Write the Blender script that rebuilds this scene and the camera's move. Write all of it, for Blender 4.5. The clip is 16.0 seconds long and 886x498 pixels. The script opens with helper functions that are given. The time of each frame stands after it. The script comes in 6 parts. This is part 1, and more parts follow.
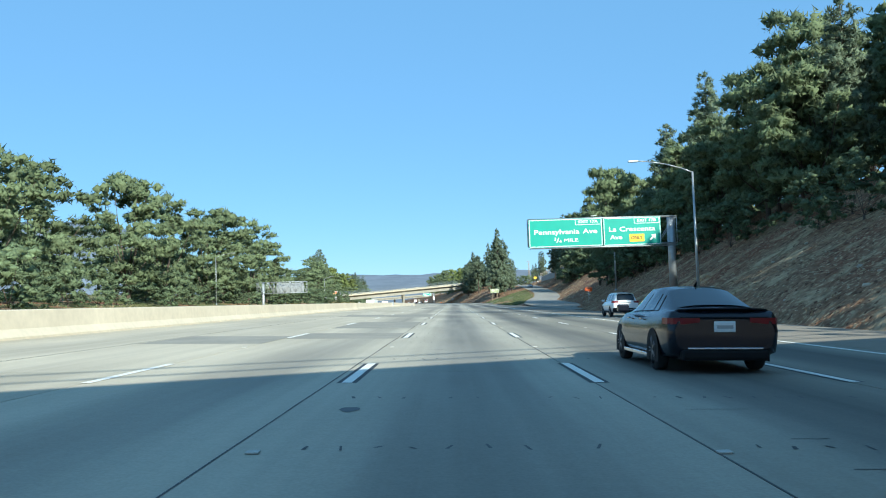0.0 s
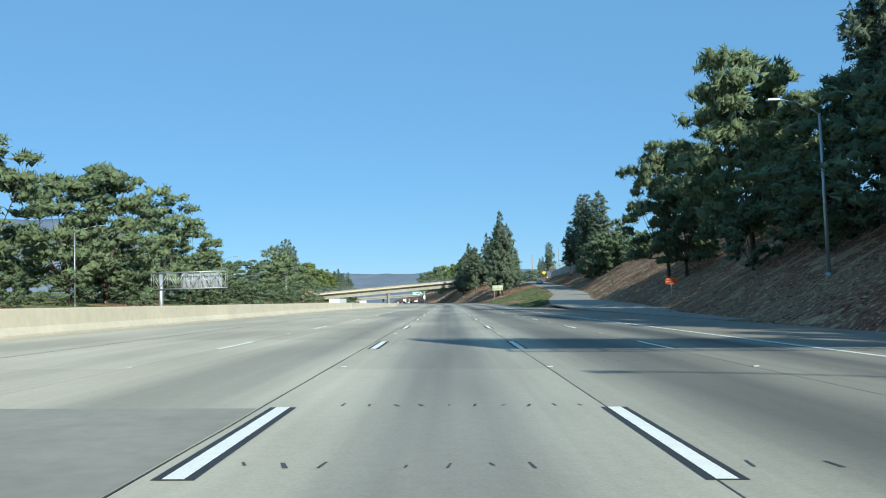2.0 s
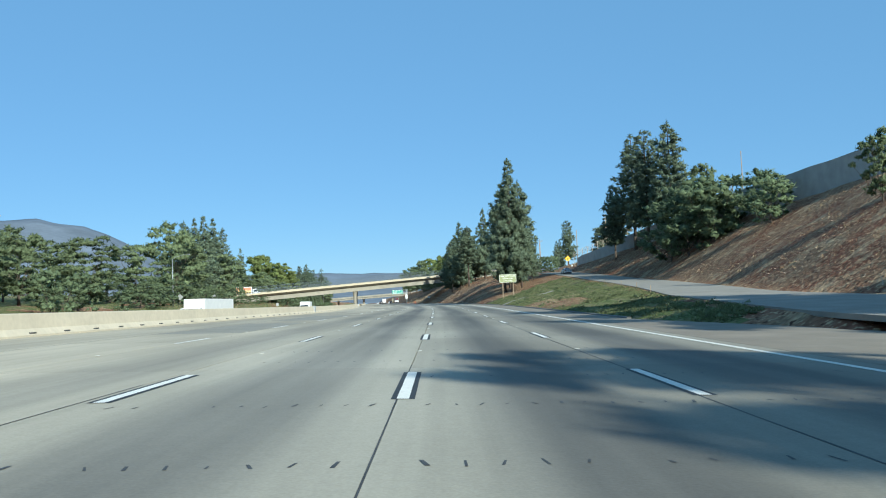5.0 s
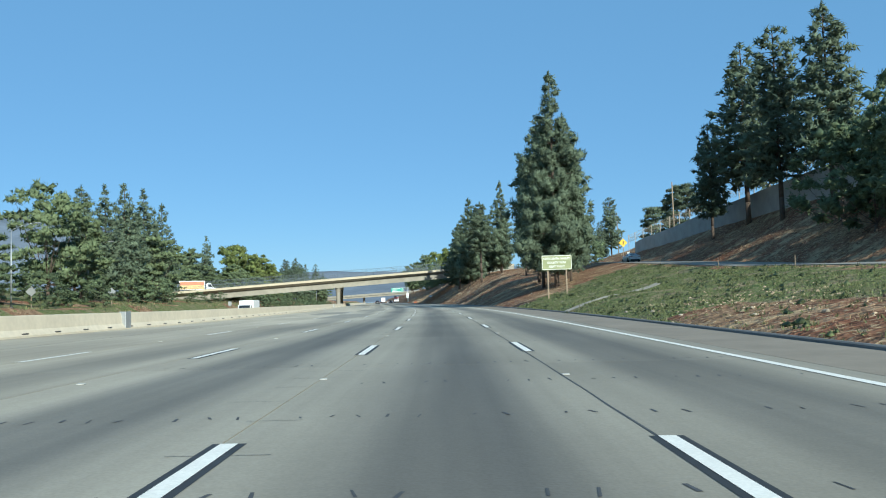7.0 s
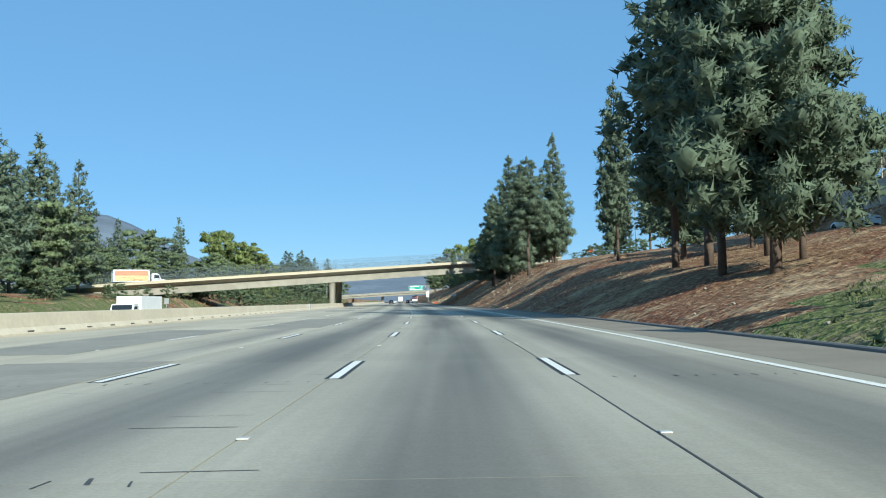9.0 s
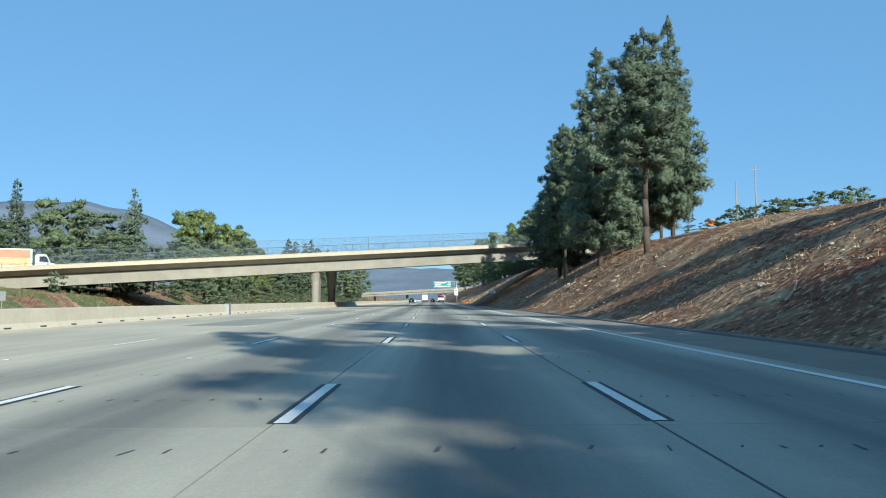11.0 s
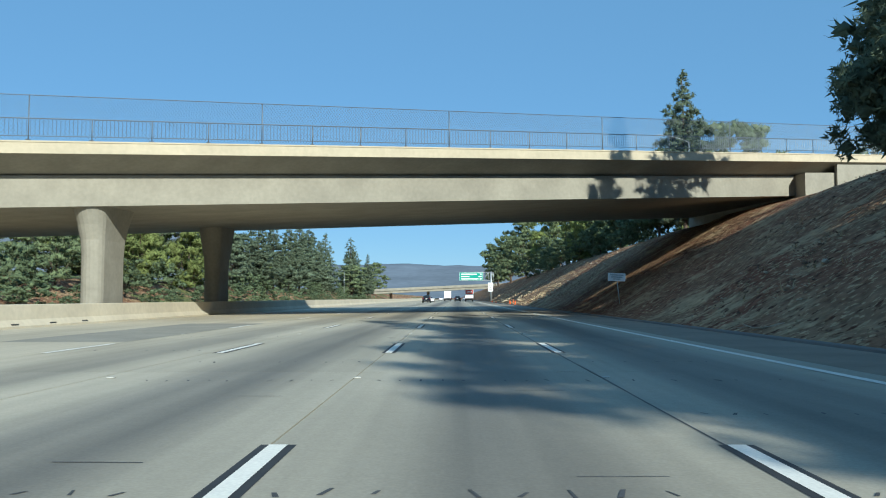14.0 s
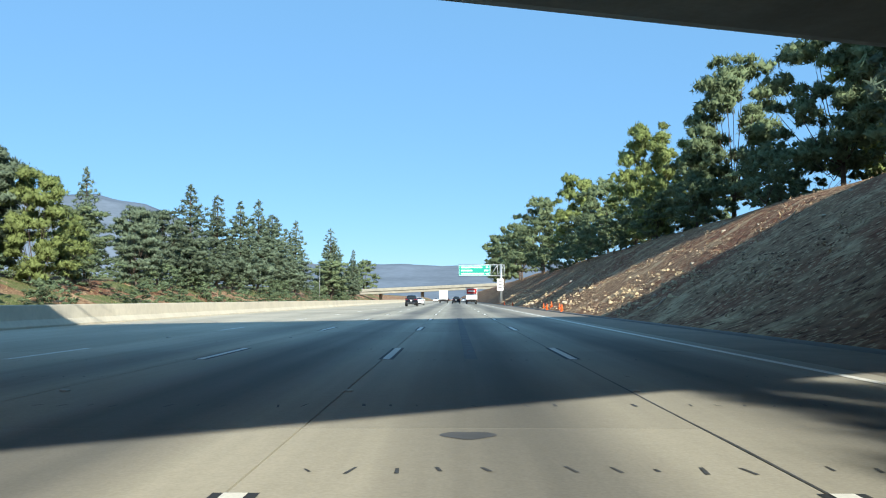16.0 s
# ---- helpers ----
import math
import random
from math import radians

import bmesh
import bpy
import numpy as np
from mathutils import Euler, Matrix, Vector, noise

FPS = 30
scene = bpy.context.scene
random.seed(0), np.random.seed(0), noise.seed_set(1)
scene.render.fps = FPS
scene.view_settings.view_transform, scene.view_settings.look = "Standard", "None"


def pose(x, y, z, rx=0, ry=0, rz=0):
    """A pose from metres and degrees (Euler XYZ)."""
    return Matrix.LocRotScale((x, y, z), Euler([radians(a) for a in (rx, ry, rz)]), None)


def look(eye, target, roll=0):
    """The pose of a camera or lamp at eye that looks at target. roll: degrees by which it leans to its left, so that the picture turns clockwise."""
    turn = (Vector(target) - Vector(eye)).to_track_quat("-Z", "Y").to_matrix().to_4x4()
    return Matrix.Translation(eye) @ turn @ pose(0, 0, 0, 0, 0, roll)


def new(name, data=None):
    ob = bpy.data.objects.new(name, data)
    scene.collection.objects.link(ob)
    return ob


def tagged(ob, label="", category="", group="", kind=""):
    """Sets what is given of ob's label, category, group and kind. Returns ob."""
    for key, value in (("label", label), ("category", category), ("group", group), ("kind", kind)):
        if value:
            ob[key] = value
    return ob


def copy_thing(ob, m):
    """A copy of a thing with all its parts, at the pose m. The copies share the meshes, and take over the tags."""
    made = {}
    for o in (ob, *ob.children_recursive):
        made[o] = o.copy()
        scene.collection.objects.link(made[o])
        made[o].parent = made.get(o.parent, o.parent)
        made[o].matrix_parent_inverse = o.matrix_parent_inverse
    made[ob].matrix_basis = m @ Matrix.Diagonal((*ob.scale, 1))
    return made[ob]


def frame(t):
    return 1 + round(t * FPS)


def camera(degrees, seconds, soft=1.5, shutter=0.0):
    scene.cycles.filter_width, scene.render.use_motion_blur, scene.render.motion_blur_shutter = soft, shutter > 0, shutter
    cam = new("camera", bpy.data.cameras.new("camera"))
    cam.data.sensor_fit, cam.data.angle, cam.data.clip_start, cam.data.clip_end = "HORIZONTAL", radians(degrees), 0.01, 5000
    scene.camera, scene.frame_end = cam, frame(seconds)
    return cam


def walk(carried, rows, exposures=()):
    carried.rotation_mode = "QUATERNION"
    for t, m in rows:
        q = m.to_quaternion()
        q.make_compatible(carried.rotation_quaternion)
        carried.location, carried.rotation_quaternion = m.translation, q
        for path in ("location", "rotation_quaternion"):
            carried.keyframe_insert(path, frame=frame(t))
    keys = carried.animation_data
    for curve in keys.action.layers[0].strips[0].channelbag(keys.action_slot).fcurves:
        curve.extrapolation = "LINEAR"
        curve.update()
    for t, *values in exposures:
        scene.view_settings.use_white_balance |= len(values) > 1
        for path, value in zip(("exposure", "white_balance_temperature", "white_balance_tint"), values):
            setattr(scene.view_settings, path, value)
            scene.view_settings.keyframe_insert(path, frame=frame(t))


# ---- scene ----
cam = camera(57.06, 16.0, soft=1.1)
PATH = [
    (0.0, pose(-0.035, -0.000, 1.182, 93.686, 1.834, 0.676)),
    (0.5, pose(0.022, 16.083, 1.181, 93.719, 1.859, 0.651)),
    (1.0, pose(0.035, 32.513, 1.181, 93.691, 1.842, 0.570)),
    (1.5, pose(0.102, 48.826, 1.179, 93.669, 1.802, 0.391)),
    (2.0, pose(0.278, 64.951, 1.174, 93.640, 1.789, 0.184)),
    (2.5, pose(0.533, 81.378, 1.168, 93.653, 1.815, 0.044)),
    (3.0, pose(0.867, 97.823, 1.159, 93.714, 1.895, -0.109)),
    (3.5, pose(1.181, 113.945, 1.150, 93.707, 1.926, -0.301)),
    (6.0, pose(3.798, 195.686, 1.104, 93.518, 2.480, -0.556)),
    (6.5, pose(4.115, 211.958, 1.113, 93.526, 2.129, -0.257)),
    (7.0, pose(4.330, 228.097, 1.125, 93.568, 1.819, 0.036)),
    (7.5, pose(4.381, 244.090, 1.141, 93.649, 1.432, 0.395)),
    (8.0, pose(4.290, 260.100, 1.157, 93.648, 1.170, 0.917)),
    (8.5, pose(4.079, 276.046, 1.172, 93.633, 1.059, 1.333)),
    (11.0, pose(0.916, 355.244, 1.181, 93.567, 0.437, 3.814)),
    (11.5, pose(-0.140, 370.923, 1.181, 93.667, 0.320, 4.277)),
    (12.0, pose(-1.279, 386.550, 1.181, 93.641, 0.212, 4.667)),
    (12.5, pose(-2.502, 402.122, 1.181, 93.533, 0.120, 5.031)),
    (13.0, pose(-3.774, 417.483, 1.181, 93.475, 0.118, 5.350)),
    (13.5, pose(-5.110, 432.659, 1.181, 93.476, 0.155, 5.513)),
    (14.0, pose(-6.468, 447.780, 1.181, 93.430, 0.115, 5.571)),
    (14.5, pose(-7.806, 462.865, 1.181, 93.446, 0.106, 5.546)),
    (15.0, pose(-9.098, 477.970, 1.181, 93.498, 0.138, 5.467)),
    (15.5, pose(-10.327, 492.873, 1.181, 93.514, 0.108, 5.420)),
    (16.0, pose(-11.522, 507.676, 1.181, 93.505, 0.062, 5.388)),
]
walk(cam, PATH, [(0.0, 0.80, 5900, -2), (0.6, 0.54, 5900, -2), (1.2, 0.49, 5900, -2), (3.7, 0.54, 5900, -2), (6.0, 0.43, 5900, -2), (7.0, 0.42, 5900, -2), (8.5, 0.50, 5900, -2), (11.0, 0.50, 5900, 0), (12.5, 0.48, 5900, 0), (14.3, 0.35, 5900, -2), (15.0, 0.80, 6000, 3), (15.5, 1.00, 6150, 7), (16.0, 0.86, 6150, 3)])

# ---- world, sun, exposure ----
world = bpy.data.worlds.new("sky")
scene.world = world
world.use_nodes = True
_n = world.node_tree.nodes
_sky = _n.new("ShaderNodeTexSky")
_sky.sky_type = "NISHITA"
_sky.sun_disc = False
SUN_DIR = Vector((0.95, -1.80, 1.0)).normalized()      # towards the sun
_sky.sun_elevation = math.asin(SUN_DIR.z)
_sky.sun_rotation = math.atan2(SUN_DIR.x, SUN_DIR.y)
_sky.altitude = 1500
_sky.air_density = 1.0
_sky.dust_density = 0.05
_sky.ozone_density = 4.0
_haze = _n.new("ShaderNodeMix")                          # thin haze evens the sky out
_haze.data_type = "RGBA"
_haze.inputs[0].default_value = 0.68
_haze.inputs[7].default_value = (1.42, 2.98, 5.05, 1)
world.node_tree.links.new(_sky.outputs[0], _haze.inputs[6])
world.node_tree.links.new(_haze.outputs[2], _n["Background"].inputs[0])
_n["Background"].inputs[1].default_value = 0.102
_sun = bpy.data.lights.new("sun", "SUN")
_sun.energy = 5.0
_sun.angle = radians(0.53)
_sun.color = (1.0, 0.93, 0.82)
sun = new("sun", _sun)
sun.matrix_world = look((60, -120, 90), Vector((60, -120, 90)) - SUN_DIR)


# ---- materials ----
def mat(name, base, rough=0.85, metal=0.0, var=0.12, scale=3.0, bump=0.0, bscale=40.0, coat=0.0, spec=None, fine=0.05, island=0.0, rand=0.0):
    """Principled material with colour variation at two scales and fine relief, in metres of the object."""
    m = bpy.data.materials.new(name)
    m.use_nodes = True
    nt = m.node_tree
    b = nt.nodes["Principled BSDF"]
    b.inputs["Roughness"].default_value = rough
    b.inputs["Metallic"].default_value = metal
    if spec is not None:
        b.inputs["Specular IOR Level"].default_value = spec
    if coat:
        b.inputs["Coat Weight"].default_value = coat
        b.inputs["Coat Roughness"].default_value = 0.04
    tc = nt.nodes.new("ShaderNodeTexCoord")
    val = None
    for sc, amp in ((scale, var), (scale * 9.0, fine)):
        if amp <= 0:
            continue
        no = nt.nodes.new("ShaderNodeTexNoise")
        no.inputs["Scale"].default_value = sc
        no.inputs["Detail"].default_value = 4.0
        nt.links.new(tc.outputs["Object"], no.inputs["Vector"])
        mp = nt.nodes.new("ShaderNodeMapRange")
        mp.inputs["From Min"].default_value = 0.3
        mp.inputs["From Max"].default_value = 0.7
        mp.inputs["To Min"].default_value = 1 - amp
        mp.inputs["To Max"].default_value = 1 + amp
        nt.links.new(no.outputs["Fac"], mp.inputs["Value"])
        if val is None:
            val = mp.outputs[0]
        else:
            mu = nt.nodes.new("ShaderNodeMath")
            mu.operation = "MULTIPLY"
            nt.links.new(val, mu.inputs[0])
            nt.links.new(mp.outputs[0], mu.inputs[1])
            val = mu.outputs[0]
    for amp, kind, sock in ((island, "ShaderNodeNewGeometry", "Random Per Island"), (rand, "ShaderNodeObjectInfo", "Random")):
        if amp > 0:
            g = nt.nodes.new(kind)
            mp = nt.nodes.new("ShaderNodeMapRange")
            mp.inputs["To Min"].default_value = 1 - amp
            mp.inputs["To Max"].default_value = 1 + amp
            nt.links.new(g.outputs[sock], mp.inputs["Value"])
            if val is None:
                val = mp.outputs[0]
            else:
                mu = nt.nodes.new("ShaderNodeMath")
                mu.operation = "MULTIPLY"
                nt.links.new(val, mu.inputs[0])
                nt.links.new(mp.outputs[0], mu.inputs[1])
                val = mu.outputs[0]
    if val is None:
        b.inputs["Base Color"].default_value = (*base, 1)
    else:
        vm = nt.nodes.new("ShaderNodeVectorMath")
        vm.operation = "SCALE"
        vm.inputs[0].default_value = base
        nt.links.new(val, vm.inputs["Scale"])
        nt.links.new(vm.outputs[0], b.inputs["Base Color"])
    if bump:
        no = nt.nodes.new("ShaderNodeTexNoise")
        no.inputs["Scale"].default_value = bscale
        no.inputs["Detail"].default_value = 3.0
        nt.links.new(tc.outputs["Object"], no.inputs["Vector"])
        bp = nt.nodes.new("ShaderNodeBump")
        bp.inputs["Strength"].default_value = bump
        bp.inputs["Distance"].default_value = 0.02
        nt.links.new(no.outputs["Fac"], bp.inputs["Height"])
        nt.links.new(bp.outputs[0], b.inputs["Normal"])
    return m


M = {
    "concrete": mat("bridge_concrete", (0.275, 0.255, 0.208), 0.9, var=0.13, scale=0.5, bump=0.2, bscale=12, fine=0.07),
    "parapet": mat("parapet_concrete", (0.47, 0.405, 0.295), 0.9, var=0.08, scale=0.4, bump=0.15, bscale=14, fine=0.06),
    "barrier": mat("barrier_concrete", (0.55, 0.485, 0.37), 0.9, var=0.08, scale=0.4, bump=0.15, bscale=10, fine=0.06),
    "paint": mat("road_paint_white", (0.80, 0.77, 0.69), 0.6, var=0.05, scale=4, fine=0.08),
    "paint_black": mat("road_paint_black", (0.03, 0.03, 0.03), 0.7, var=0.2, scale=4),
    "tar": mat("joint_sealant", (0.06, 0.06, 0.06), 0.7, var=0.3, scale=2),
    "asphalt": mat("asphalt", (0.16, 0.155, 0.145), 0.9, var=0.15, scale=0.6, bump=0.3, bscale=60),
    "ramp": mat("ramp_asphalt", (0.27, 0.245, 0.205), 0.9, var=0.14, scale=0.5, bump=0.3, bscale=60),
    "shoulder": mat("shoulder_asphalt", (0.235, 0.200, 0.155), 0.9, var=0.14, scale=0.5, bump=0.3, bscale=50),
    "soil": None, "grass": None,
    "bark": mat("bark", (0.095, 0.068, 0.050), 0.95, var=0.25, scale=2.0, bump=0.6, bscale=14),
    "pine": mat("pine_needles", (0.172, 0.215, 0.112), 0.7, var=0.20, scale=0.35, island=0.18, spec=0.2, fine=0.25, rand=0.16),
    "pine_dark": mat("conifer_needles", (0.150, 0.190, 0.125), 0.7, var=0.20, scale=0.35, island=0.18, spec=0.2, fine=0.25, rand=0.16),
    # leaf green lightened in the colour itself, for trees that stand sunlit
    "leaf_sunlit": mat("sunlit_green_leaves", (0.205, 0.245, 0.085), 0.7, var=0.25, scale=0.8, island=0.28, spec=0.2, fine=0.25, rand=0.16),
    "bush": mat("shrub_leaves", (0.142, 0.185, 0.10), 0.7, var=0.25, scale=0.8, island=0.28, spec=0.2, fine=0.25, rand=0.16),
    "steel": mat("galvanised_steel", (0.42, 0.44, 0.45), 0.5, 0.7, var=0.1, scale=3),
    "alu": mat("sign_back_aluminium", (0.45, 0.46, 0.46), 0.45, 0.6, var=0.08, scale=2),
    "green": mat("sign_green", (0.004, 0.29, 0.215), 0.45, var=0.06, scale=1.5, fine=0.02),
    "white": mat("sign_white", (0.80, 0.80, 0.78), 0.5, var=0.04, scale=2),
    "yellow": mat("sign_yellow", (0.80, 0.48, 0.02), 0.5, var=0.05, scale=2),
    "parkgreen": mat("park_sign_olive", (0.27, 0.295, 0.145), 0.55, var=0.08, scale=2),
    "orange": mat("sign_orange", (0.85, 0.13, 0.02), 0.5, var=0.05, scale=2),
    "wood": mat("timber_post", (0.30, 0.23, 0.16), 0.9, var=0.2, scale=3, bump=0.4, bscale=30),
    "wire": mat("fence_steel", (0.17, 0.20, 0.23), 0.5, 0.6, var=0.1, scale=2),
    "rust": mat("fence_post_steel", (0.40, 0.33, 0.25), 0.8, 0.2, var=0.2, scale=3),
    "wallgrey": mat("sound_wall_block", (0.36, 0.34, 0.31), 0.92, var=0.12, scale=0.6, bump=0.3, bscale=8),
    # blue-grey distance haze is put into the hills' base colour
    "hill": mat("hazed_far_hill", (0.165, 0.195, 0.235), 1.0, var=0.18, scale=0.006, fine=0.08, spec=0.0),
    "rock": mat("pale_rock", (0.37, 0.315, 0.24), 0.95, var=0.2, scale=4, bump=0.5, bscale=12, rand=0.25),
}


def ground_material(name, a, b, c, s1, s2, s3):
    """Three earth colours mixed by noise at two sizes, with clods as relief."""
    m = bpy.data.materials.new(name)
    m.use_nodes = True
    nt = m.node_tree
    bs = nt.nodes["Principled BSDF"]
    bs.inputs["Roughness"].default_value = 0.97
    bs.inputs["Specular IOR Level"].default_value = 0.1
    tc = nt.nodes.new("ShaderNodeTexCoord")

    def ns(sc, det, lo, hi):
        n = nt.nodes.new("ShaderNodeTexNoise")
        n.inputs["Scale"].default_value = sc
        n.inputs["Detail"].default_value = det
        nt.links.new(tc.outputs["Object"], n.inputs["Vector"])
        r = nt.nodes.new("ShaderNodeMapRange")
        r.inputs["From Min"].default_value, r.inputs["From Max"].default_value = lo, hi
        nt.links.new(n.outputs["Fac"], r.inputs["Value"])
        return r.outputs[0]

    def mix(f, x, y):
        n = nt.nodes.new("ShaderNodeMix")
        n.data_type = "RGBA"
        nt.links.new(f, n.inputs["Factor"])
        for k, v in ((6, x), (7, y)):
            if isinstance(v, tuple):
                n.inputs[k].default_value = (*v, 1)
            else:
                nt.links.new(v, n.inputs[k])
        return n.outputs[2]

    col = mix(ns(s1, 5, 0.38, 0.62), a, b)
    col = mix(ns(s2, 6, 0.52, 0.66), col, c)
    col = mix(ns(s3 * 1.7, 7, 0.55, 0.62), col, c)                                  # straw, chips and broken clods
    col = mix(ns(s3 * 0.9 + 0.37, 7, 0.58, 0.66), col, tuple(0.45 * v for v in a))     # dark specks of the first colour
    k = ns(s3, 8, 0.25, 0.75)
    vm = nt.nodes.new("ShaderNodeVectorMath")
    vm.operation = "SCALE"
    nt.links.new(col, vm.inputs[0])
    mr = nt.nodes.new("ShaderNodeMapRange")
    mr.inputs["To Min"].default_value, mr.inputs["To Max"].default_value = 0.6, 1.4
    nt.links.new(k, mr.inputs["Value"])
    nt.links.new(mr.outputs[0], vm.inputs["Scale"])
    nt.links.new(vm.outputs[0], bs.inputs["Base Color"])
    bp = nt.nodes.new("ShaderNodeBump")
    bp.inputs["Strength"].default_value = 1.0
    bp.inputs["Distance"].default_value = 0.16
    nt.links.new(k, bp.inputs["Height"])
    nt.links.new(bp.outputs[0], bs.inputs["Normal"])
    return m


def let_light_through(m, amount, sprays=4.0):
    """Leaves: part of the light that meets them passes on."""
    nt = m.node_tree
    bs = nt.nodes["Principled BSDF"]
    tr = nt.nodes.new("ShaderNodeBsdfTranslucent")
    nt.links.new(bs.inputs["Base Color"].links[0].from_socket, tr.inputs["Color"])
    mx = nt.nodes.new("ShaderNodeMixShader")
    mx.inputs[0].default_value = amount
    nt.links.new(bs.outputs[0], mx.inputs[1])
    nt.links.new(tr.outputs[0], mx.inputs[2])
    if not sprays:
        nt.links.new(mx.outputs[0], nt.nodes["Material Output"].inputs["Surface"])
        return
    # sprays of needles and leaves with open air between them
    tc = nt.nodes.new("ShaderNodeTexCoord")
    no = nt.nodes.new("ShaderNodeTexNoise")
    no.inputs["Scale"].default_value = sprays
    no.inputs["Detail"].default_value = 3.0
    no.inputs["Roughness"].default_value = 0.62
    nt.links.new(tc.outputs["Object"], no.inputs["Vector"])
    cut = nt.nodes.new("ShaderNodeMapRange")
    cut.inputs["From Min"].default_value = 0.465
    cut.inputs["From Max"].default_value = 0.495
    nt.links.new(no.outputs["Fac"], cut.inputs["Value"])
    air = nt.nodes.new("ShaderNodeBsdfTransparent")
    m2 = nt.nodes.new("ShaderNodeMixShader")
    nt.links.new(cut.outputs[0], m2.inputs[0])
    nt.links.new(air.outputs[0], m2.inputs[1])
    nt.links.new(mx.outputs[0], m2.inputs[2])
    nt.links.new(m2.outputs[0], nt.nodes["Material Output"].inputs["Surface"])


for _k in ("pine", "pine_dark", "bush", "leaf_sunlit"):
    let_light_through(M[_k], 0.36, 0)

M["soil"] = ground_material("cut_slope_soil", (0.205, 0.090, 0.053), (0.245, 0.150, 0.088), (0.43, 0.305, 0.180), 0.13, 0.38, 2.2)
M["grass"] = ground_material("green_weeds_ground", (0.115, 0.150, 0.05), (0.155, 0.17, 0.065), (0.27, 0.215, 0.13), 0.16, 0.5, 3.0)


def road_material():
    """Worn concrete: pale slabs, grey traffic bands in the middle of each lane, long tyre streaks. UV = (across, along) in metres."""
    m = bpy.data.materials.new("worn_road_concrete")
    m.use_nodes = True
    nt = m.node_tree
    L = nt.links.new
    bs = nt.nodes["Principled BSDF"]
    bs.inputs["Roughness"].default_value = 0.8
    bs.inputs["Specular IOR Level"].default_value = 0.3
    uv = nt.nodes.new("ShaderNodeUVMap")
    uv.uv_map = "road"
    sep = nt.nodes.new("ShaderNodeSeparateXYZ")
    L(uv.outputs[0], sep.inputs[0])

    def math_(op, a, b=None, c=None):
        n = nt.nodes.new("ShaderNodeMath")
        n.operation = op
        for k, v in enumerate((a, b, c)):
            if v is None:
                continue
            if isinstance(v, (int, float)):
                n.inputs[k].default_value = v
            else:
                L(v, n.inputs[k])
        return n.outputs[0]

    def noise_(sx, sy, scale, det=4):
        mp = nt.nodes.new("ShaderNodeMapping")
        mp.inputs["Scale"].default_value = (sx, sy, 1)
        L(uv.outputs[0], mp.inputs[0])
        n = nt.nodes.new("ShaderNodeTexNoise")
        n.inputs["Scale"].default_value = scale
        n.inputs["Detail"].default_value = det
        L(mp.outputs[0], n.inputs["Vector"])
        return n.outputs["Fac"]

    def rng(v, a, b, c, d):
        r = nt.nodes.new("ShaderNodeMapRange")
        for k, x in (("From Min", a), ("From Max", b), ("To Min", c), ("To Max", d)):
            r.inputs[k].default_value = x
        r.interpolation_type = "SMOOTHSTEP"
        L(v, r.inputs["Value"])
        return r.outputs[0]

    u = math_("ADD", sep.outputs[0], math_("MULTIPLY", math_("SUBTRACT", noise_(0.2, 0.02, 1.0, 2), 0.5), 0.7))
    # distance from the middle of the lane, 0 .. 1.83
    lane = math_("ABSOLUTE", math_("SUBTRACT", math_("MODULO", math_("ADD", u, 1.61 + 3.66 * 8), 3.66), 1.83))
    band = rng(lane, 0.35, 1.45, 1.0, 0.0)
    right = rng(sep.outputs[0], -6.0, -0.9, 0.08, 1.0)     # the left lanes are paler
    amount = math_("MULTIPLY", math_("MULTIPLY", band, right), rng(noise_(0.6, 0.03, 1.0, 3), 0.3, 0.7, 0.55, 1.0))
    mix = nt.nodes.new("ShaderNodeMix")
    mix.data_type = "RGBA"
    L(amount, mix.inputs["Factor"])
    pale = nt.nodes.new("ShaderNodeMix")
    pale.data_type = "RGBA"
    L(rng(sep.outputs[0], -7.0, 2.0, 0.0, 1.0), pale.inputs["Factor"])
    pale.inputs[6].default_value = (0.480, 0.420, 0.315, 1)
    pale.inputs[7].default_value = (0.405, 0.371, 0.295, 1)
    L(pale.outputs[2], mix.inputs[6])
    mix.inputs[7].default_value = (0.166, 0.159, 0.140, 1)
    stain = rng(noise_(1.0, 0.25, 0.35, 5), 0.3, 0.75, 0.86, 1.12)
    streak = rng(noise_(3.0, 0.03, 1.0, 4), 0.3, 0.7, 0.94, 1.06)
    grain = rng(noise_(1, 1, 30, 3), 0.25, 0.75, 0.93, 1.07)
    info = nt.nodes.new("ShaderNodeObjectInfo")
    slab = rng(info.outputs["Random"], 0, 1, 0.93, 1.05)
    dark_stretch = math_("MULTIPLY", rng(sep.outputs[1], 190, 212, 0.0, 0.22), rng(sep.outputs[1], 262, 290, 1.0, 0.0))   # a darker stretch
    worn = math_("MULTIPLY", rng(sep.outputs[0], 0.6, 5.5, 0.0, 0.38), rng(sep.outputs[1], 150, 240, 1.0, 0.25))   # the outer lanes are darker, most of all early on
    speck = rng(noise_(1, 1, 7, 6), 0.30, 0.75, 1.03, 0.965)
    k = math_("MULTIPLY", math_("MULTIPLY", math_("MULTIPLY", stain, streak), grain), math_("MULTIPLY", math_("MULTIPLY", slab, speck), math_("SUBTRACT", math_("SUBTRACT", 1.0, dark_stretch), worn)))
    vm = nt.nodes.new("ShaderNodeVectorMath")
    vm.operation = "SCALE"
    L(mix.outputs[2], vm.inputs[0])
    L(k, vm.inputs["Scale"])
    L(vm.outputs[0], bs.inputs["Base Color"])
    bp = nt.nodes.new("ShaderNodeBump")
    bp.inputs["Strength"].default_value = 0.25
    bp.inputs["Distance"].default_value = 0.01
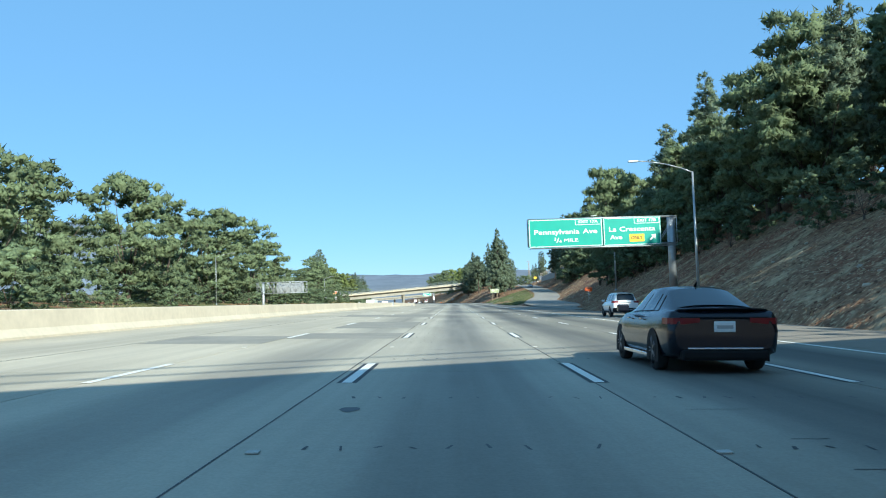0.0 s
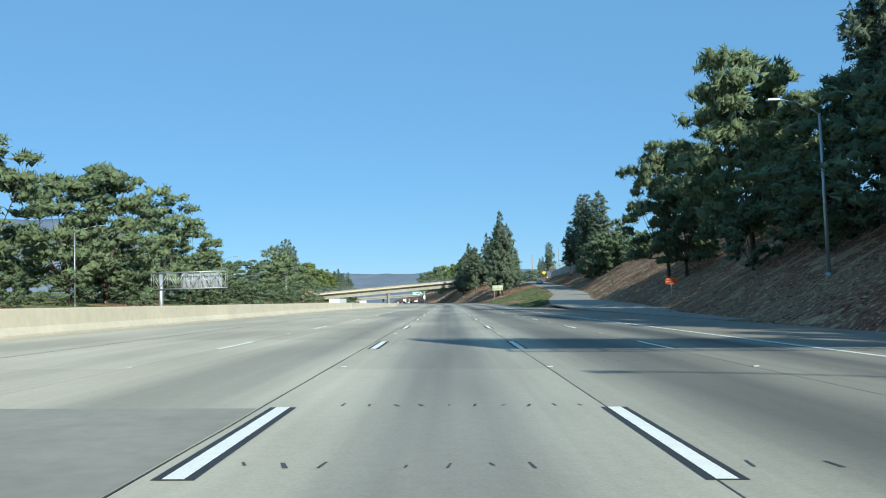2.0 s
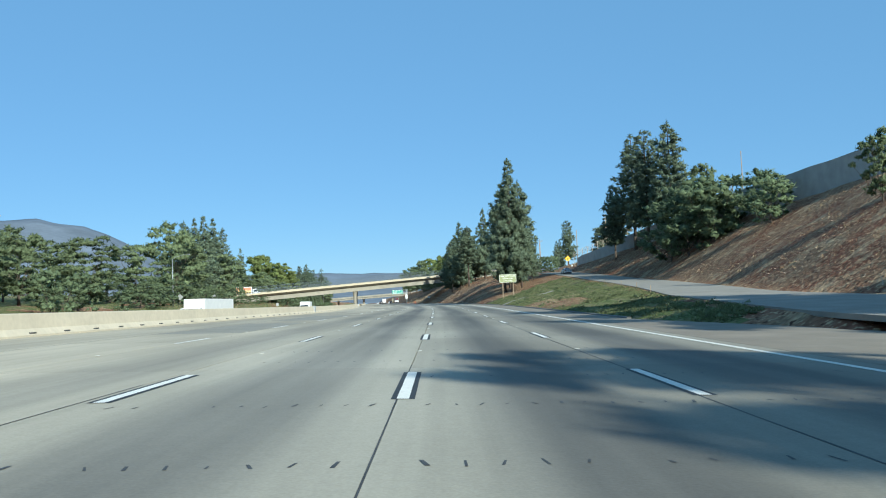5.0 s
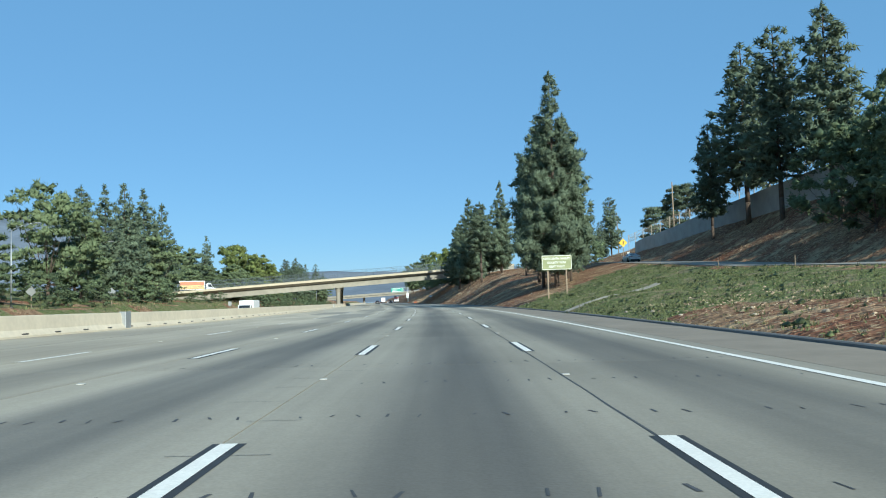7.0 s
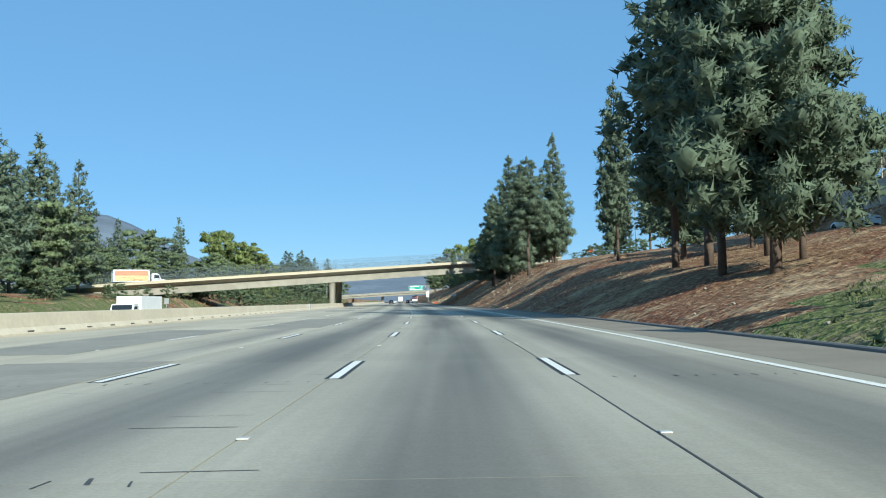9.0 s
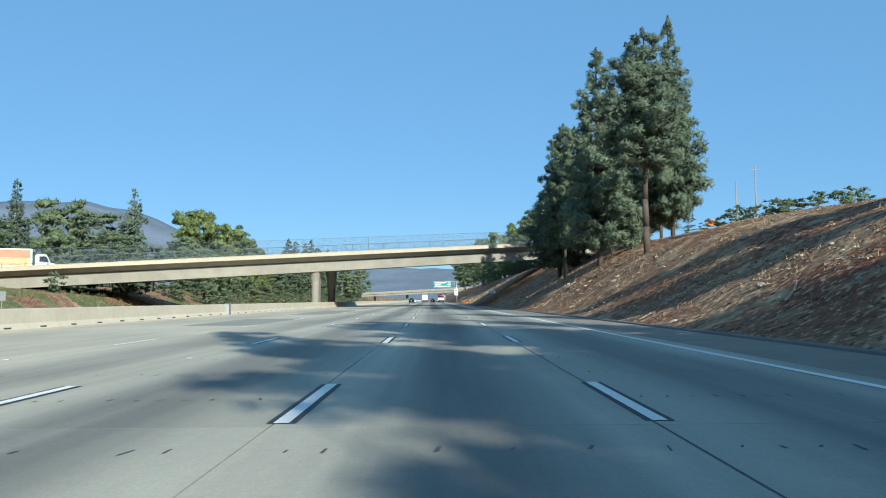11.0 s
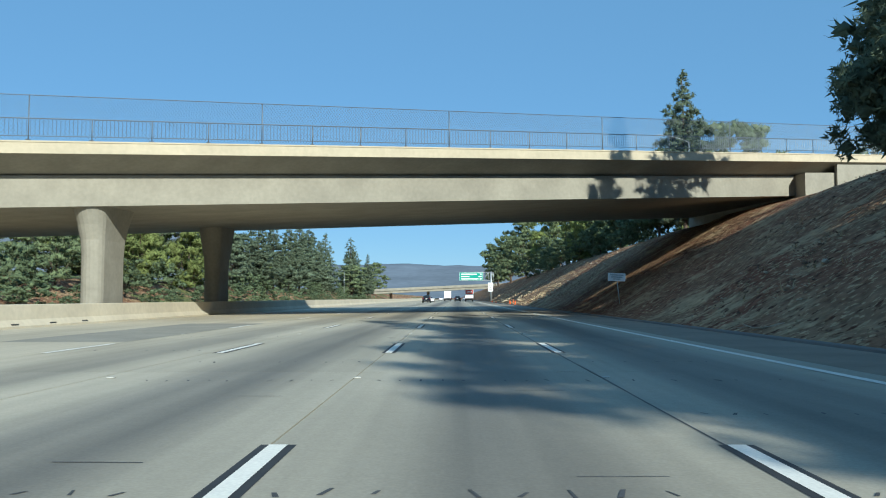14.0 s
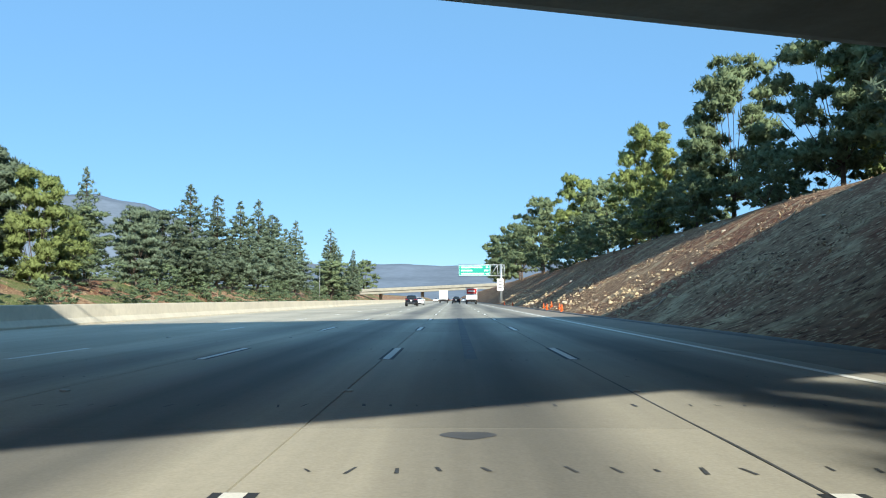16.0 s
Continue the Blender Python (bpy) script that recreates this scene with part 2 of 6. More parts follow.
    L(noise_(1, 1, 25, 3), bp.inputs["Height"])
    L(bp.outputs[0], bs.inputs["Normal"])
    return m


M["road"] = road_material()


# ---- the road's line: s metres along, u metres to the right, z above the road ----
HEAD_S = (-400, 0, 60, 120, 180, 240, 300, 360, 420, 520, 3000)
HEAD_A = (0.0, 0.0, -0.07, -0.09, -0.28, 0.02, 1.42, 3.84, 4.87, 4.64, 4.64)
_ss = np.arange(-400.0, 3001.0, 1.0)
_th = np.radians(np.interp(_ss, HEAD_S, HEAD_A))
_xx = np.concatenate([[0], np.cumsum(-np.sin(_th[:-1]))])
_yy = np.concatenate([[0], np.cumsum(np.cos(_th[:-1]))])
_xx -= _xx[400]
_yy -= _yy[400]


def line_at(s):
    return float(np.interp(s, _ss, _xx)), float(np.interp(s, _ss, _yy)), float(np.interp(s, _ss, _th))


def tilt(s):
    """The road's fall to the right, metres a metre."""
    return float(np.interp(s, (0, 170, 285, 600), (-0.029, -0.029, 0.0, 0.0)))


def W(s, u, z=0.0):
    x, y, a = line_at(s)
    return Vector((x + u * math.cos(a), y + u * math.sin(a), z + tilt(s) * max(-15.0, min(16.5, u))))


def smooth(a, b, x):
    k = max(0.0, min(1.0, (x - a) / (b - a)))
    return k * k * (3 - 2 * k)


# the exit ramp: middle line, height and the paved edge of the main road
def ramp_u(s):
    return float(np.interp(s, (60, 110, 160, 195, 225, 255, 298, 350, 380, 470), (12.4, 13.0, 16.5, 20.5, 24.0, 29.0, 34.0, 37.0, 40.0, 46.0)))


def ramp_z(s):
    return float(np.interp(s, (120, 160, 195, 225, 255, 298, 350, 380, 470, 520), (0.0, 0.1, 0.5, 1.0, 1.8, 3.2, 5.9, 7.2, 10.0, 10.6)))


def edge_u(s):
    return float(np.interp(s, (-50, 110, 190, 205), (16.2, 16.2, 16.2, 12.4))) if s < 205 else 12.4


def foot_u(s):
    """Where the right-hand cut slope meets the paving."""
    return float(np.interp(s, (-60, 80, 95, 114, 134, 155, 178, 215), (16.2, 16.2, 16.4, 18.0, 20.0, 24.2, 27.0, 27.4)))


def crest(z, top):
    """A bank that rounds off towards its top."""
    return z if z < top - 4 else top - 4 * math.exp(-(z - top + 4) / 4)


def ground_z(s, u):
    """Height of the ground above the road's plane."""
    if u < 0:
        if u > -38:
            return -1.7 * smooth(-15.0, -15.3, u)
        bank = float(np.interp(s, (0, 250, 500, 620), (2.6, 3.0, 4.2, 5.0)))
        return -1.7 + bank * smooth(-38, -46 - 12 * smooth(470, 540, s), u) + 1.6 * smooth(-46, -64, u) + 5.0 * smooth(-64, -140, u) + (0.5 * noise.noise((s * 0.05, u * 0.05, 3)) + 0.25 * noise.noise((s * 0.3, u * 0.3, 5))) * smooth(-38, -41, u)
    rough = 0.35 * noise.noise((s * 0.09, u * 0.12, 0)) + 0.14 * noise.noise((s * 0.4, u * 0.5, 4))
    e = edge_u(s)
    if s < 150:
        w = 0.0
    else:
        w = smooth(150, 205, s)
    top = float(np.interp(s, (-60, 60, 200, 330, 420, 520, 555, 620, 700), (14, 14, 13, 13, 11.5, 12, 14.0, 13.6, 12)))
    # plain cut slope, starting at the pavement edge
    k = max(0.0, u - e - 1.2)
    kf = max(0.0, u - foot_u(s) - 0.3)
    cut = crest(kf * 0.58, top) + max(0.0, (u - e) - 30) * 0.05
    if s <= 150:
        return cut + rough * min(1.0, kf / 3)
    ru, rz = ramp_u(s), ramp_z(s)
    lo, hi = ru - 4.2, max(ru + 4.6, foot_u(s) if s < 230 else 0.0)
    if u <= lo:
        f = max(0.0, (u - e - 0.6)) / max(0.5, lo - e - 0.6)
        steep = crest(k * 0.62, max(4.5, rz)) if rz > 4 else min(k * 0.6, rz)
        soft = rz * (f ** 0.8)
        g = smooth(330, 400, s)
        z = soft * (1 - g) + steep * g
        z += rough * min(1.0, k / 3) * min(1.0, (lo - u) / 2)
    elif u <= hi:
        z = rz
    else:
        up = smooth(470, 380, s)
        z = rz + min((u - hi) * 0.62, max(0.0, top - rz)) * up + rough * min(1.0, (u - hi) / 3)
    return z * w + cut * (1 - w)


def G(s, u, dz=0.0):
    return W(s, u, ground_z(s, u) + dz)


# ---- mesh helpers ----
def finish(name, bm, material, parent=None, label="", smooth_shade=False):
    me = bpy.data.meshes.new(name)
    bm.to_mesh(me)
    bm.free()
    if smooth_shade:
        for p in me.polygons:
            p.use_smooth = True
    for k in (material if isinstance(material, (list, tuple)) else [material]):
        me.materials.append(k)
    ob = new(name, me)
    if parent is not None:
        ob.parent = parent
    if label:
        ob["label"] = label
    return ob


part = finish


def thing(name, label, category, group="", kind="", at=None):
    ob = new(name)
    ob.empty_display_size = 0.2
    tagged(ob, label, category, group, kind)
    if at is not None:
        ob.matrix_basis = at
    return ob


def box(bm, x0, x1, y0, y1, z0, z1, m=None, bevel=0.0, mi=0):
    r = bmesh.ops.create_cube(bm, size=1.0)
    vs = r["verts"]
    bmesh.ops.scale(bm, vec=(x1 - x0, y1 - y0, z1 - z0), verts=vs)
    bmesh.ops.translate(bm, vec=((x0 + x1) / 2, (y0 + y1) / 2, (z0 + z1) / 2), verts=vs)
    if m is not None:
        bmesh.ops.transform(bm, matrix=m, verts=vs)
    fs = {f for v in vs for f in v.link_faces}
    for f in fs:
        f.material_index = mi
    if bevel:
        es = list({e for v in vs for e in v.link_edges})
        bmesh.ops.bevel(bm, geom=es, offset=bevel, segments=2, affect="EDGES", profile=0.5)


def rod(bm, a, b, r0, r1=None, n=8, mi=0):
    """A tapered round bar from a to b."""
    a, b = Vector(a), Vector(b)
    d = b - a
    if d.length < 1e-6:
        return
    q = d.to_track_quat("Z", "Y").to_matrix()
    r1 = r0 if r1 is None else r1
    ra = [bm.verts.new(a + q @ Vector((r0 * math.cos(2 * math.pi * i / n), r0 * math.sin(2 * math.pi * i / n), 0))) for i in range(n)]
    rb = [bm.verts.new(b + q @ Vector((r1 * math.cos(2 * math.pi * i / n), r1 * math.sin(2 * math.pi * i / n), 0))) for i in range(n)]
    for i in range(n):
        f = bm.faces.new((ra[i], ra[(i + 1) % n], rb[(i + 1) % n], rb[i]))
        f.smooth = True
        f.material_index = mi
    bm.faces.new(list(reversed(ra))).material_index = mi
    bm.faces.new(rb).material_index = mi


def sweep(bm, stations, profile, closed=True, uvname=None):
    """A profile of (u, z) run along the stations s by W, closed at both ends."""
    rows = []
    for s in stations:
        pr = profile(s) if callable(profile) else profile
        rows.append([bm.verts.new(W(s, u, z)) for u, z in pr])
    n = len(rows[0])
    for a, b in zip(rows, rows[1:]):
        for i in range(n if closed else n - 1):
            j = (i + 1) % n
            bm.faces.new((a[i], b[i], b[j], a[j]))
    if closed:
        bm.faces.new(rows[0])
        bm.faces.new(list(reversed(rows[-1])))
    bmesh.ops.recalc_face_normals(bm, faces=bm.faces[:])


def frange(a, b, step):
    n = max(1, int(round((b - a) / step)))
    return [a + (b - a) * i / n for i in range(n + 1)]


# ---- ground, roadways, barrier ----
def build_ground():
    us = [-2600, -1500, -800, -400, -250, -160, -120, -95, -80, -70, -63, -56, -50, -45, -41, -38, -30, -20, -16.5, -15.2]
    us += [-8.0, 0.0, 8.0, 12.0, 12.6] + [13.2 + 1.1 * i for i in range(50)] + [72, 80, 95, 120, 180, 300, 600, 1200, 2600]
    st = [-380, -200, -100, -60] + frange(-40, 700, 3.0) + frange(712, 1100, 12) + [1150, 1250, 1400, 1700, 2200, 2950]
    bm = bmesh.new()
    rows = []
    for s in st:
        r = []
        e = edge_u(s)
        for u in us:
            z = ground_z(s, u)
            if -15.0 < u < e + 0.4:
                z = -0.25
            if abs(u) > 200:
                z = min(z, 6.0)
            r.append(bm.verts.new(W(s, u, z)))
        rows.append(r)
    for i, (a, b) in enumerate(zip(rows, rows[1:])):
        s = (st[i] + st[i + 1]) / 2
        for j in range(len(us) - 1):
            f = bm.faces.new((a[j], a[j + 1], b[j + 1], b[j]))
            f.smooth = True
            u = (us[j] + us[j + 1]) / 2
            green = 196 < s < 316 + 0.9 * (u - 12.4) + 5 * noise.noise((s * 0.2, u * 0.4, 2)) and edge_u(s) < u < ramp_u(s) - 5.0 and ((s - 250) / 14) ** 2 + ((u - 14.8) / 2.8) ** 2 > 1
            f.material_index = 1 if green or u < -60 or (u < -41 and noise.noise((s * 0.09, u * 0.16, 9)) > (-0.22 if s < 470 else 0.16)) else 0
    ob = finish("ground", bm, [M["soil"], M["grass"]])
    return tagged(ob, "bare reddish earth cut slopes with green weeds", "ground", kind="structure")


build_ground()


def strip(name, s0, s1, lo, hi, z, material, step=3.0, parent=None, thick=0.2):
    bm = bmesh.new()
    uv = bm.loops.layers.uv.new("road")
    st = frange(s0, s1, step)
    rows = []
    for s in st:
        a = lo(s) if callable(lo) else lo
        b = hi(s) if callable(hi) else hi
        zz = z(s) if callable(z) else z
        rows.append([(a, s, zz), (b, s, zz), (b, s, zz - thick), (a, s, zz - thick)])
    vs = [[bm.verts.new(W(s, u, zz)) for u, s, zz in r] for r in rows]
    for i in range(len(rows) - 1):
        for j in range(4):
            k = (j + 1) % 4
            f = bm.faces.new((vs[i][j], vs[i][k], vs[i + 1][k], vs[i + 1][j]))
            for lp, (rr, q) in zip(f.loops, ((i, j), (i, k), (i + 1, k), (i + 1, j))):
                lp[uv].uv = (rows[rr][q][0], rows[rr][q][1])
    bm.faces.new(list(reversed(vs[0])))
    bm.faces.new(vs[-1])
    return finish(name, bm, material, parent)


LINES = [-5.42, -1.61, 2.05, 5.71]          # dashed lane lines
EDGE_LINE = 9.33
DASH0, DASH = 15.55, 14.63

road = thing("road", "worn pale concrete freeway carriageway with grey traffic bands", "road", kind="structure")
strip("shoulder_left", -60, 1000, -13.9, -9.13, 0.0, M["road"], parent=road)
strip("shoulder_right", -60, 1000, EDGE_LINE + 0.60, edge_u, 0.0, M["shoulder"], parent=road)
strip("far_carriageway", 570, 1000, -9.11, EDGE_LINE + 0.58, 0.0, M["road"], parent=road)
strip("rear_carriageway", -60, -8, -9.11, EDGE_LINE + 0.58, 0.0, M["road"], parent=road)

opp = strip("opposite_carriageway", -60, 1000, -37.5, -15.6, -1.55, M["road"])
tagged(opp, "pale concrete carriageway of the opposite direction behind the barrier", "road", kind="structure")
rampob = strip("exit_ramp", 112, 520, lambda s: ramp_u(s) - 3.9 if s > 205 else max(edge_u(s) + 0.02, ramp_u(s) - 3.9), lambda s: max(foot_u(s) - 0.1, ramp_u(s) + 4.2), lambda s: ramp_z(s) + 0.06, M["ramp"])
tagged(rampob, "grey asphalt exit ramp climbing beside the freeway", "road", kind="structure")

# median barrier with a sloped foot
bm = bmesh.new()
sweep(bm, frange(-60, 1000, 4), [(-13.85, -0.1), (-13.85, 0.08), (-14.05, 0.33), (-14.12, 0.92), (-14.16, 0.95), (-14.36, 0.95), (-14.40, 0.92), (-14.47, 0.33), (-14.67, 0.08), (-14.67, -1.9)])
barrier = tagged(finish("median_barrier", bm, M["barrier"]), "long pale concrete median barrier with a sloped foot", "barrier", kind="structure")


# ---- trees ----
CORE_V = np.array([(1, 0, 0), (-1, 0, 0), (0, 1, 0), (0, -1, 0), (0, 0, 1), (0, 0, -1)], float)
CORE_F = np.array([(0, 2, 4), (2, 1, 4), (1, 3, 4), (3, 0, 4), (2, 0, 5), (1, 2, 5), (3, 1, 5), (0, 3, 5)])


def crown_mesh(name, C, R, rng, material, blades, size, lift=0.25):
    """Foliage puffs: a small rough core each, thickly set with slim sprays that stand off it. C: centres, R: radii."""
    C, R = np.array(C), np.array(R)
    n = len(C)
    axis = np.array([0.0, 0.0, C[:, 2].mean()])
    spin = rng.uniform(0, 6.283, n)
    cs, sn = np.cos(spin)[:, None], np.sin(spin)[:, None]
    base = np.stack([CORE_V[None, :, 0] * cs - CORE_V[None, :, 1] * sn, CORE_V[None, :, 0] * sn + CORE_V[None, :, 1] * cs, CORE_V[None, :, 2] + 0 * cs], 2)
    core = base * rng.uniform(0.38, 0.88, (n, len(CORE_V), 1)) * R[:, None, :] + C[:, None, :]
    V1 = core.reshape(-1, 3)
    N1 = (base * 0.7 + [0, 0, 0.12] + 0.45 * (core - axis) * [1, 1, 0.25] / (np.linalg.norm((core - axis) * [1, 1, 0.25], axis=2)[..., None] + 1e-6)).reshape(-1, 3)
    N1 /= np.linalg.norm(N1, axis=1)[:, None] + 1e-6
    F1 = (CORE_F[None] + (np.arange(n) * len(CORE_V))[:, None, None]).reshape(-1, 3)
    d = rng.normal(0, 1, (n, blades, 3))
    d /= np.linalg.norm(d, axis=2)[..., None]
    p = C[:, None, :] + d * R[:, None, :] * rng.uniform(0.66, 1.04, (n, blades, 1))
    away = (p - axis) * np.array([1.0, 1.0, 0.25])
    away /= np.linalg.norm(away, axis=2)[..., None] + 1e-6
    nr = d * 0.8 + away * 0.45 + rng.normal(0, 0.28, d.shape)
    nr[..., 2] += 0.12
    nr /= np.linalg.norm(nr, axis=2)[..., None]
    out = np.cross(nr, rng.normal(0, 1, d.shape))
    out /= np.linalg.norm(out, axis=2)[..., None] + 1e-9
    out = out * 0.75 + d * 0.55
    out[..., 2] += lift
    out /= np.linalg.norm(out, axis=2)[..., None]
    side = np.cross(out, nr)
    side /= np.linalg.norm(side, axis=2)[..., None] + 1e-9
    ln = size * rng.uniform(0.55, 1.35, (n, blades, 1)) * (0.6 + 0.4 * R[:, None, :1] / R[:, 0].mean())
    wd = ln * rng.uniform(0.11, 0.22, (n, blades, 1))
    tri = np.stack([p - out * ln * 0.4 - side * wd, p - out * ln * 0.3 + side * wd, p + out * ln * 0.65], 2)
    face = np.cross(tri[:, :, 1] - tri[:, :, 0], tri[:, :, 2] - tri[:, :, 0])
    flip = (face * nr).sum(2) < 0
    tri[flip] = tri[flip][:, [1, 0, 2]]
    V2 = tri.reshape(-1, 3)
    N2 = np.repeat(nr.reshape(-1, 3), 3, 0)
    F2 = np.arange(len(V2)).reshape(-1, 3) + len(V1)
    V_ = np.concatenate([V1, V2])
    F_ = np.concatenate([F1, F2])
    me = bpy.data.meshes.new(name)
    me.vertices.add(len(V_))
    me.vertices.foreach_set("co", V_.astype(np.float32).ravel())
    me.loops.add(len(F_) * 3)
    me.loops.foreach_set("vertex_index", F_.astype(np.int32).ravel())
    me.polygons.add(len(F_))
    me.polygons.foreach_set("loop_start", np.arange(0, len(F_) * 3, 3, dtype=np.int32))
    me.polygons.foreach_set("use_smooth", np.ones(len(F_), dtype=bool))
    me.update(calc_edges=True)
    me.normals_split_custom_set_from_vertices(np.concatenate([N1, N2]).tolist())
    me.materials.append(material)
    return me


def make_conifer(seed, H=20.0, R=4.0, low=0.1, column=0.0):
    """A spired conifer: tapered trunk, uneven whorls of limbs that turn up at the end and carry puffs of needles."""
    rng = np.random.default_rng(seed)
    bm = bmesh.new()
    p = Vector((0, 0, -0.3))
    for i in range(8):
        q = Vector((rng.normal(0, 0.06), rng.normal(0, 0.06), H * (i + 1) / 8.3))
        rod(bm, p, q, 0.0105 * H * (1 - i / 8.6) + 0.03, 0.0105 * H * (1 - (i + 1) / 8.6) + 0.03, 8)
        p = q
    C, S = [], []
    h = low * H
    lump = rng.uniform(0, 6.28, 6)
    while h < H * 0.985:
        f = (h - low * H) / (H - low * H)
        prof = (1 - f) ** (0.80 - 0.42 * column) * min(1.0, 0.62 + f * 2.6)
        nb = max(3, int(8 * prof + 2.5))
        a0 = rng.uniform(0, 6.28)
        ring = rng.uniform(0.78, 1.12)
        for b in range(nb):
            a = a0 + 6.283 * b / nb + rng.normal(0, 0.25)
            uneven = 1 + 0.20 * math.sin(2 * a + lump[0] + h * 0.45) + 0.16 * math.sin(3 * a + lump[1] - h * 0.8)
            ln = max(0.25, R * prof * uneven * ring * rng.uniform(0.62, 1.12))
            d = np.array([math.cos(a), math.sin(a), 0.0])
            rise = 0.16 - 0.26 * (1 - f) + rng.normal(0, 0.08)
            if ln > 0.9:
                rod(bm, (0, 0, h), (d[0] * ln * 0.8, d[1] * ln * 0.8, h + ln * rise * 0.8), 0.05, 0.015, 3)
            n = max(1, int(round(ln / 0.78)))
            for i in range(n):
                t = 1.0 - i / (n + 0.4)
                r = (0.30 + 0.085 * ln) * rng.uniform(0.75, 1.3)
                C.append(np.array([d[0] * ln * t, d[1] * ln * t, h + ln * t * rise + 0.16 * ln * t * t]) + rng.normal(0, 0.17, 3))
                S.append((r, r, r * rng.uniform(0.75, 1.05)))
        h += H * 0.032 * rng.uniform(0.75, 1.35)
    C.append(np.array([0, 0, H * 0.99]))
    S.append((0.16, 0.16, 0.45))
    return bm, C, S, rng


def make_broad(seed, H=16.0, R=6.0, low=0.3, blobs=26, flat=0.55, sub=8, puff=(0.2, 0.42)):
    """A spreading pine or oak: forked limbs that carry separate clumps of foliage with sky between them."""
    rng = np.random.default_rng(seed)
    bm = bmesh.new()
    fork = Vector((rng.normal(0, 0.3), rng.normal(0, 0.3), H * low * 1.05))
    rod(bm, (0, 0, -0.4), fork, 0.020 * H, 0.014 * H, 9)
    C, S = [], []
    lump = rng.uniform(0, 6.28, 3)
    for i in range(blobs):
        f = i / (blobs - 1)
        zc = H * (low + (0.93 - low) * f ** 0.85)
        g = (f - 0.35) / 0.65
        rad = R * (math.sqrt(max(0.0, 1 - g * g * 0.86)) if f > 0.35 else 0.62 + 0.38 * f / 0.35)
        a = i * 2.4 + rng.normal(0, 0.35)
        rad *= 1 + 0.22 * math.sin(a + lump[0]) + 0.18 * math.sin(2 * a + lump[1] + 3 * f)
        rr = rad * math.sqrt(rng.uniform(0.10, 1.0)) * 0.92
        c = np.array([fork.x + math.cos(a) * rr, fork.y + math.sin(a) * rr, zc + rng.normal(0, 0.025 * H)])
        br = R * rng.uniform(0.16, 0.34)
        mid = fork.lerp(Vector(c), 0.5) + Vector((0, 0, -0.12 * H * rng.uniform(0.1, 0.7)))
        if i % 3:
            mid = None
        if mid is not None:
            rod(bm, fork, mid, 0.0055 * H, 0.003 * H, 5)
            rod(bm, mid, Vector(c), 0.003 * H, 0.0015 * H, 4)
        for k in range(sub):
            d = rng.normal(0, 1, 3)
            d /= np.linalg.norm(d)
            d[2] = abs(d[2]) * 0.95 - 0.2
            r = br * rng.uniform(*puff)
            C.append(c + d * np.array([br, br, br * flat]) * rng.uniform(0.35, 1.05))
            S.append((r, r, r * (0.6 + 0.4 * flat)))
    return bm, C, S, rng


_protos = {}


def tree_proto(key):
    """One tree of each kind, seed and fineness, with its height; fine crowns stand where the road passes close."""
    if key not in _protos:
        kind, seed, fine = key
        blades, size, lift = ((5, 0.76, 0.12), (9, 0.61, 0.12), (16, 0.55, 0.12), (52, 0.35, 0.12))[fine]
        if kind == "conifer":
            bm, c, r, rng = make_conifer(seed, 20, 4.2, 0.10)
            mt, label = M["pine_dark"], "tall dark green conifer with a pointed shaggy crown"
            blades = int(blades * 1.5)
        elif kind == "column":
            bm, c, r, rng = make_conifer(seed, 20, 3.2, 0.22, column=0.7)
            mt, label = M["pine_dark"], "tall dark pine with a narrow ragged crown"
            blades = int(blades * 1.5)
        elif kind == "bare":
            bm, c, r, rng = make_conifer(seed, 20, 3.4, 0.40, column=0.7)
            mt, label = M["pine_dark"], "tall dark pine with a bare lower trunk"
            blades = int(blades * 1.5)
        elif kind == "stone":
            bm, c, r, rng = make_broad(seed, 16, 6.8, 0.14, 48, 0.55, (9, 14, 17, 20)[fine], (0.23, 0.46) if fine else (0.34, 0.62))
            mt, label = M["pine"], "spreading green pine with rounded layered clumps"
        # for trees past the overpass; their sunlight is put into the leaf colour
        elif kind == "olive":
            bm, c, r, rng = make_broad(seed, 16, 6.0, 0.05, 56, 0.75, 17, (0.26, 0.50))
            mt, label = M["leaf_sunlit"], "rounded tree with a full crown, coloured a sunlit yellow-green"
        elif kind == "cedar":
            bm, c, r, rng = make_broad(seed, 14, 5.6, 0.10, 84, 0.30, 16)
            mt, label = M["pine_dark"], "dark cedar with flat spreading layers"
        else:
            bm, c, r, rng = make_broad(seed, 6, 3.6, 0.08, 20, 0.8, 9, (0.28, 0.52))
            mt, label = M["bush"], "dense grey-green shrub on the embankment"
            blades, size = 8, 0.35
        name = "shrub" if kind == "bush" else "tree"
        root = thing(name, label, name, group="roadside " + name + "s")
        finish("trunk", bm, M["bark"], root)
        cr = new("crown", crown_mesh("crown", c, r, rng, mt, blades, size, lift))
        cr.parent = root
        _protos[key] = [root, False, max(p[2] + q[2] for p, q in zip(c, r))]
    return _protos[key]


def fineness(kind, s, u):
    """3 where the road passes a tree closely, down to 0 where it stands far off or behind others."""
    if u > 0 and u < 35 and kind in ("conifer", "column", "bare") and (325 < s < 336 or 420 < s < 485):
        return 3
    if kind in ("conifer", "column", "bare", "stone", "olive") and (0 < u < 40 and (20 < s < 250 or 550 < s < 640) or u < 0 and 595 < s < 640):
        return 2
    if u > 45 and s < 200 or u < -70 or s < 0 or s > 760:
        return 0
    return 1


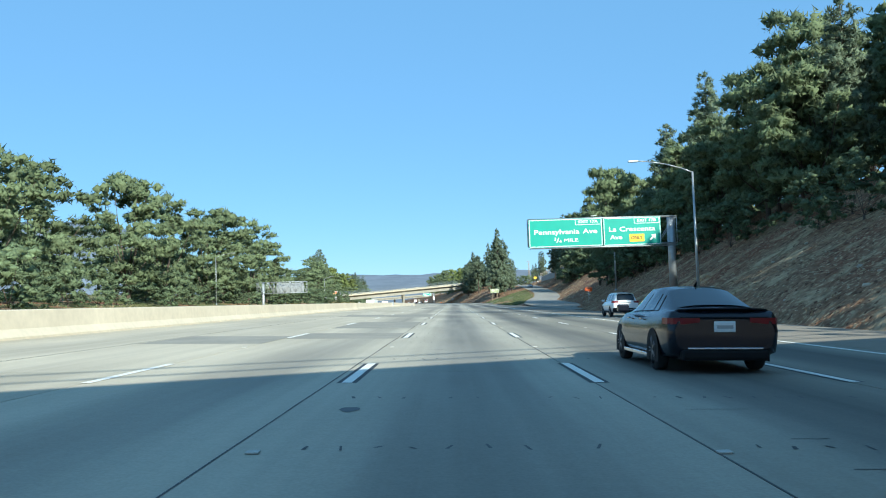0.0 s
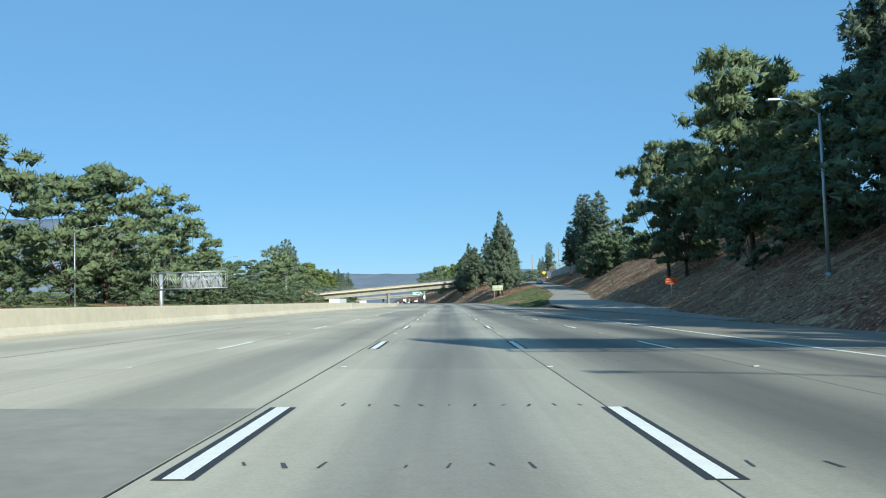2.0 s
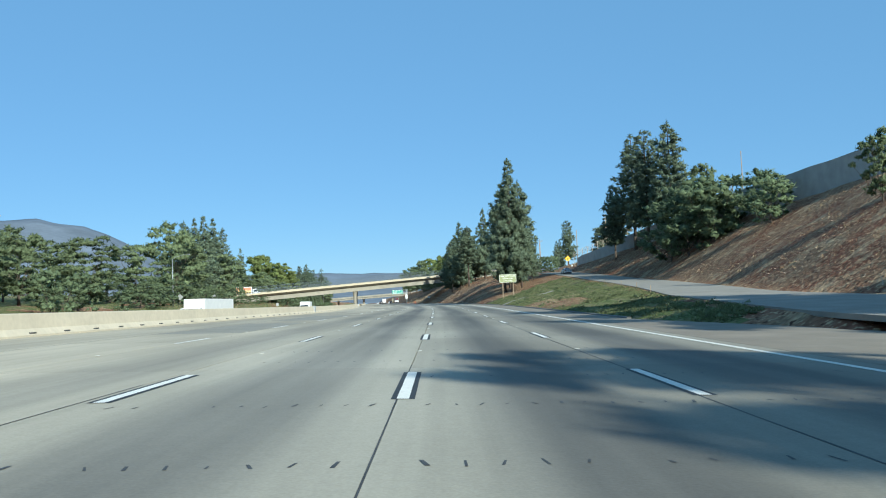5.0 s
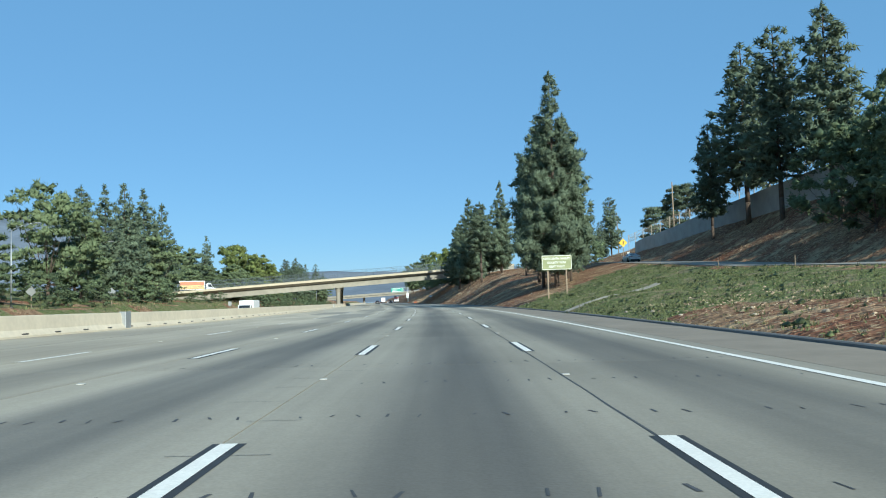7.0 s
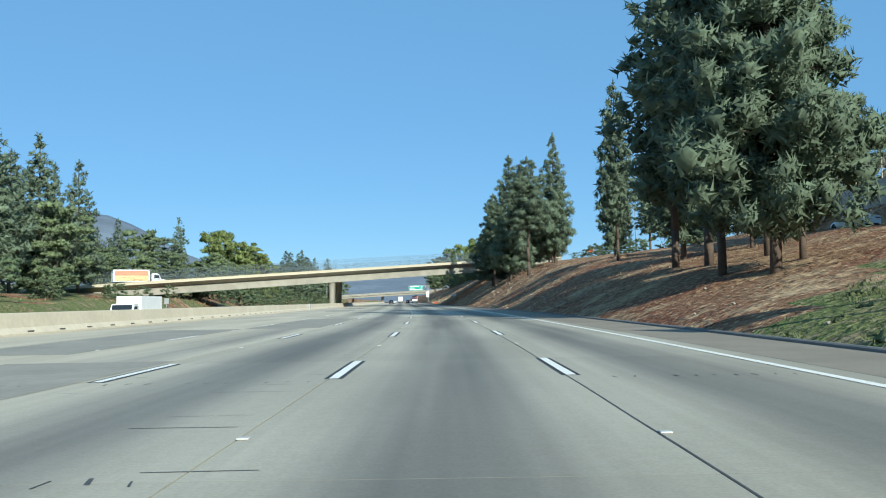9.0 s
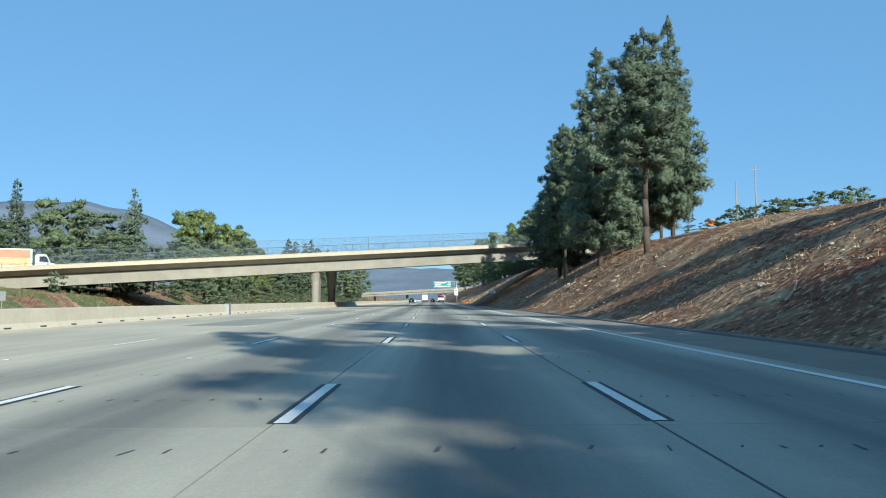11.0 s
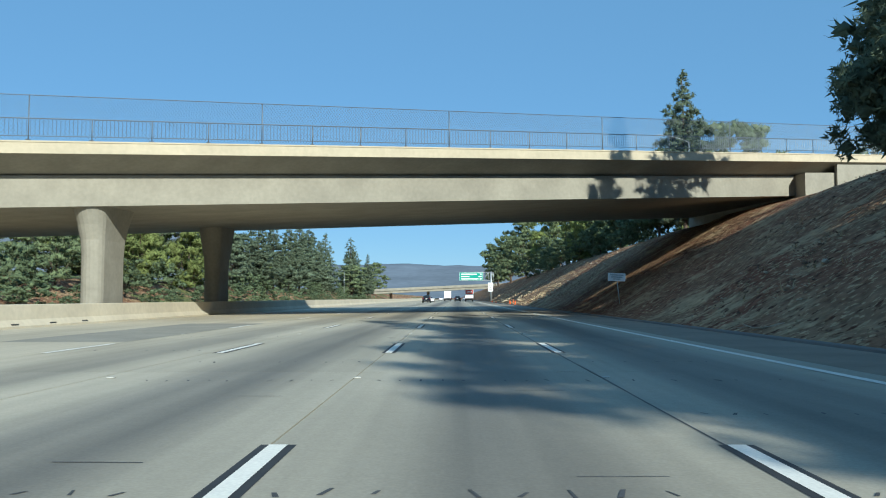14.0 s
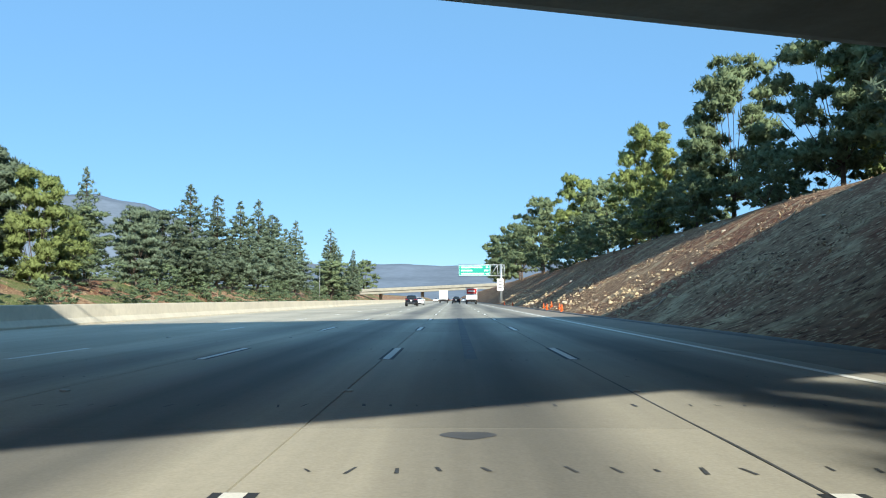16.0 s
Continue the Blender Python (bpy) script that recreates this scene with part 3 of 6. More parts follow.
def plant(kind, s, u, top, seed=0, wide=1.0, turn=None, sink=0.15):
    """A tree on the ground at s, u, whose tip stands at height top above the road."""
    pr = tree_proto((kind, seed, fineness(kind, s, u)))
    g = G(s, u, -sink)
    h = max(1.5, top - ground_z(s, u))
    k = h / pr[2]
    turn = (s * 37 + u * 13) % 360 if turn is None else turn
    m = Matrix.Translation(g) @ Euler((0, 0, radians(turn))).to_matrix().to_4x4()
    if not pr[1]:
        ob, pr[1] = pr[0], True
        ob.matrix_basis = m
    else:
        ob = copy_thing(pr[0], m)
    w = k * wide
    ob.matrix_basis = m @ Matrix.Diagonal((w, w, k, 1))
    return ob


# ---- overpass: s = a + 0.49 u along the deck, rising to the right ----
def deck_point(u, w, z):
    """u across the road, w metres behind the near face along the road, z above the near bottom edge."""
    return W(496.6 + 0.495 * u + w, u, 7.03 + 0.070 * u + z + 0.036 * max(0.0, w))


def deck_prism(bm, us, prof):
    rows = [[bm.verts.new(deck_point(u, w, z)) for w, z in prof] for u in us]
    n = len(prof)
    for a, b in zip(rows, rows[1:]):
        for i in range(n):
            j = (i + 1) % n
            bm.faces.new((a[i], a[j], b[j], b[i]))
    bm.faces.new(list(reversed(rows[0])))
    bm.faces.new(rows[-1])
    bmesh.ops.recalc_face_normals(bm, faces=bm.faces[:])


def build_overpass():
    root = thing("overpass", "skewed pale concrete road bridge with sunlit girder and railing", "bridge")
    us = frange(-78, 46, 6)
    bm = bmesh.new()
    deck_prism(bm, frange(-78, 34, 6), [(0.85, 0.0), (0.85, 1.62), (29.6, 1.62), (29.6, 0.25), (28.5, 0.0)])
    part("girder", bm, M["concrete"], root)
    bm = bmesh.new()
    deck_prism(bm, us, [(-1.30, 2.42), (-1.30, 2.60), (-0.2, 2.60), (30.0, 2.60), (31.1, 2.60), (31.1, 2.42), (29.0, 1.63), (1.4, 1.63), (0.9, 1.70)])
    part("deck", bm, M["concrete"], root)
    for w0, w1 in ((-1.36, -1.08), (30.9, 31.18)):
        bm = bmesh.new()
        deck_prism(bm, us, [(w0, 2.40), (w0, 2.93), (w0 - 0.04, 2.95), (w0 - 0.04, 3.03), (w1, 3.03), (w1, 2.40)])
        part("parapet", bm, M["parapet"], root)
    # railing: posts, rails and fine bars, then mesh wire above
    for w in (-1.22, 31.04):
        for z, rr in ((3.28, 0.02), (4.15, 0.03), (5.30, 0.022)):
            rail = bmesh.new()
            deck_prism(rail, us, [(w + rr * math.cos(k), z + rr * math.sin(k)) for k in (0, 1.05, 2.09, 3.14, 4.19, 5.24)])
            part("rail", rail, M["wire"], root)
        bars = bmesh.new()
        for u in frange(-76, 44, 0.17 if w < 0 else 0.5):
            a, b = deck_point(u, w, 3.28), deck_point(u, w, 4.15)
            d = Vector((0.012, 0, 0))
            bars.faces.new([bars.verts.new(p) for p in (a - d, a + d, b + d, b - d)])
        o = part("railing_bar", bars, M["wire"], root)
        o["kind"] = "stuff"
        if w < 0:
            net = bmesh.new()
            for u in frange(-76, 44, 0.15):
                for sg in (1, -1):
                    a, b = deck_point(u, w, 3.1), deck_point(u + 1.5 * sg, w, 5.30)
                    d = Vector((0.0075, 0, 0))
                    net.faces.new([net.verts.new(p) for p in (a - d, a + d, b + d, b - d)])
            o = part("fence_wire", net, M["wire"], root)
            o["kind"] = "stuff"
        k = 0
        for u in frange(-76, 44, 2.55):
            bm = bmesh.new()
            k += 1
            rod(bm, deck_point(u, w, 2.98), deck_point(u, w, 5.32 if k % 4 == 0 else 4.18), 0.032, n=6)
            box(bm, -0.09, 0.09, -0.09, 0.09, 0, 0.1, Matrix.Translation(deck_point(u, w, 3.0)))
            part("post", bm, M["wire"], root)
    # two long round-ended piers in the median, flared under the girder
    for s in (492.4, 513.8):
        bm = bmesh.new()
        u = -15.9
        zt = 7.03 + 0.07 * u + 0.15 + 0.036 * max(0.0, s - 496.6 - 0.495 * u)
        x, y, turn = line_at(s)
        rot = Euler((0, 0, turn)).to_matrix()
        prev = None
        for z, half, long in ((-2.0, 0.62, 1.15), (1.0, 0.62, 1.15), (3.4, 0.62, 1.15), (4.3, 0.66, 1.2), (5.1, 0.76, 1.35), (zt, 0.94, 1.7)):
            ring = []
            for i in range(20):
                k = 2 * math.pi * (i + 0.5) / 20
                ring.append(bm.verts.new(W(s, u, z) + rot @ Vector((half * math.cos(k), half * math.sin(k) + math.copysign(long, math.sin(k)), 0))))
            if prev:
                for i in range(20):
                    bm.faces.new((prev[i], prev[(i + 1) % 20], ring[(i + 1) % 20], ring[i]))
            else:
                bm.faces.new(list(reversed(ring)))
            prev = ring
        bm.faces.new(prev)
        part("column", bm, M["concrete"], root)
    # abutment and wing walls at both ends
    for u0, u1 in ((30.5, 33.5), (-76, -73)):
        bm = bmesh.new()
        rows = []
        for u in (u0, u1):
            rows.append([bm.verts.new(deck_point(u, w, z)) for w, z in ((-1.0, 1.6), (30.5, 1.6), (30.5, -6.5), (-1.0, -6.5))])
        for i in range(4):
            bm.faces.new((rows[0][i], rows[0][(i + 1) % 4], rows[1][(i + 1) % 4], rows[1][i]))
        bm.faces.new(rows[0])
        bm.faces.new(list(reversed(rows[1])))
        bmesh.ops.recalc_face_normals(bm, faces=bm.faces[:])
        part("abutment", bm, M["concrete"], root)
    bm = bmesh.new()
    deck_prism(bm, [33.5, 39, 46], [(-1.36, 2.2), (-0.9, 2.2), (-0.9, -3.0), (-1.36, -3.0)])
    part("wing_wall", bm, M["concrete"], root)
    return root


build_overpass()


def build_far_overpass():
    root = thing("overpass", "distant pale concrete overpass across the freeway", "bridge")
    s0 = 1010.0
    for name, z0, z1, w0, w1 in (("girder", 6.3, 8.2, 0, 14), ("parapet", 8.2, 9.6, -0.8, -0.4), ("parapet", 8.2, 9.6, 14.4, 14.8), ("deck", 7.9, 8.2, -0.8, 14.8)):
        bm = bmesh.new()
        rows = []
        for u in frange(-85, 60, 12):
            k = 0.045 * u
            rows.append([bm.verts.new(W(s0 + 0.1 * u + w, u, z + k)) for w, z in ((w0, z0), (w1, z0), (w1, z1), (w0, z1))])
        for a, b in zip(rows, rows[1:]):
            for i in range(4):
                bm.faces.new((a[i], a[(i + 1) % 4], b[(i + 1) % 4], b[i]))
        bm.faces.new(rows[0])
        bm.faces.new(rows[-1])
        bmesh.ops.recalc_face_normals(bm, faces=bm.faces[:])
        part(name, bm, M["concrete"], root)
    for u in (-16, 14, -42):
        bm = bmesh.new()
        rod(bm, W(s0 + 6, u, -0.3), W(s0 + 6, u, 6.4), 0.9, 1.1, 12)
        part("column", bm, M["concrete"], root)


build_far_overpass()


def build_rear_overpass():
    """The road bridge that the drive has just come out from under; its edge and railing throw the first shadow."""
    root = thing("overpass", "pale concrete overpass just behind the start of the drive", "bridge")
    us = frange(-70, 48, 6)

    def prism(prof, name, material):
        bm = bmesh.new()
        rows = [[bm.verts.new(W(-5.2 + 0.70 * u - w, u, z - tilt(0) * max(-15.0, min(16.5, u)))) for w, z in prof] for u in us]
        for a, b in zip(rows, rows[1:]):
            for i in range(len(prof)):
                j = (i + 1) % len(prof)
                bm.faces.new((a[i], a[j], b[j], b[i]))
        bm.faces.new(rows[0])
        bm.faces.new(list(reversed(rows[-1])))
        bmesh.ops.recalc_face_normals(bm, faces=bm.faces[:])
        part(name, bm, material, root)

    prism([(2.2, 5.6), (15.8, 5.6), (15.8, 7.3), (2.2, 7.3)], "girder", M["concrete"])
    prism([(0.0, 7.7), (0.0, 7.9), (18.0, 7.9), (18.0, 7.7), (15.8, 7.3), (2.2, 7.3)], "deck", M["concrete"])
    for w in (0.0, 17.7):
        prism([(w, 7.9), (w, 8.4), (w + 0.3, 8.4), (w + 0.3, 7.9)], "parapet", M["parapet"])
        for z in (9.0, 9.7):
            prism([(w + 0.1, z), (w + 0.1, z + 0.06), (w + 0.16, z + 0.06), (w + 0.16, z)], "rail", M["wire"])
    for u in (-16.2, 21.0):
        bm = bmesh.new()
        rod(bm, W(-14.2 + 0.70 * u, u, -0.6), W(-14.2 + 0.70 * u, u, 5.9), 0.7, 0.85, 16)
        part("column", bm, M["concrete"], root)


build_rear_overpass()


# ---- lettering ----
def word_mesh(text, size, material, bold):
    """One word as a mesh whose left end stands at x = 0; returns it and its width."""
    cu = bpy.data.curves.new("lettering", "FONT")
    cu.body = text
    cu.size = size
    cu.align_x, cu.align_y = "LEFT", "CENTER"
    cu.extrude = 0.006
    cu.offset = bold
    cu.resolution_u = 3
    tmp = bpy.data.objects.new("lettering", cu)
    scene.collection.objects.link(tmp)
    me = bpy.data.meshes.new_from_object(tmp.evaluated_get(bpy.context.evaluated_depsgraph_get()))
    bpy.data.objects.remove(tmp)
    me.materials.clear()
    me.materials.append(material)
    xs = [v.co.x for v in me.vertices]
    for v in me.vertices:
        v.co.x -= min(xs)
    return me, max(xs) - min(xs)


def lettering(name, text, size, material, parent, m, width=None, bold=0.0):
    """A line of text, centred, each word a part of its own."""
    words = [word_mesh(w, size, material, bold) for w in text.split()]
    gap = 0.38 * size
    total = sum(w for _, w in words) + gap * (len(words) - 1)
    k = width / total if width else 1.0
    x = -total / 2
    for me, w in words:
        ob = new(name, me)
        ob.parent = parent
        ob.matrix_basis = m @ Matrix.Diagonal((k, 1, 1, 1)) @ Matrix.Translation((x, 0, 0))
        x += w + gap


def panel(bm, w, h, t=0.05, r=0.12, z0=0.0):
    """An upright board with rounded corners in the x-z plane, front face towards -y."""
    pts = []
    for cx, cz, a0 in ((w / 2 - r, z0 + h - r, 0), (-w / 2 + r, z0 + h - r, 90), (-w / 2 + r, z0 + r, 180), (w / 2 - r, z0 + r, 270)):
        for i in range(4):
            a = radians(a0 + 30 * i)
            pts.append((cx + r * math.cos(a), cz + r * math.sin(a)))
    f = [bm.verts.new((x, 0, z)) for x, z in pts]
    b = [bm.verts.new((x, t, z)) for x, z in pts]
    bm.faces.new(f)
    bm.faces.new(list(reversed(b)))
    for i in range(len(pts)):
        j = (i + 1) % len(pts)
        bm.faces.new((f[j], f[i], b[i], b[j]))
    bmesh.ops.recalc_face_normals(bm, faces=bm.faces[:])


def border(bm, w, h, bw, r=0.12, z0=0.0, y=-0.006, gap=0.05):
    """A thin rounded frame just before the board."""
    def ring(d):
        out = []
        rr = max(0.02, r - d)
        for cx, cz, a0 in ((w / 2 - r, z0 + h - r, 0), (-w / 2 + r, z0 + h - r, 90), (-w / 2 + r, z0 + r, 180), (w / 2 - r, z0 + r, 270)):
            for i in range(4):
                a = radians(a0 + 30 * i)
                out.append(bm.verts.new((cx + rr * math.cos(a), y, cz + rr * math.sin(a))))
        return out
    a, b = ring(gap), ring(gap + bw)
    for i in range(len(a)):
        j = (i + 1) % len(a)
        bm.faces.new((a[i], b[i], b[j], a[j]))
    bmesh.ops.recalc_face_normals(bm, faces=bm.faces[:])


def facing(s, u, z, turn=0.0):
    return Matrix.Translation(W(s, u, z)) @ Euler((0, 0, line_at(s)[2] + radians(turn))).to_matrix().to_4x4()


UPRIGHT = Euler((radians(90), 0, 0)).to_matrix().to_4x4()


def txt(x, z, y=-0.012):
    return Matrix.Translation((x, y, z)) @ UPRIGHT


# ---- overhead exit sign ----
def build_exit_sign():
    s, z0 = 74.5, 5.86
    root = thing("overhead_sign", "green overhead freeway exit sign with white lettering on a steel gantry", "road sign", at=facing(s, 0, 0))
    drop = -0.006

    def placed(name, w, h, uc, z, material, label=""):
        bm = bmesh.new()
        panel(bm, w, h)
        o = part(name, bm, material, root, label)
        o.matrix_basis = Matrix.Translation((uc, 0, z + drop * uc))
        bm = bmesh.new()
        border(bm, w, h, 0.06)
        part("border", bm, M["white"], o)
        return o

    a = placed("sign_panel", 6.75, 2.58, 7.08 + 3.375, z0, M["green"], "green panel with a white border, first exit")
    lettering("lettering", "Pennsylvania Ave", 0.62, M["white"], a, txt(0.0, 1.38), 5.75, 0.006)
    lettering("lettering", "3", 0.40, M["white"], a, txt(-0.98, 0.72), None, 0.004)
    lettering("lettering", "/", 0.62, M["white"], a, txt(-0.74, 0.60), 0.30, 0.004)
    lettering("lettering", "4", 0.40, M["white"], a, txt(-0.50, 0.50), None, 0.004)
    lettering("lettering", "MILE", 0.44, M["white"], a, txt(0.48, 0.60), 1.30, 0.0)
    bm = bmesh.new()
    border(bm, 2.4, 0.55, 0.04, 0.08, gap=0.0)
    o = part("border", bm, M["white"], a)
    o.matrix_basis = Matrix.Translation((2.1, -0.004, 1.98))
    lettering("lettering", "EXIT 17A", 0.36, M["white"], a, txt(2.1, 2.25), 1.75, 0.006)
    b = placed("sign_panel", 5.25, 2.58, 7.08 + 6.75 + 0.08 + 2.625, z0, M["green"], "green panel with a white border, exit only lane")
    lettering("lettering", "La Crescenta", 0.6, M["white"], b, txt(0.0, 1.48), 4.2, 0.006)
    lettering("lettering", "Ave", 0.55, M["white"], b, txt(-1.5, 0.76), 1.1, 0.006)
    bm = bmesh.new()
    panel(bm, 1.35, 0.7, 0.02, 0.06)
    o = part("only_panel", bm, M["yellow"], b, "yellow plate")
    o.matrix_basis = Matrix.Translation((0.4, -0.03, 0.32))
    lettering("lettering", "ONLY", 0.42, M["paint_black"], o, txt(0, 0.35), 1.05, 0.008)
    bm = bmesh.new()
    q = Euler((0, radians(-45), 0)).to_matrix().to_4x4()
    box(bm, -0.35, 0.10, -0.012, 0.0, -0.075, 0.075, q)
    v = [bm.verts.new(q @ Vector(p)) for p in ((0.05, -0.012, 0.27), (0.42, -0.012, 0.0), (0.05, -0.012, -0.27))]
    bm.faces.new(v)
    o = part("arrow", bm, M["white"], b)
    o.matrix_basis = Matrix.Translation((1.85, -0.006, 0.68))
    bm = bmesh.new()
    border(bm, 2.3, 0.55, 0.04, 0.08, gap=0.0)
    o = part("border", bm, M["white"], b)
    o.matrix_basis = Matrix.Translation((1.35, -0.004, 1.98))
    lettering("lettering", "EXIT 17B", 0.36, M["white"], b, txt(1.35, 2.25), 1.7, 0.006)
    # truss behind the panels, lamp walkway under them, and the post
    bm = bmesh.new()
    zt = lambda u, z: Vector((u, 0, z + drop * u))
    for y in (0.16, 0.86):
        for z in (z0 + 0.15, z0 + 2.6):
            rod(bm, zt(7.05, z) + Vector((0, y, 0)), zt(20.65, z) + Vector((0, y, 0)), 0.075, n=6)
        for i in range(9):
            u = 7.05 + i * 1.7
            rod(bm, zt(u, z0 + 0.15) + Vector((0, y, 0)), zt(u, z0 + 2.6) + Vector((0, y, 0)), 0.04, n=5)
            if i < 8:
                p, q = (z0 + 0.15, z0 + 2.6) if i % 2 else (z0 + 2.6, z0 + 0.15)
                rod(bm, zt(u, p) + Vector((0, y, 0)), zt(u + 1.7, q) + Vector((0, y, 0)), 0.035, n=5)
    for i in range(9):
        u = 7.05 + i * 1.7
        for z in (z0 + 0.15, z0 + 2.6):
            rod(bm, zt(u, z) + Vector((0, 0.16, 0)), zt(u, z) + Vector((0, 0.86, 0)), 0.04, n=5)
    part("truss", bm, M["steel"], root)
    bm = bmesh.new()
    for y in (-0.9, -0.3):
        rod(bm, zt(7.1, z0 - 0.12) + Vector((0, y, 0)), zt(20.4, z0 - 0.12) + Vector((0, y, 0)), 0.05, n=6)
    for i in range(12):
        u = 7.15 + i * 1.15
        rod(bm, zt(u, z0 - 0.12) + Vector((0, -0.95, 0)), zt(u, z0 - 0.12) + Vector((0, 0.4, 0)), 0.04, n=5)
    part("walkway", bm, M["steel"], root)
    bm = bmesh.new()
    gz = ground_z(s, 20.2)
    rod(bm, zt(20.2, gz - 0.4) + Vector((0, 0.52, 0)), zt(20.2, z0 + 2.7) + Vector((0, 0.52, 0)), 0.36, 0.34, 16)
    part("post", bm, M["steel"], root)


build_exit_sign()


# ---- lane markings ----
def build_markings():
    root = thing("lane_markings", "white dashed lane lines with black borders on concrete", "road marking", kind="structure")
    n = 0
    for li, u in enumerate(LINES):
        for k in range(-2, 66):
            s1 = DASH0 + DASH * k
            s0 = s1 - 3.66
            for name, d, z, e, mt in (("dash_border", 0.145, 0.004, 0.015, "paint_black"), ("dash", 0.075, 0.008, 0.0, "paint")):
                if name == "dash_border" and (k > 38 or u < -5):
                    continue
                bm = bmesh.new()
                v = [bm.verts.new(W(s, uu, z)) for s, uu in ((s0 - e, u - d), (s0 - e, u + d), (s1 + e, u + d), (s1 + e, u - d))]
                bm.faces.new(v)
                part(name, bm, M[mt], root)
    for u0, u1, mt in ((EDGE_LINE - 0.09, EDGE_LINE + 0.09, "paint"),):
        bm = bmesh.new()
        st = frange(-60, 1000, 4)
        rows = [[bm.verts.new(W(s, u, 0.008)) for u in (u0, u1)] for s in st]
        for a, b in zip(rows, rows[1:]):
            bm.faces.new((a[0], a[1], b[1], b[0]))
        part("edge_line", bm, M[mt], root)


build_markings()

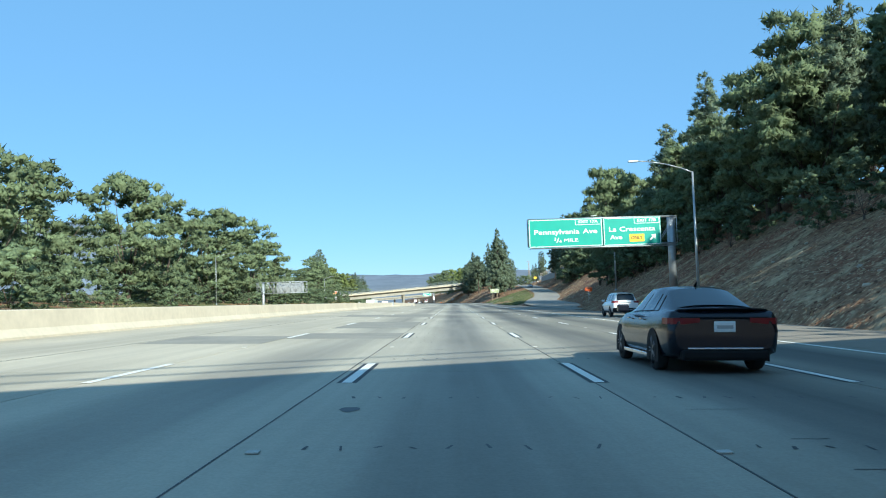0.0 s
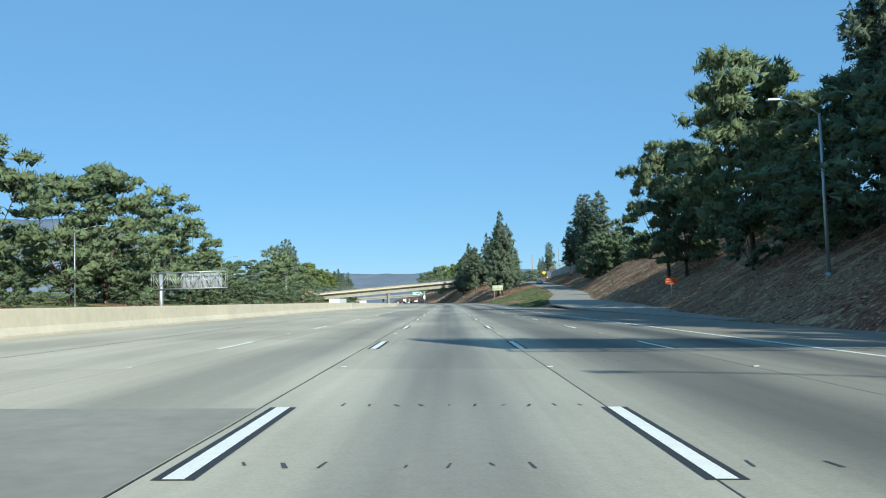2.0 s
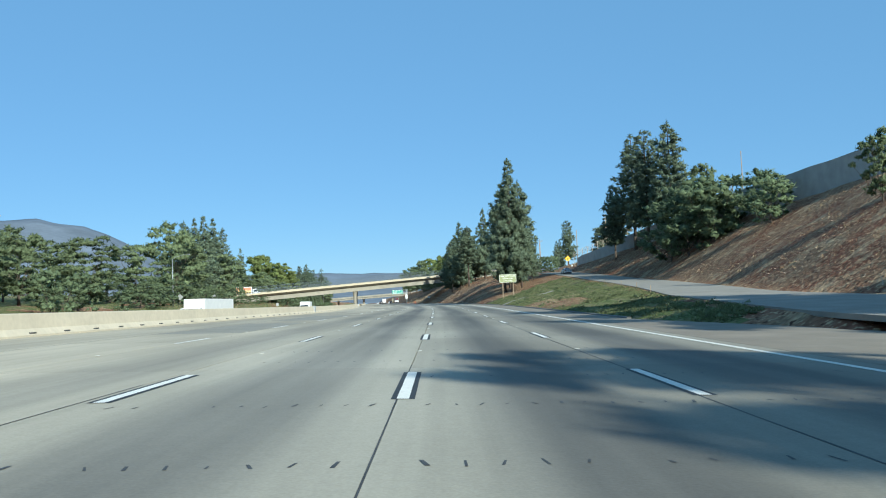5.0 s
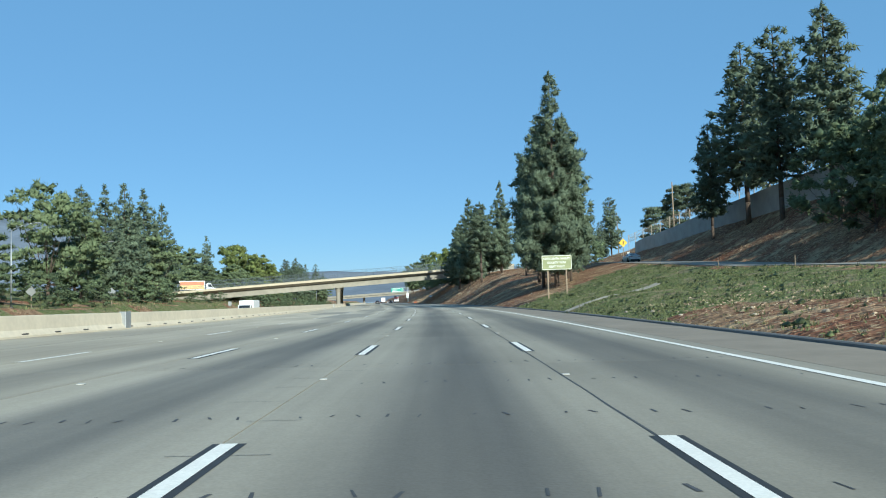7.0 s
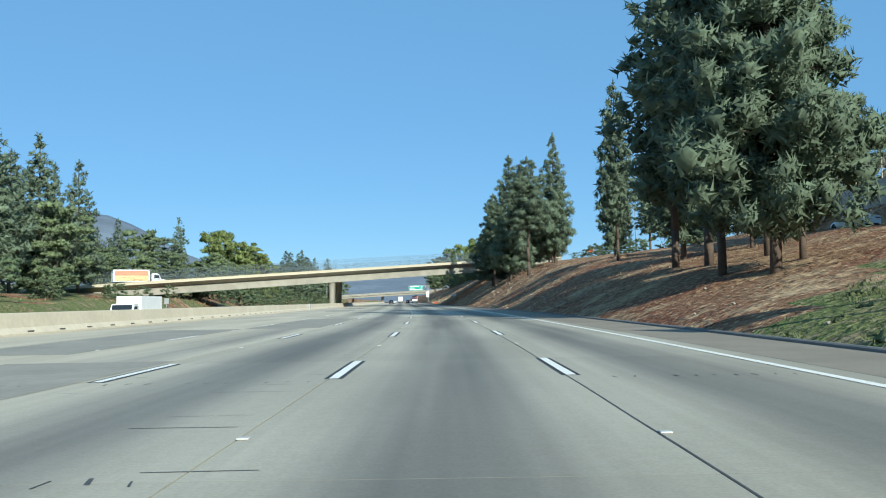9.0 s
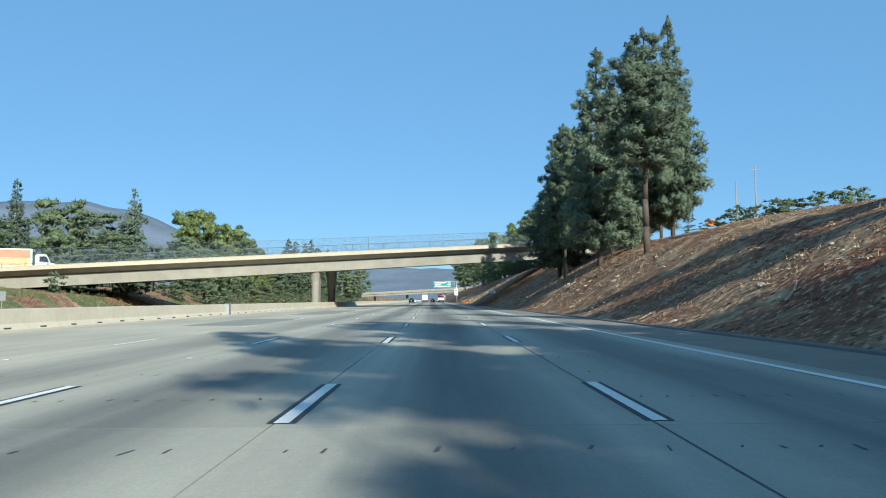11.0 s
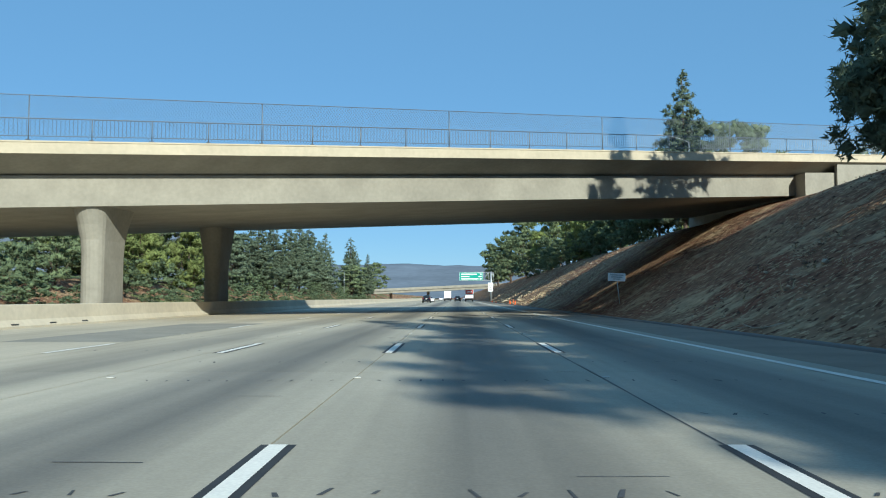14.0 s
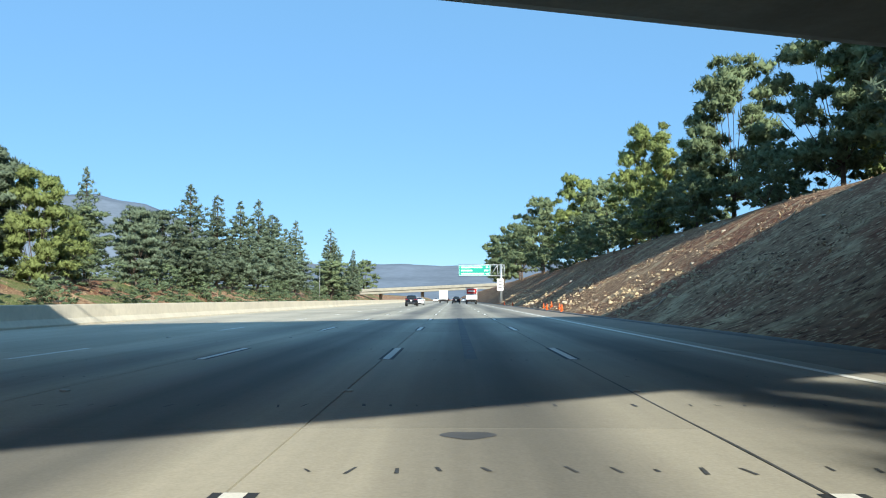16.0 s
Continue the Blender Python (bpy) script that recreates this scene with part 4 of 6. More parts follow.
# ---- planting ----
TREES = [
    # kind, u, s, top, width
    ("stone", -58, 100, 20, 1.0), ("stone", -62, 118, 21.5, 1.0), ("stone", -58, 145, 23, 1.0), ("stone", -60, 168, 22.5, 1.0), ("stone", -57, 188, 20, 1.1),
    ("stone", -58, 204, 23.5, 1.0), ("stone", -57, 226, 23, 0.95), ("stone", -56, 243, 18, 1.0), ("stone", -60, 272, 15, 1.1), ("stone", -62, 292, 14, 1.2),
    ("stone", -60, 315, 14, 1.2), ("stone", -58, 338, 14, 1.2), ("stone", -58, 368, 21, 0.9), ("column", -60, 389, 24, 1.1), ("conifer", -60, 403, 26, 1.0), ("conifer", -60, 416, 28.3, 1.1), ("column", -61, 424, 25, 1.1), ("conifer", -60, 432, 28.8, 1.1), ("conifer", -61, 441, 24, 1.0), ("conifer", -60, 449, 27.5, 1.0),
    ("stone", -58, 380, 17, 1.1), ("stone", -57, 430, 17, 1.1),
    ("conifer", -70, 500, 22, 1.0), ("stone", -75, 478, 17, 1.2), ("conifer", -70, 486, 19, 0.9), ("stone", -72, 520, 20, 1.0), ("conifer", -71, 560, 28, 0.9),
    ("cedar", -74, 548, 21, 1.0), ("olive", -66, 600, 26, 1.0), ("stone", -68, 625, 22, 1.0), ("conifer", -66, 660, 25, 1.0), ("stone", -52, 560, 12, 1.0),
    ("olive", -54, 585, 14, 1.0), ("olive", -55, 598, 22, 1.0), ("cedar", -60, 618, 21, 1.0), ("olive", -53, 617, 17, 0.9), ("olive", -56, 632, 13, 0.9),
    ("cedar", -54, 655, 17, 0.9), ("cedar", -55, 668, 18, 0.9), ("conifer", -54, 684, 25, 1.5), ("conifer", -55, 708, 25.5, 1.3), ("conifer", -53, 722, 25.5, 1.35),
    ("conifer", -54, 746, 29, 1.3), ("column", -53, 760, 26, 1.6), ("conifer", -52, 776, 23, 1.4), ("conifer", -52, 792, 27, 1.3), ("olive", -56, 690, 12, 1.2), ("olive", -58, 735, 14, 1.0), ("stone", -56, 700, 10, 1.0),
    ("conifer", -50, 860, 30, 1.3), ("conifer", -52, 882, 27, 1.3), ("stone", -48, 850, 16, 1.2), ("conifer", -50, 940, 26, 1.0), ("stone", -52, 960, 18, 1.0), ("stone", -60, 1080, 26, 1.0),
    # right bank before the ramp
    ("stone", 36, 20, 30, 0.9), ("stone", 42, 34, 22, 0.9), ("stone", 36, 52, 25, 0.9), ("stone", 45, 60, 32, 0.9), ("column", 34, 69, 27, 1.0), ("stone", 36, 80, 30, 0.85), ("stone", 48, 84, 31, 0.9),
    ("stone", 44, 100, 31, 0.9), ("column", 34, 106, 31, 1.0), ("stone", 38, 116, 25, 0.9), ("column", 34, 126, 28.5, 1.0), ("stone", 44, 130, 27, 1.0), 
    ("stone", 28, 138, 24, 0.8), ("stone", 36, 165, 27, 0.95), ("stone", 33.5, 178, 18.5, 1.05), ("stone", 33.5, 187, 25, 0.72), ("stone", 44, 172, 25, 0.9), ("stone", 41, 232, 15, 0.7),
    # along the ramp
    ("column", 50.8, 320, 35, 1.15), ("column", 48.6, 328, 35, 1.15), ("column", 49.2, 339, 36.5, 1.25), ("column", 46, 344, 26, 1.1), ("stone", 54, 312, 25, 0.6), ("stone", 50, 292, 18, 0.8),
    ("conifer", 20.3, 331.5, 30.6, 0.92), ("column", 22.6, 333.5, 21.5, 0.85), ("column", 19.5, 336.5, 24, 1.0), ("column", 23.6, 340, 27, 1.0), ("column", 21.8, 345, 28, 1.1),
    ("bare", 21.8, 424.5, 25, 1.3), ("conifer", 20.8, 439, 27.8, 1.05), ("column", 24.2, 448, 26, 1.0), ("conifer", 20.0, 460, 22.5, 1.25), ("column", 19.4, 452, 22.5, 1.0), ("column", 22.8, 468, 21, 1.0), ("conifer", 30.0, 444, 33, 0.88), ("conifer", 23.4, 482, 25, 1.05), ("conifer", 28.0, 486, 27, 1.4),
    ("conifer", 35.1, 560, 33.2, 1.05), ("stone", 38, 566, 27, 0.9), ("cedar", 63, 400, 25, 0.9), ("cedar", 71, 440, 24.5, 0.8),
    # added trees, mostly out of view, placed to cast shade on bank and road
    ("column", 24.2, 378, 25, 0.75), ("conifer", 26, 386, 19, 0.8), ("column", 37, 408, 22, 1.1), ("conifer", 50, 420, 19, 0.95), ("conifer", 29, 462, 23.5, 1.0), ("conifer", 34, 472, 22, 1.2), ("conifer", 30, 477, 18.5, 1.3), ("conifer", 36, 482, 21, 1.3), ("conifer", 31, 452, 26, 0.95), ("conifer", 53, 428, 20, 0.95), ("column", 58, 437, 27, 1.1), ("conifer", 28.5, 354, 19, 0.8), ("column", 21.5, 351, 27, 1.1), ("conifer", 24.5, 358, 25, 0.95),
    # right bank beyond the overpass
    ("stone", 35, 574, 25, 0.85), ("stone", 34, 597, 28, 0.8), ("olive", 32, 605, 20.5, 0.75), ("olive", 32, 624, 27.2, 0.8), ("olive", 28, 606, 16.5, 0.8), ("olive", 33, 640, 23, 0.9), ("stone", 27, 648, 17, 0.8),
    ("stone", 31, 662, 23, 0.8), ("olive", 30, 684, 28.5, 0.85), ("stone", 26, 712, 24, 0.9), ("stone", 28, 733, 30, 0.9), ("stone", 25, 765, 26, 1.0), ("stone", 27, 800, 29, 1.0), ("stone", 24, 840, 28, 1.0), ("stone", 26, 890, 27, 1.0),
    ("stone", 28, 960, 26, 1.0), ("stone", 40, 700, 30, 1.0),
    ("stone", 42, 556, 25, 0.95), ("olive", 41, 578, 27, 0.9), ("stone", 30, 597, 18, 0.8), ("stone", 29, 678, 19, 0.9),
]
for s, u, top in ((478, -66, 13), (490, -70, 14), (508, -66, 13), (522, -62, 12), (534, -66, 15), (548, -62, 13), (566, -60, 14), (577, -64, 17), (590, -62, 15), (610, -60, 14), (640, -58, 15), (672, -60, 16)):
    TREES.append(("stone", u, s, top, 1.1))
# the dark grove on the right-hand bank, and the trees behind the left-hand row
_r = random.Random(5)
for s in frange(10, 150, 10.5):
    TREES.append(("stone", _r.uniform(46, 56), s + _r.uniform(-3, 3), _r.uniform(29, 35), 0.95))
for s in frange(40, 112, 11):
    TREES.append(("stone", _r.uniform(30, 35) + (8 if s < 68 else 0), s + _r.uniform(-3, 3), _r.uniform(20, 26), 0.95))
for s in frange(60, 360, 17):
    TREES.append(("stone", -80 - _r.uniform(0, 8), s, _r.uniform(15, 18), 1.1))
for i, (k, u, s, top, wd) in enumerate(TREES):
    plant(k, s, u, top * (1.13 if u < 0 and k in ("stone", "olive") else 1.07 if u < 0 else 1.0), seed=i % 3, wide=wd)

for s in frange(10, 130, 6.5):
    plant("bush", s + _r.uniform(-2, 2), _r.uniform(34, 40), 15 + _r.uniform(-1.5, 3), seed=_r.randrange(3), wide=_r.uniform(1.0, 1.4))
for s in frange(8, 132, 5.5):
    plant("bush", s + _r.uniform(-2, 2), _r.uniform(25.5, 30), _r.uniform(9.5, 14), seed=_r.randrange(3), wide=_r.uniform(1.0, 1.5))
for s in list(frange(12, 30, 9)) + list(frange(72, 128, 9)):
    plant("stone", s + _r.uniform(-2, 2), _r.uniform(29, 34), _r.uniform(18, 25), seed=_r.randrange(3), wide=1.0)
# shrubs that close the foot of the left bank, and scattered ones on the right
for s in frange(70, 450, 9.5):
    plant("bush", s + _r.uniform(-3, 3), -50 + _r.uniform(-5, 3), _r.uniform(4.5, 9.0), seed=_r.randrange(3), wide=_r.uniform(1.0, 1.5))
for s in frange(60, 450, 11):
    plant("bush", s + _r.uniform(-3, 3), -64 + _r.uniform(-5, 5), _r.uniform(8, 11), seed=_r.randrange(3), wide=_r.uniform(1.2, 1.6))
for s in frange(536, 900, 13):
    plant("bush", s + _r.uniform(-5, 5), -44.5 + _r.uniform(-3, 2), _r.uniform(2.4, 4.6), seed=_r.randrange(3), wide=_r.uniform(1.2, 1.8))
for s in frange(470, 900, 9):
    plant("bush", s + _r.uniform(-5, 5), -52 + _r.uniform(-5, 4), _r.uniform(5.5, 9.0), seed=_r.randrange(3), wide=_r.uniform(0.9, 1.4))
for s, u, top in ((268, 47, 16), (286, 46, 19), (292, 47, 20), (298, 46, 19.5), (304, 48, 19), (290, 43, 17), (299, 43, 16.5), (308, 45, 17.5), (276, 50, 18.5), (284, 52, 19), (291, 48, 16.5), (300, 46, 14), (232, 43, 13), 
                  (398, 41, 13), (404, 44, 13.5), (411, 40, 13), (418, 45, 13.5), (520, 40, 15), (535, 38, 14), (546, 44, 17), (553, 42, 17), (560, 41, 17.5), (566, 42, 17), (573, 39, 17.5), (584, 38, 17), (592, 37, 17.5), (610, 36, 17), (580, 32, 15.5), (588, 34, 16), (597, 31, 15.5), (606, 31, 15.5), (620, 31, 15.5), (632, 31, 15.5), (575, 29, 14), (590, 28, 14), (603, 27, 14), (614, 29, 15), (628, 27, 14), (640, 25, 13.5), (652, 27, 14), (660, 24, 12), (672, 26, 14), (684, 24, 13), (60, 27, 8), (30, 26, 9)):
    plant("bush", s, u, top, seed=int(s) % 3, wide=_r.uniform(1.0, 1.3))


for s, u, h in ((426, 41, 2.6), (431, 39.5, 2.2), (436, 38.5, 2.8), (441, 38, 2.4), (447, 39, 3.0), (452, 40, 2.6), (458, 39, 2.0), (463, 38, 1.6), (434, 43, 3.0), (445, 43.5, 3.2)):
    plant("bush", s, u, ground_z(s, u) + h, seed=int(s) % 3, wide=1.5)


def palm_tree(s, u, top):
    root = thing("palm_tree", "tall fan palm with a slim trunk and drooping fronds", "tree")
    rg = random.Random(4)
    b = G(s, u, -0.2)
    h = top - b.z
    bm = bmesh.new()
    p = Vector((0, 0, 0))
    for i in range(6):
        q = Vector((0.12 * math.sin(i), 0.1 * i * 0.3, (h - 1.6) * (i + 1) / 6))
        rod(bm, p, q, 0.27 - 0.02 * i, 0.25 - 0.02 * i, 8)
        p = q
    finish("trunk", bm, M["bark"], root)
    bm = bmesh.new()
    for i in range(26):
        a, e = rg.uniform(0, 6.283), rg.uniform(-0.9, 1.2)
        ln = rg.uniform(1.5, 2.2)
        d = Vector((math.cos(a) * math.cos(e), math.sin(a) * math.cos(e), math.sin(e)))
        side = Vector((-math.sin(a), math.cos(a), 0))
        tip = p + d * ln + Vector((0, 0, -0.35 * ln))
        mid = p + d * ln * 0.6
        for w in (-0.4, -0.14, 0.14, 0.4):
            v = [bm.verts.new(x) for x in (p, mid + side * (w - 0.09), tip + side * w * 1.3, mid + side * (w + 0.09))]
            bm.faces.new(v)
    finish("crown", bm, M["pine_dark"], root)
    root.matrix_basis = Matrix.Translation(b)


palm_tree(556, -92, 23.5)


# ---- far hills ----
def build_hills():
    deg = (70, 55, 45, 40, 36, 31, 28, 25, 22, 20, 17, 12, 8, 4, 0, -4, -8, -14, -30, -60)
    up = (4.5, 5.2, 5.8, 6.0, 6.2, 6.5, 6.6, 6.2, 4.8, 3.5, 2.6, 2.3, 2.4, 2.35, 2.4, 2.4, 2.2, 2.2, 2.6, 2.4)
    bm = bmesh.new()
    rows = []
    for k in range(0, 261):
        a = 70 - k * 0.5
        e = float(np.interp(-a, [-d for d in deg], up))
        row = []
        for d, f in ((1900, 0.0), (2200, 0.34), (2500, 0.62), (2750, 0.85), (3000, 1.0), (3300, 0.7)):
            n = noise.fractal((a * 0.12, d * 0.004, 2), 0.8, 2.1, 4) if f > 0 else 0
            z = 3000 * math.tan(radians(e)) * f * (1 + 0.10 * n * (1.3 - f)) + 9 * n * (f > 0.9)
            row.append(bm.verts.new((-math.sin(radians(a)) * d, 420 + math.cos(radians(a)) * d, z)))
        rows.append(row)
    for a, b in zip(rows, rows[1:]):
        for i in range(len(a) - 1):
            bm.faces.new((a[i], b[i], b[i + 1], a[i + 1])).smooth = True
    bmesh.ops.recalc_face_normals(bm, faces=bm.faces[:])
    return tagged(finish("backdrop_hills", bm, M["hill"]), "hills on the horizon, coloured a hazy blue-grey", "hills", kind="structure")


build_hills()


# ---- lamp posts ----
def street_lamp(s, u, top, arm, group="lamp posts", base=None):
    """A tapered steel mast with a long arm towards the road and a flat lantern."""
    root = thing("street_lamp", "tall galvanised steel lamp post with a curved mast arm", "street lamp", group)
    b = G(s, u, -0.1) if base is None else W(s, u, base)
    t = W(s, u, 0)
    t.z = top
    d = (W(s, u + arm, 0) - W(s, u, 0))
    d.z = 0
    bm = bmesh.new()
    rod(bm, b, Vector((b.x, b.y, top - 0.9)), 0.12, 0.07, 10)
    part("mast", bm, M["steel"], root)
    bm = bmesh.new()
    p = Vector((b.x, b.y, top - 0.95))
    for k in (0.25, 0.55, 0.85, 1.0):
        q = Vector((b.x, b.y, top - 0.95 + 0.95 * math.sin(k * 1.45))) + d * (k ** 1.15)
        rod(bm, p, q, 0.045, 0.04, 6)
        p = q
    part("arm", bm, M["steel"], root)
    bm = bmesh.new()
    a = math.atan2(d.y, d.x)
    m = Matrix.Translation(p) @ Euler((0, 0, a)).to_matrix().to_4x4()
    box(bm, -0.1, 0.62, -0.15, 0.15, -0.07, 0.05, m, bevel=0.03)
    part("lantern", bm, M["alu"], root)
    bm = bmesh.new()
    rod(bm, b, b + Vector((0, 0, 0.35)), 0.2, 0.18, 10)
    part("base", bm, M["steel"], root)
    return root


street_lamp(58.8, 17.6, 10.9, -4.0)
street_lamp(112.0, 22.3, 12.3, -2.4)
street_lamp(181.2, -53.0, 13.5, 3.8)
street_lamp(338.0, -50.8, 13.0, 3.2)
street_lamp(383.9, -57.0, 14.0, 4.0)
street_lamp(262.0, -54.0, 13.5, 3.6)
street_lamp(552.0, 33.5, 22.0, -3.5)
street_lamp(808.0, -46.0, 14.0, -3.0)


# ---- left gantry, seen from behind ----
def build_left_gantry():
    s = 196.5
    root = thing("sign_gantry", "grey steel truss gantry over the opposite carriageway", "gantry")
    zb, zt, u0, u1 = 4.45, 7.1, -47.6, -35.6
    q = lambda u, y, z: Vector((W(s, u).x, W(s, u).y + y, z))
    n = 9
    st = [u0 + (u1 - u0) * i / n for i in range(n + 1)]
    for y in (0.0, 1.1):
        for z in (zb, zt):
            bm = bmesh.new()
            rod(bm, q(u0 - 0.2, y, z), q(u1, y, z), 0.09, n=6)
            part("chord", bm, M["steel"], root)
        for i in range(n + 1):
            bm = bmesh.new()
            rod(bm, q(st[i], y, zb), q(st[i], y, zt), 0.05, n=5)
            part("strut", bm, M["steel"], root)
            if i < n:
                bm = bmesh.new()
                a, b = (zb, zt) if i % 2 else (zt, zb)
                rod(bm, q(st[i], y, a), q(st[i + 1], y, b), 0.05, n=5)
                part("brace", bm, M["steel"], root)
    bm = bmesh.new()
    panel(bm, 6.6, 2.3, 0.06)
    o = part("sign_back", bm, M["alu"], root, "bare grey back of a sign panel")
    o.matrix_basis = Matrix.Translation(q(-39.8, 1.3, zb + 0.15))
    bm = bmesh.new()
    rod(bm, q(-46.2, 0.5, -2.2), q(-46.2, 0.5, zt + 0.1), 0.36, 0.33, 14)
    part("post", bm, M["steel"], root)


build_left_gantry()


def bars(parent, rows, material, y=-0.012):
    """Lines of writing too small to read, as plain bars: (x, z, length, height)."""
    for x, z, ln, h in rows:
        bm = bmesh.new()
        box(bm, x - ln / 2, x + ln / 2, y, y + 0.006, z - h / 2, z + h / 2)
        part("bar", bm, material, parent)


# ---- park sign ----
def build_park_sign():
    s, zb = 311.5, 3.84
    root = thing("park_sign", "olive-green roadside park sign with pale lettering on two posts", "road sign", at=facing(s, 16.75, 0))
    bm = bmesh.new()
    panel(bm, 3.1, 1.5, 0.05, 0.1)
    a = part("sign_panel", bm, M["parkgreen"], root)
    a.matrix_basis = Matrix.Translation((0, 0, zb))
    bm = bmesh.new()
    border(bm, 3.1, 1.5, 0.04, 0.1, gap=0.03)
    part("border", bm, M["white"], a)
    for text, z, w in (("CRESCENTA VALLEY", 1.15, 2.75), ("COUNTY PARK", 0.74, 1.95), ("NEXT RIGHT", 0.33, 1.65)):
        lettering("lettering", text, 0.30, M["white"], a, txt(0, z), w, 0.004)
    for x in (-0.95, 0.97):
        bm = bmesh.new()
        g = ground_z(s, 16.75 + x)
        box(bm, x - 0.07, x + 0.07, 0.06, 0.2, g - 0.3, zb + 1.35, bevel=0.01)
        part("post", bm, M["wood"], root)


build_park_sign()


# ---- smaller signs ----
def diamond(s, u, zc, size, face, label, post_top=None, symbol=None, turn=0.0):
    root = thing("warning_sign", label, "road sign", at=facing(s, u, 0, turn))
    bm = bmesh.new()
    k = size / math.sqrt(2)
    panel(bm, k, k, 0.03, 0.06, -k / 2)
    a = part("sign_panel", bm, face, root)
    a.matrix_basis = Matrix.Translation((0, 0, zc)) @ Euler((0, radians(45), 0)).to_matrix().to_4x4()
    if symbol:
        bm = bmesh.new()
        border(bm, k, k, 0.03, 0.06, -k / 2, gap=0.03)
        part("border", bm, symbol, a)
        bm = bmesh.new()
        box(bm, -0.09, 0.09, -0.012, -0.006, -0.38, 0.1)
        box(bm, -0.09, 0.28, -0.012, -0.006, 0.1, 0.26)
        o = part("symbol", bm, symbol, root)
        o.matrix_basis = Matrix.Translation((0, 0, zc))
    bm = bmesh.new()
    g = ground_z(s, u)
    box(bm, -0.05, 0.05, 0.035, 0.13, g - 0.3, zc + size * 0.42, bevel=0.008)
    part("post", bm, M["wood"], root)
    return root


diamond(381.6, 43.9, 10.98, 1.7, M["yellow"], "yellow diamond curve warning sign on a wooden post", symbol=M["paint_black"])
diamond(344.5, -51.0, 4.1, 1.5, M["alu"], "grey back of a diamond warning sign by the opposite lanes")
diamond(372.0, -49.0, 4.3, 1.5, M["alu"], "grey back of a diamond warning sign near the overpass")
diamond(236.0, 50.0, 15.6, 1.3, M["white"], "small pale diamond sign at the top of the bank")


def board(name, s, u, zb, w, h, face, label, rows, bar, posts=(0.0,), lean=0.0, post_mat="steel", sub=0.3):
    root = thing(name, label, "road sign", at=facing(s, u, 0))
    bm = bmesh.new()
    panel(bm, w, h, 0.03, 0.04)
    a = part("sign_panel", bm, face, root)
    a.matrix_basis = Matrix.Translation((0, 0, zb)) @ Euler((0, radians(lean), 0)).to_matrix().to_4x4()
    bars(a, rows, bar)
    for x in posts:
        bm = bmesh.new()
        g = ground_z(s, u + x)
        rod(bm, (x + 0.1 * lean, 0.07, g - sub), (x, 0.07, zb + h * 0.85), 0.035, n=7)
        part("post", bm, M[post_mat], root)
    return root


board("information_sign", 503.9, 14.55, 2.3, 1.2, 0.55, M["white"], "small white notice board on a leaning metal post", [(0, 0.42, 0.9, 0.07), (0, 0.28, 0.75, 0.07), (0.02, 0.14, 0.5, 0.06)], M["steel"], lean=2.5)
board("construction_sign", 160.6, 26.5, 2.75, 1.4, 0.72, M["orange"], "orange roadwork notice on a steel post", [(-0.1, 0.5, 1.0, 0.1), (0, 0.25, 0.8, 0.1)], M["paint_black"])
board("construction_sign", 468.0, 42.6, ground_z(468, 42.6) + 1.3, 1.2, 0.9, M["orange"], "orange roadwork notice at the top of the bank", [(0, 0.6, 0.8, 0.12), (0, 0.32, 0.6, 0.12)], M["paint_black"])
board("small_sign", 384.0, 45.6, 8.9, 0.5, 0.45, M["white"], "small white sign beside the ramp", [(0, 0.22, 0.3, 0.08)], M["steel"])
board("small_sign", 440.0, -41.0, 1.4, 0.8, 1.0, M["alu"], "small blue-grey sign by the opposite lanes", [(0, 0.6, 0.5, 0.1)], M["steel"])


# ---- distant overhead sign ----
def build_far_sign():
    s, zb = 687.0, 6.25
    root = thing("overhead_sign", "distant green overhead freeway sign on a steel frame", "road sign", at=facing(s, 0, 0))
    bm = bmesh.new()
    panel(bm, 6.9, 2.35, 0.06)
    a = part("sign_panel", bm, M["green"], root)
    a.matrix_basis = Matrix.Translation((7.95, 0, zb))
    bm = bmesh.new()
    border(bm, 6.9, 2.35, 0.08)
    part("border", bm, M["white"], a)
    bars(a, [(-0.6, 1.85, 4.6, 0.3), (2.8, 1.85, 0.5, 0.3), (-1.7, 1.15, 2.4, 0.3), (2.6, 1.15, 0.9, 0.3), (-0.4, 0.45, 5.0, 0.3), (2.8, 0.45, 0.6, 0.3)], M["white"])
    for z in (zb, zb + 2.4):
        bm = bmesh.new()
        rod(bm, (4.4, 0.3, z), (14.6, 0.3, z), 0.1, n=6)
        part("chord", bm, M["steel"], root)
    for i, x in enumerate((11.5, 13.0, 14.5)):
        bm = bmesh.new()
        rod(bm, (x, 0.3, zb), (x, 0.3, zb + 2.4), 0.08, n=6)
        if i < 2:
            rod(bm, (x, 0.3, zb + (0 if i % 2 else 0)), (x + 1.5, 0.3, zb + 2.4), 0.07, n=6)
        part("brace", bm, M["steel"], root)
    bm = bmesh.new()
    rod(bm, (13.8, 0.3, -0.3), (13.8, 0.3, zb + 2.6), 0.3, 0.28, 12)
    part("post", bm, M["steel"], root)
    bm = bmesh.new()
    panel(bm, 1.4, 2.6, 0.04)
    o = part("small_panel", bm, M["white"], root, "white panel on the post")
    o.matrix_basis = Matrix.Translation((13.6, -0.1, 3.0))
    bars(o, [(0, 1.9, 0.9, 0.2), (0, 1.3, 0.7, 0.2), (0, 0.7, 0.9, 0.2)], M["paint_black"])


build_far_sign()


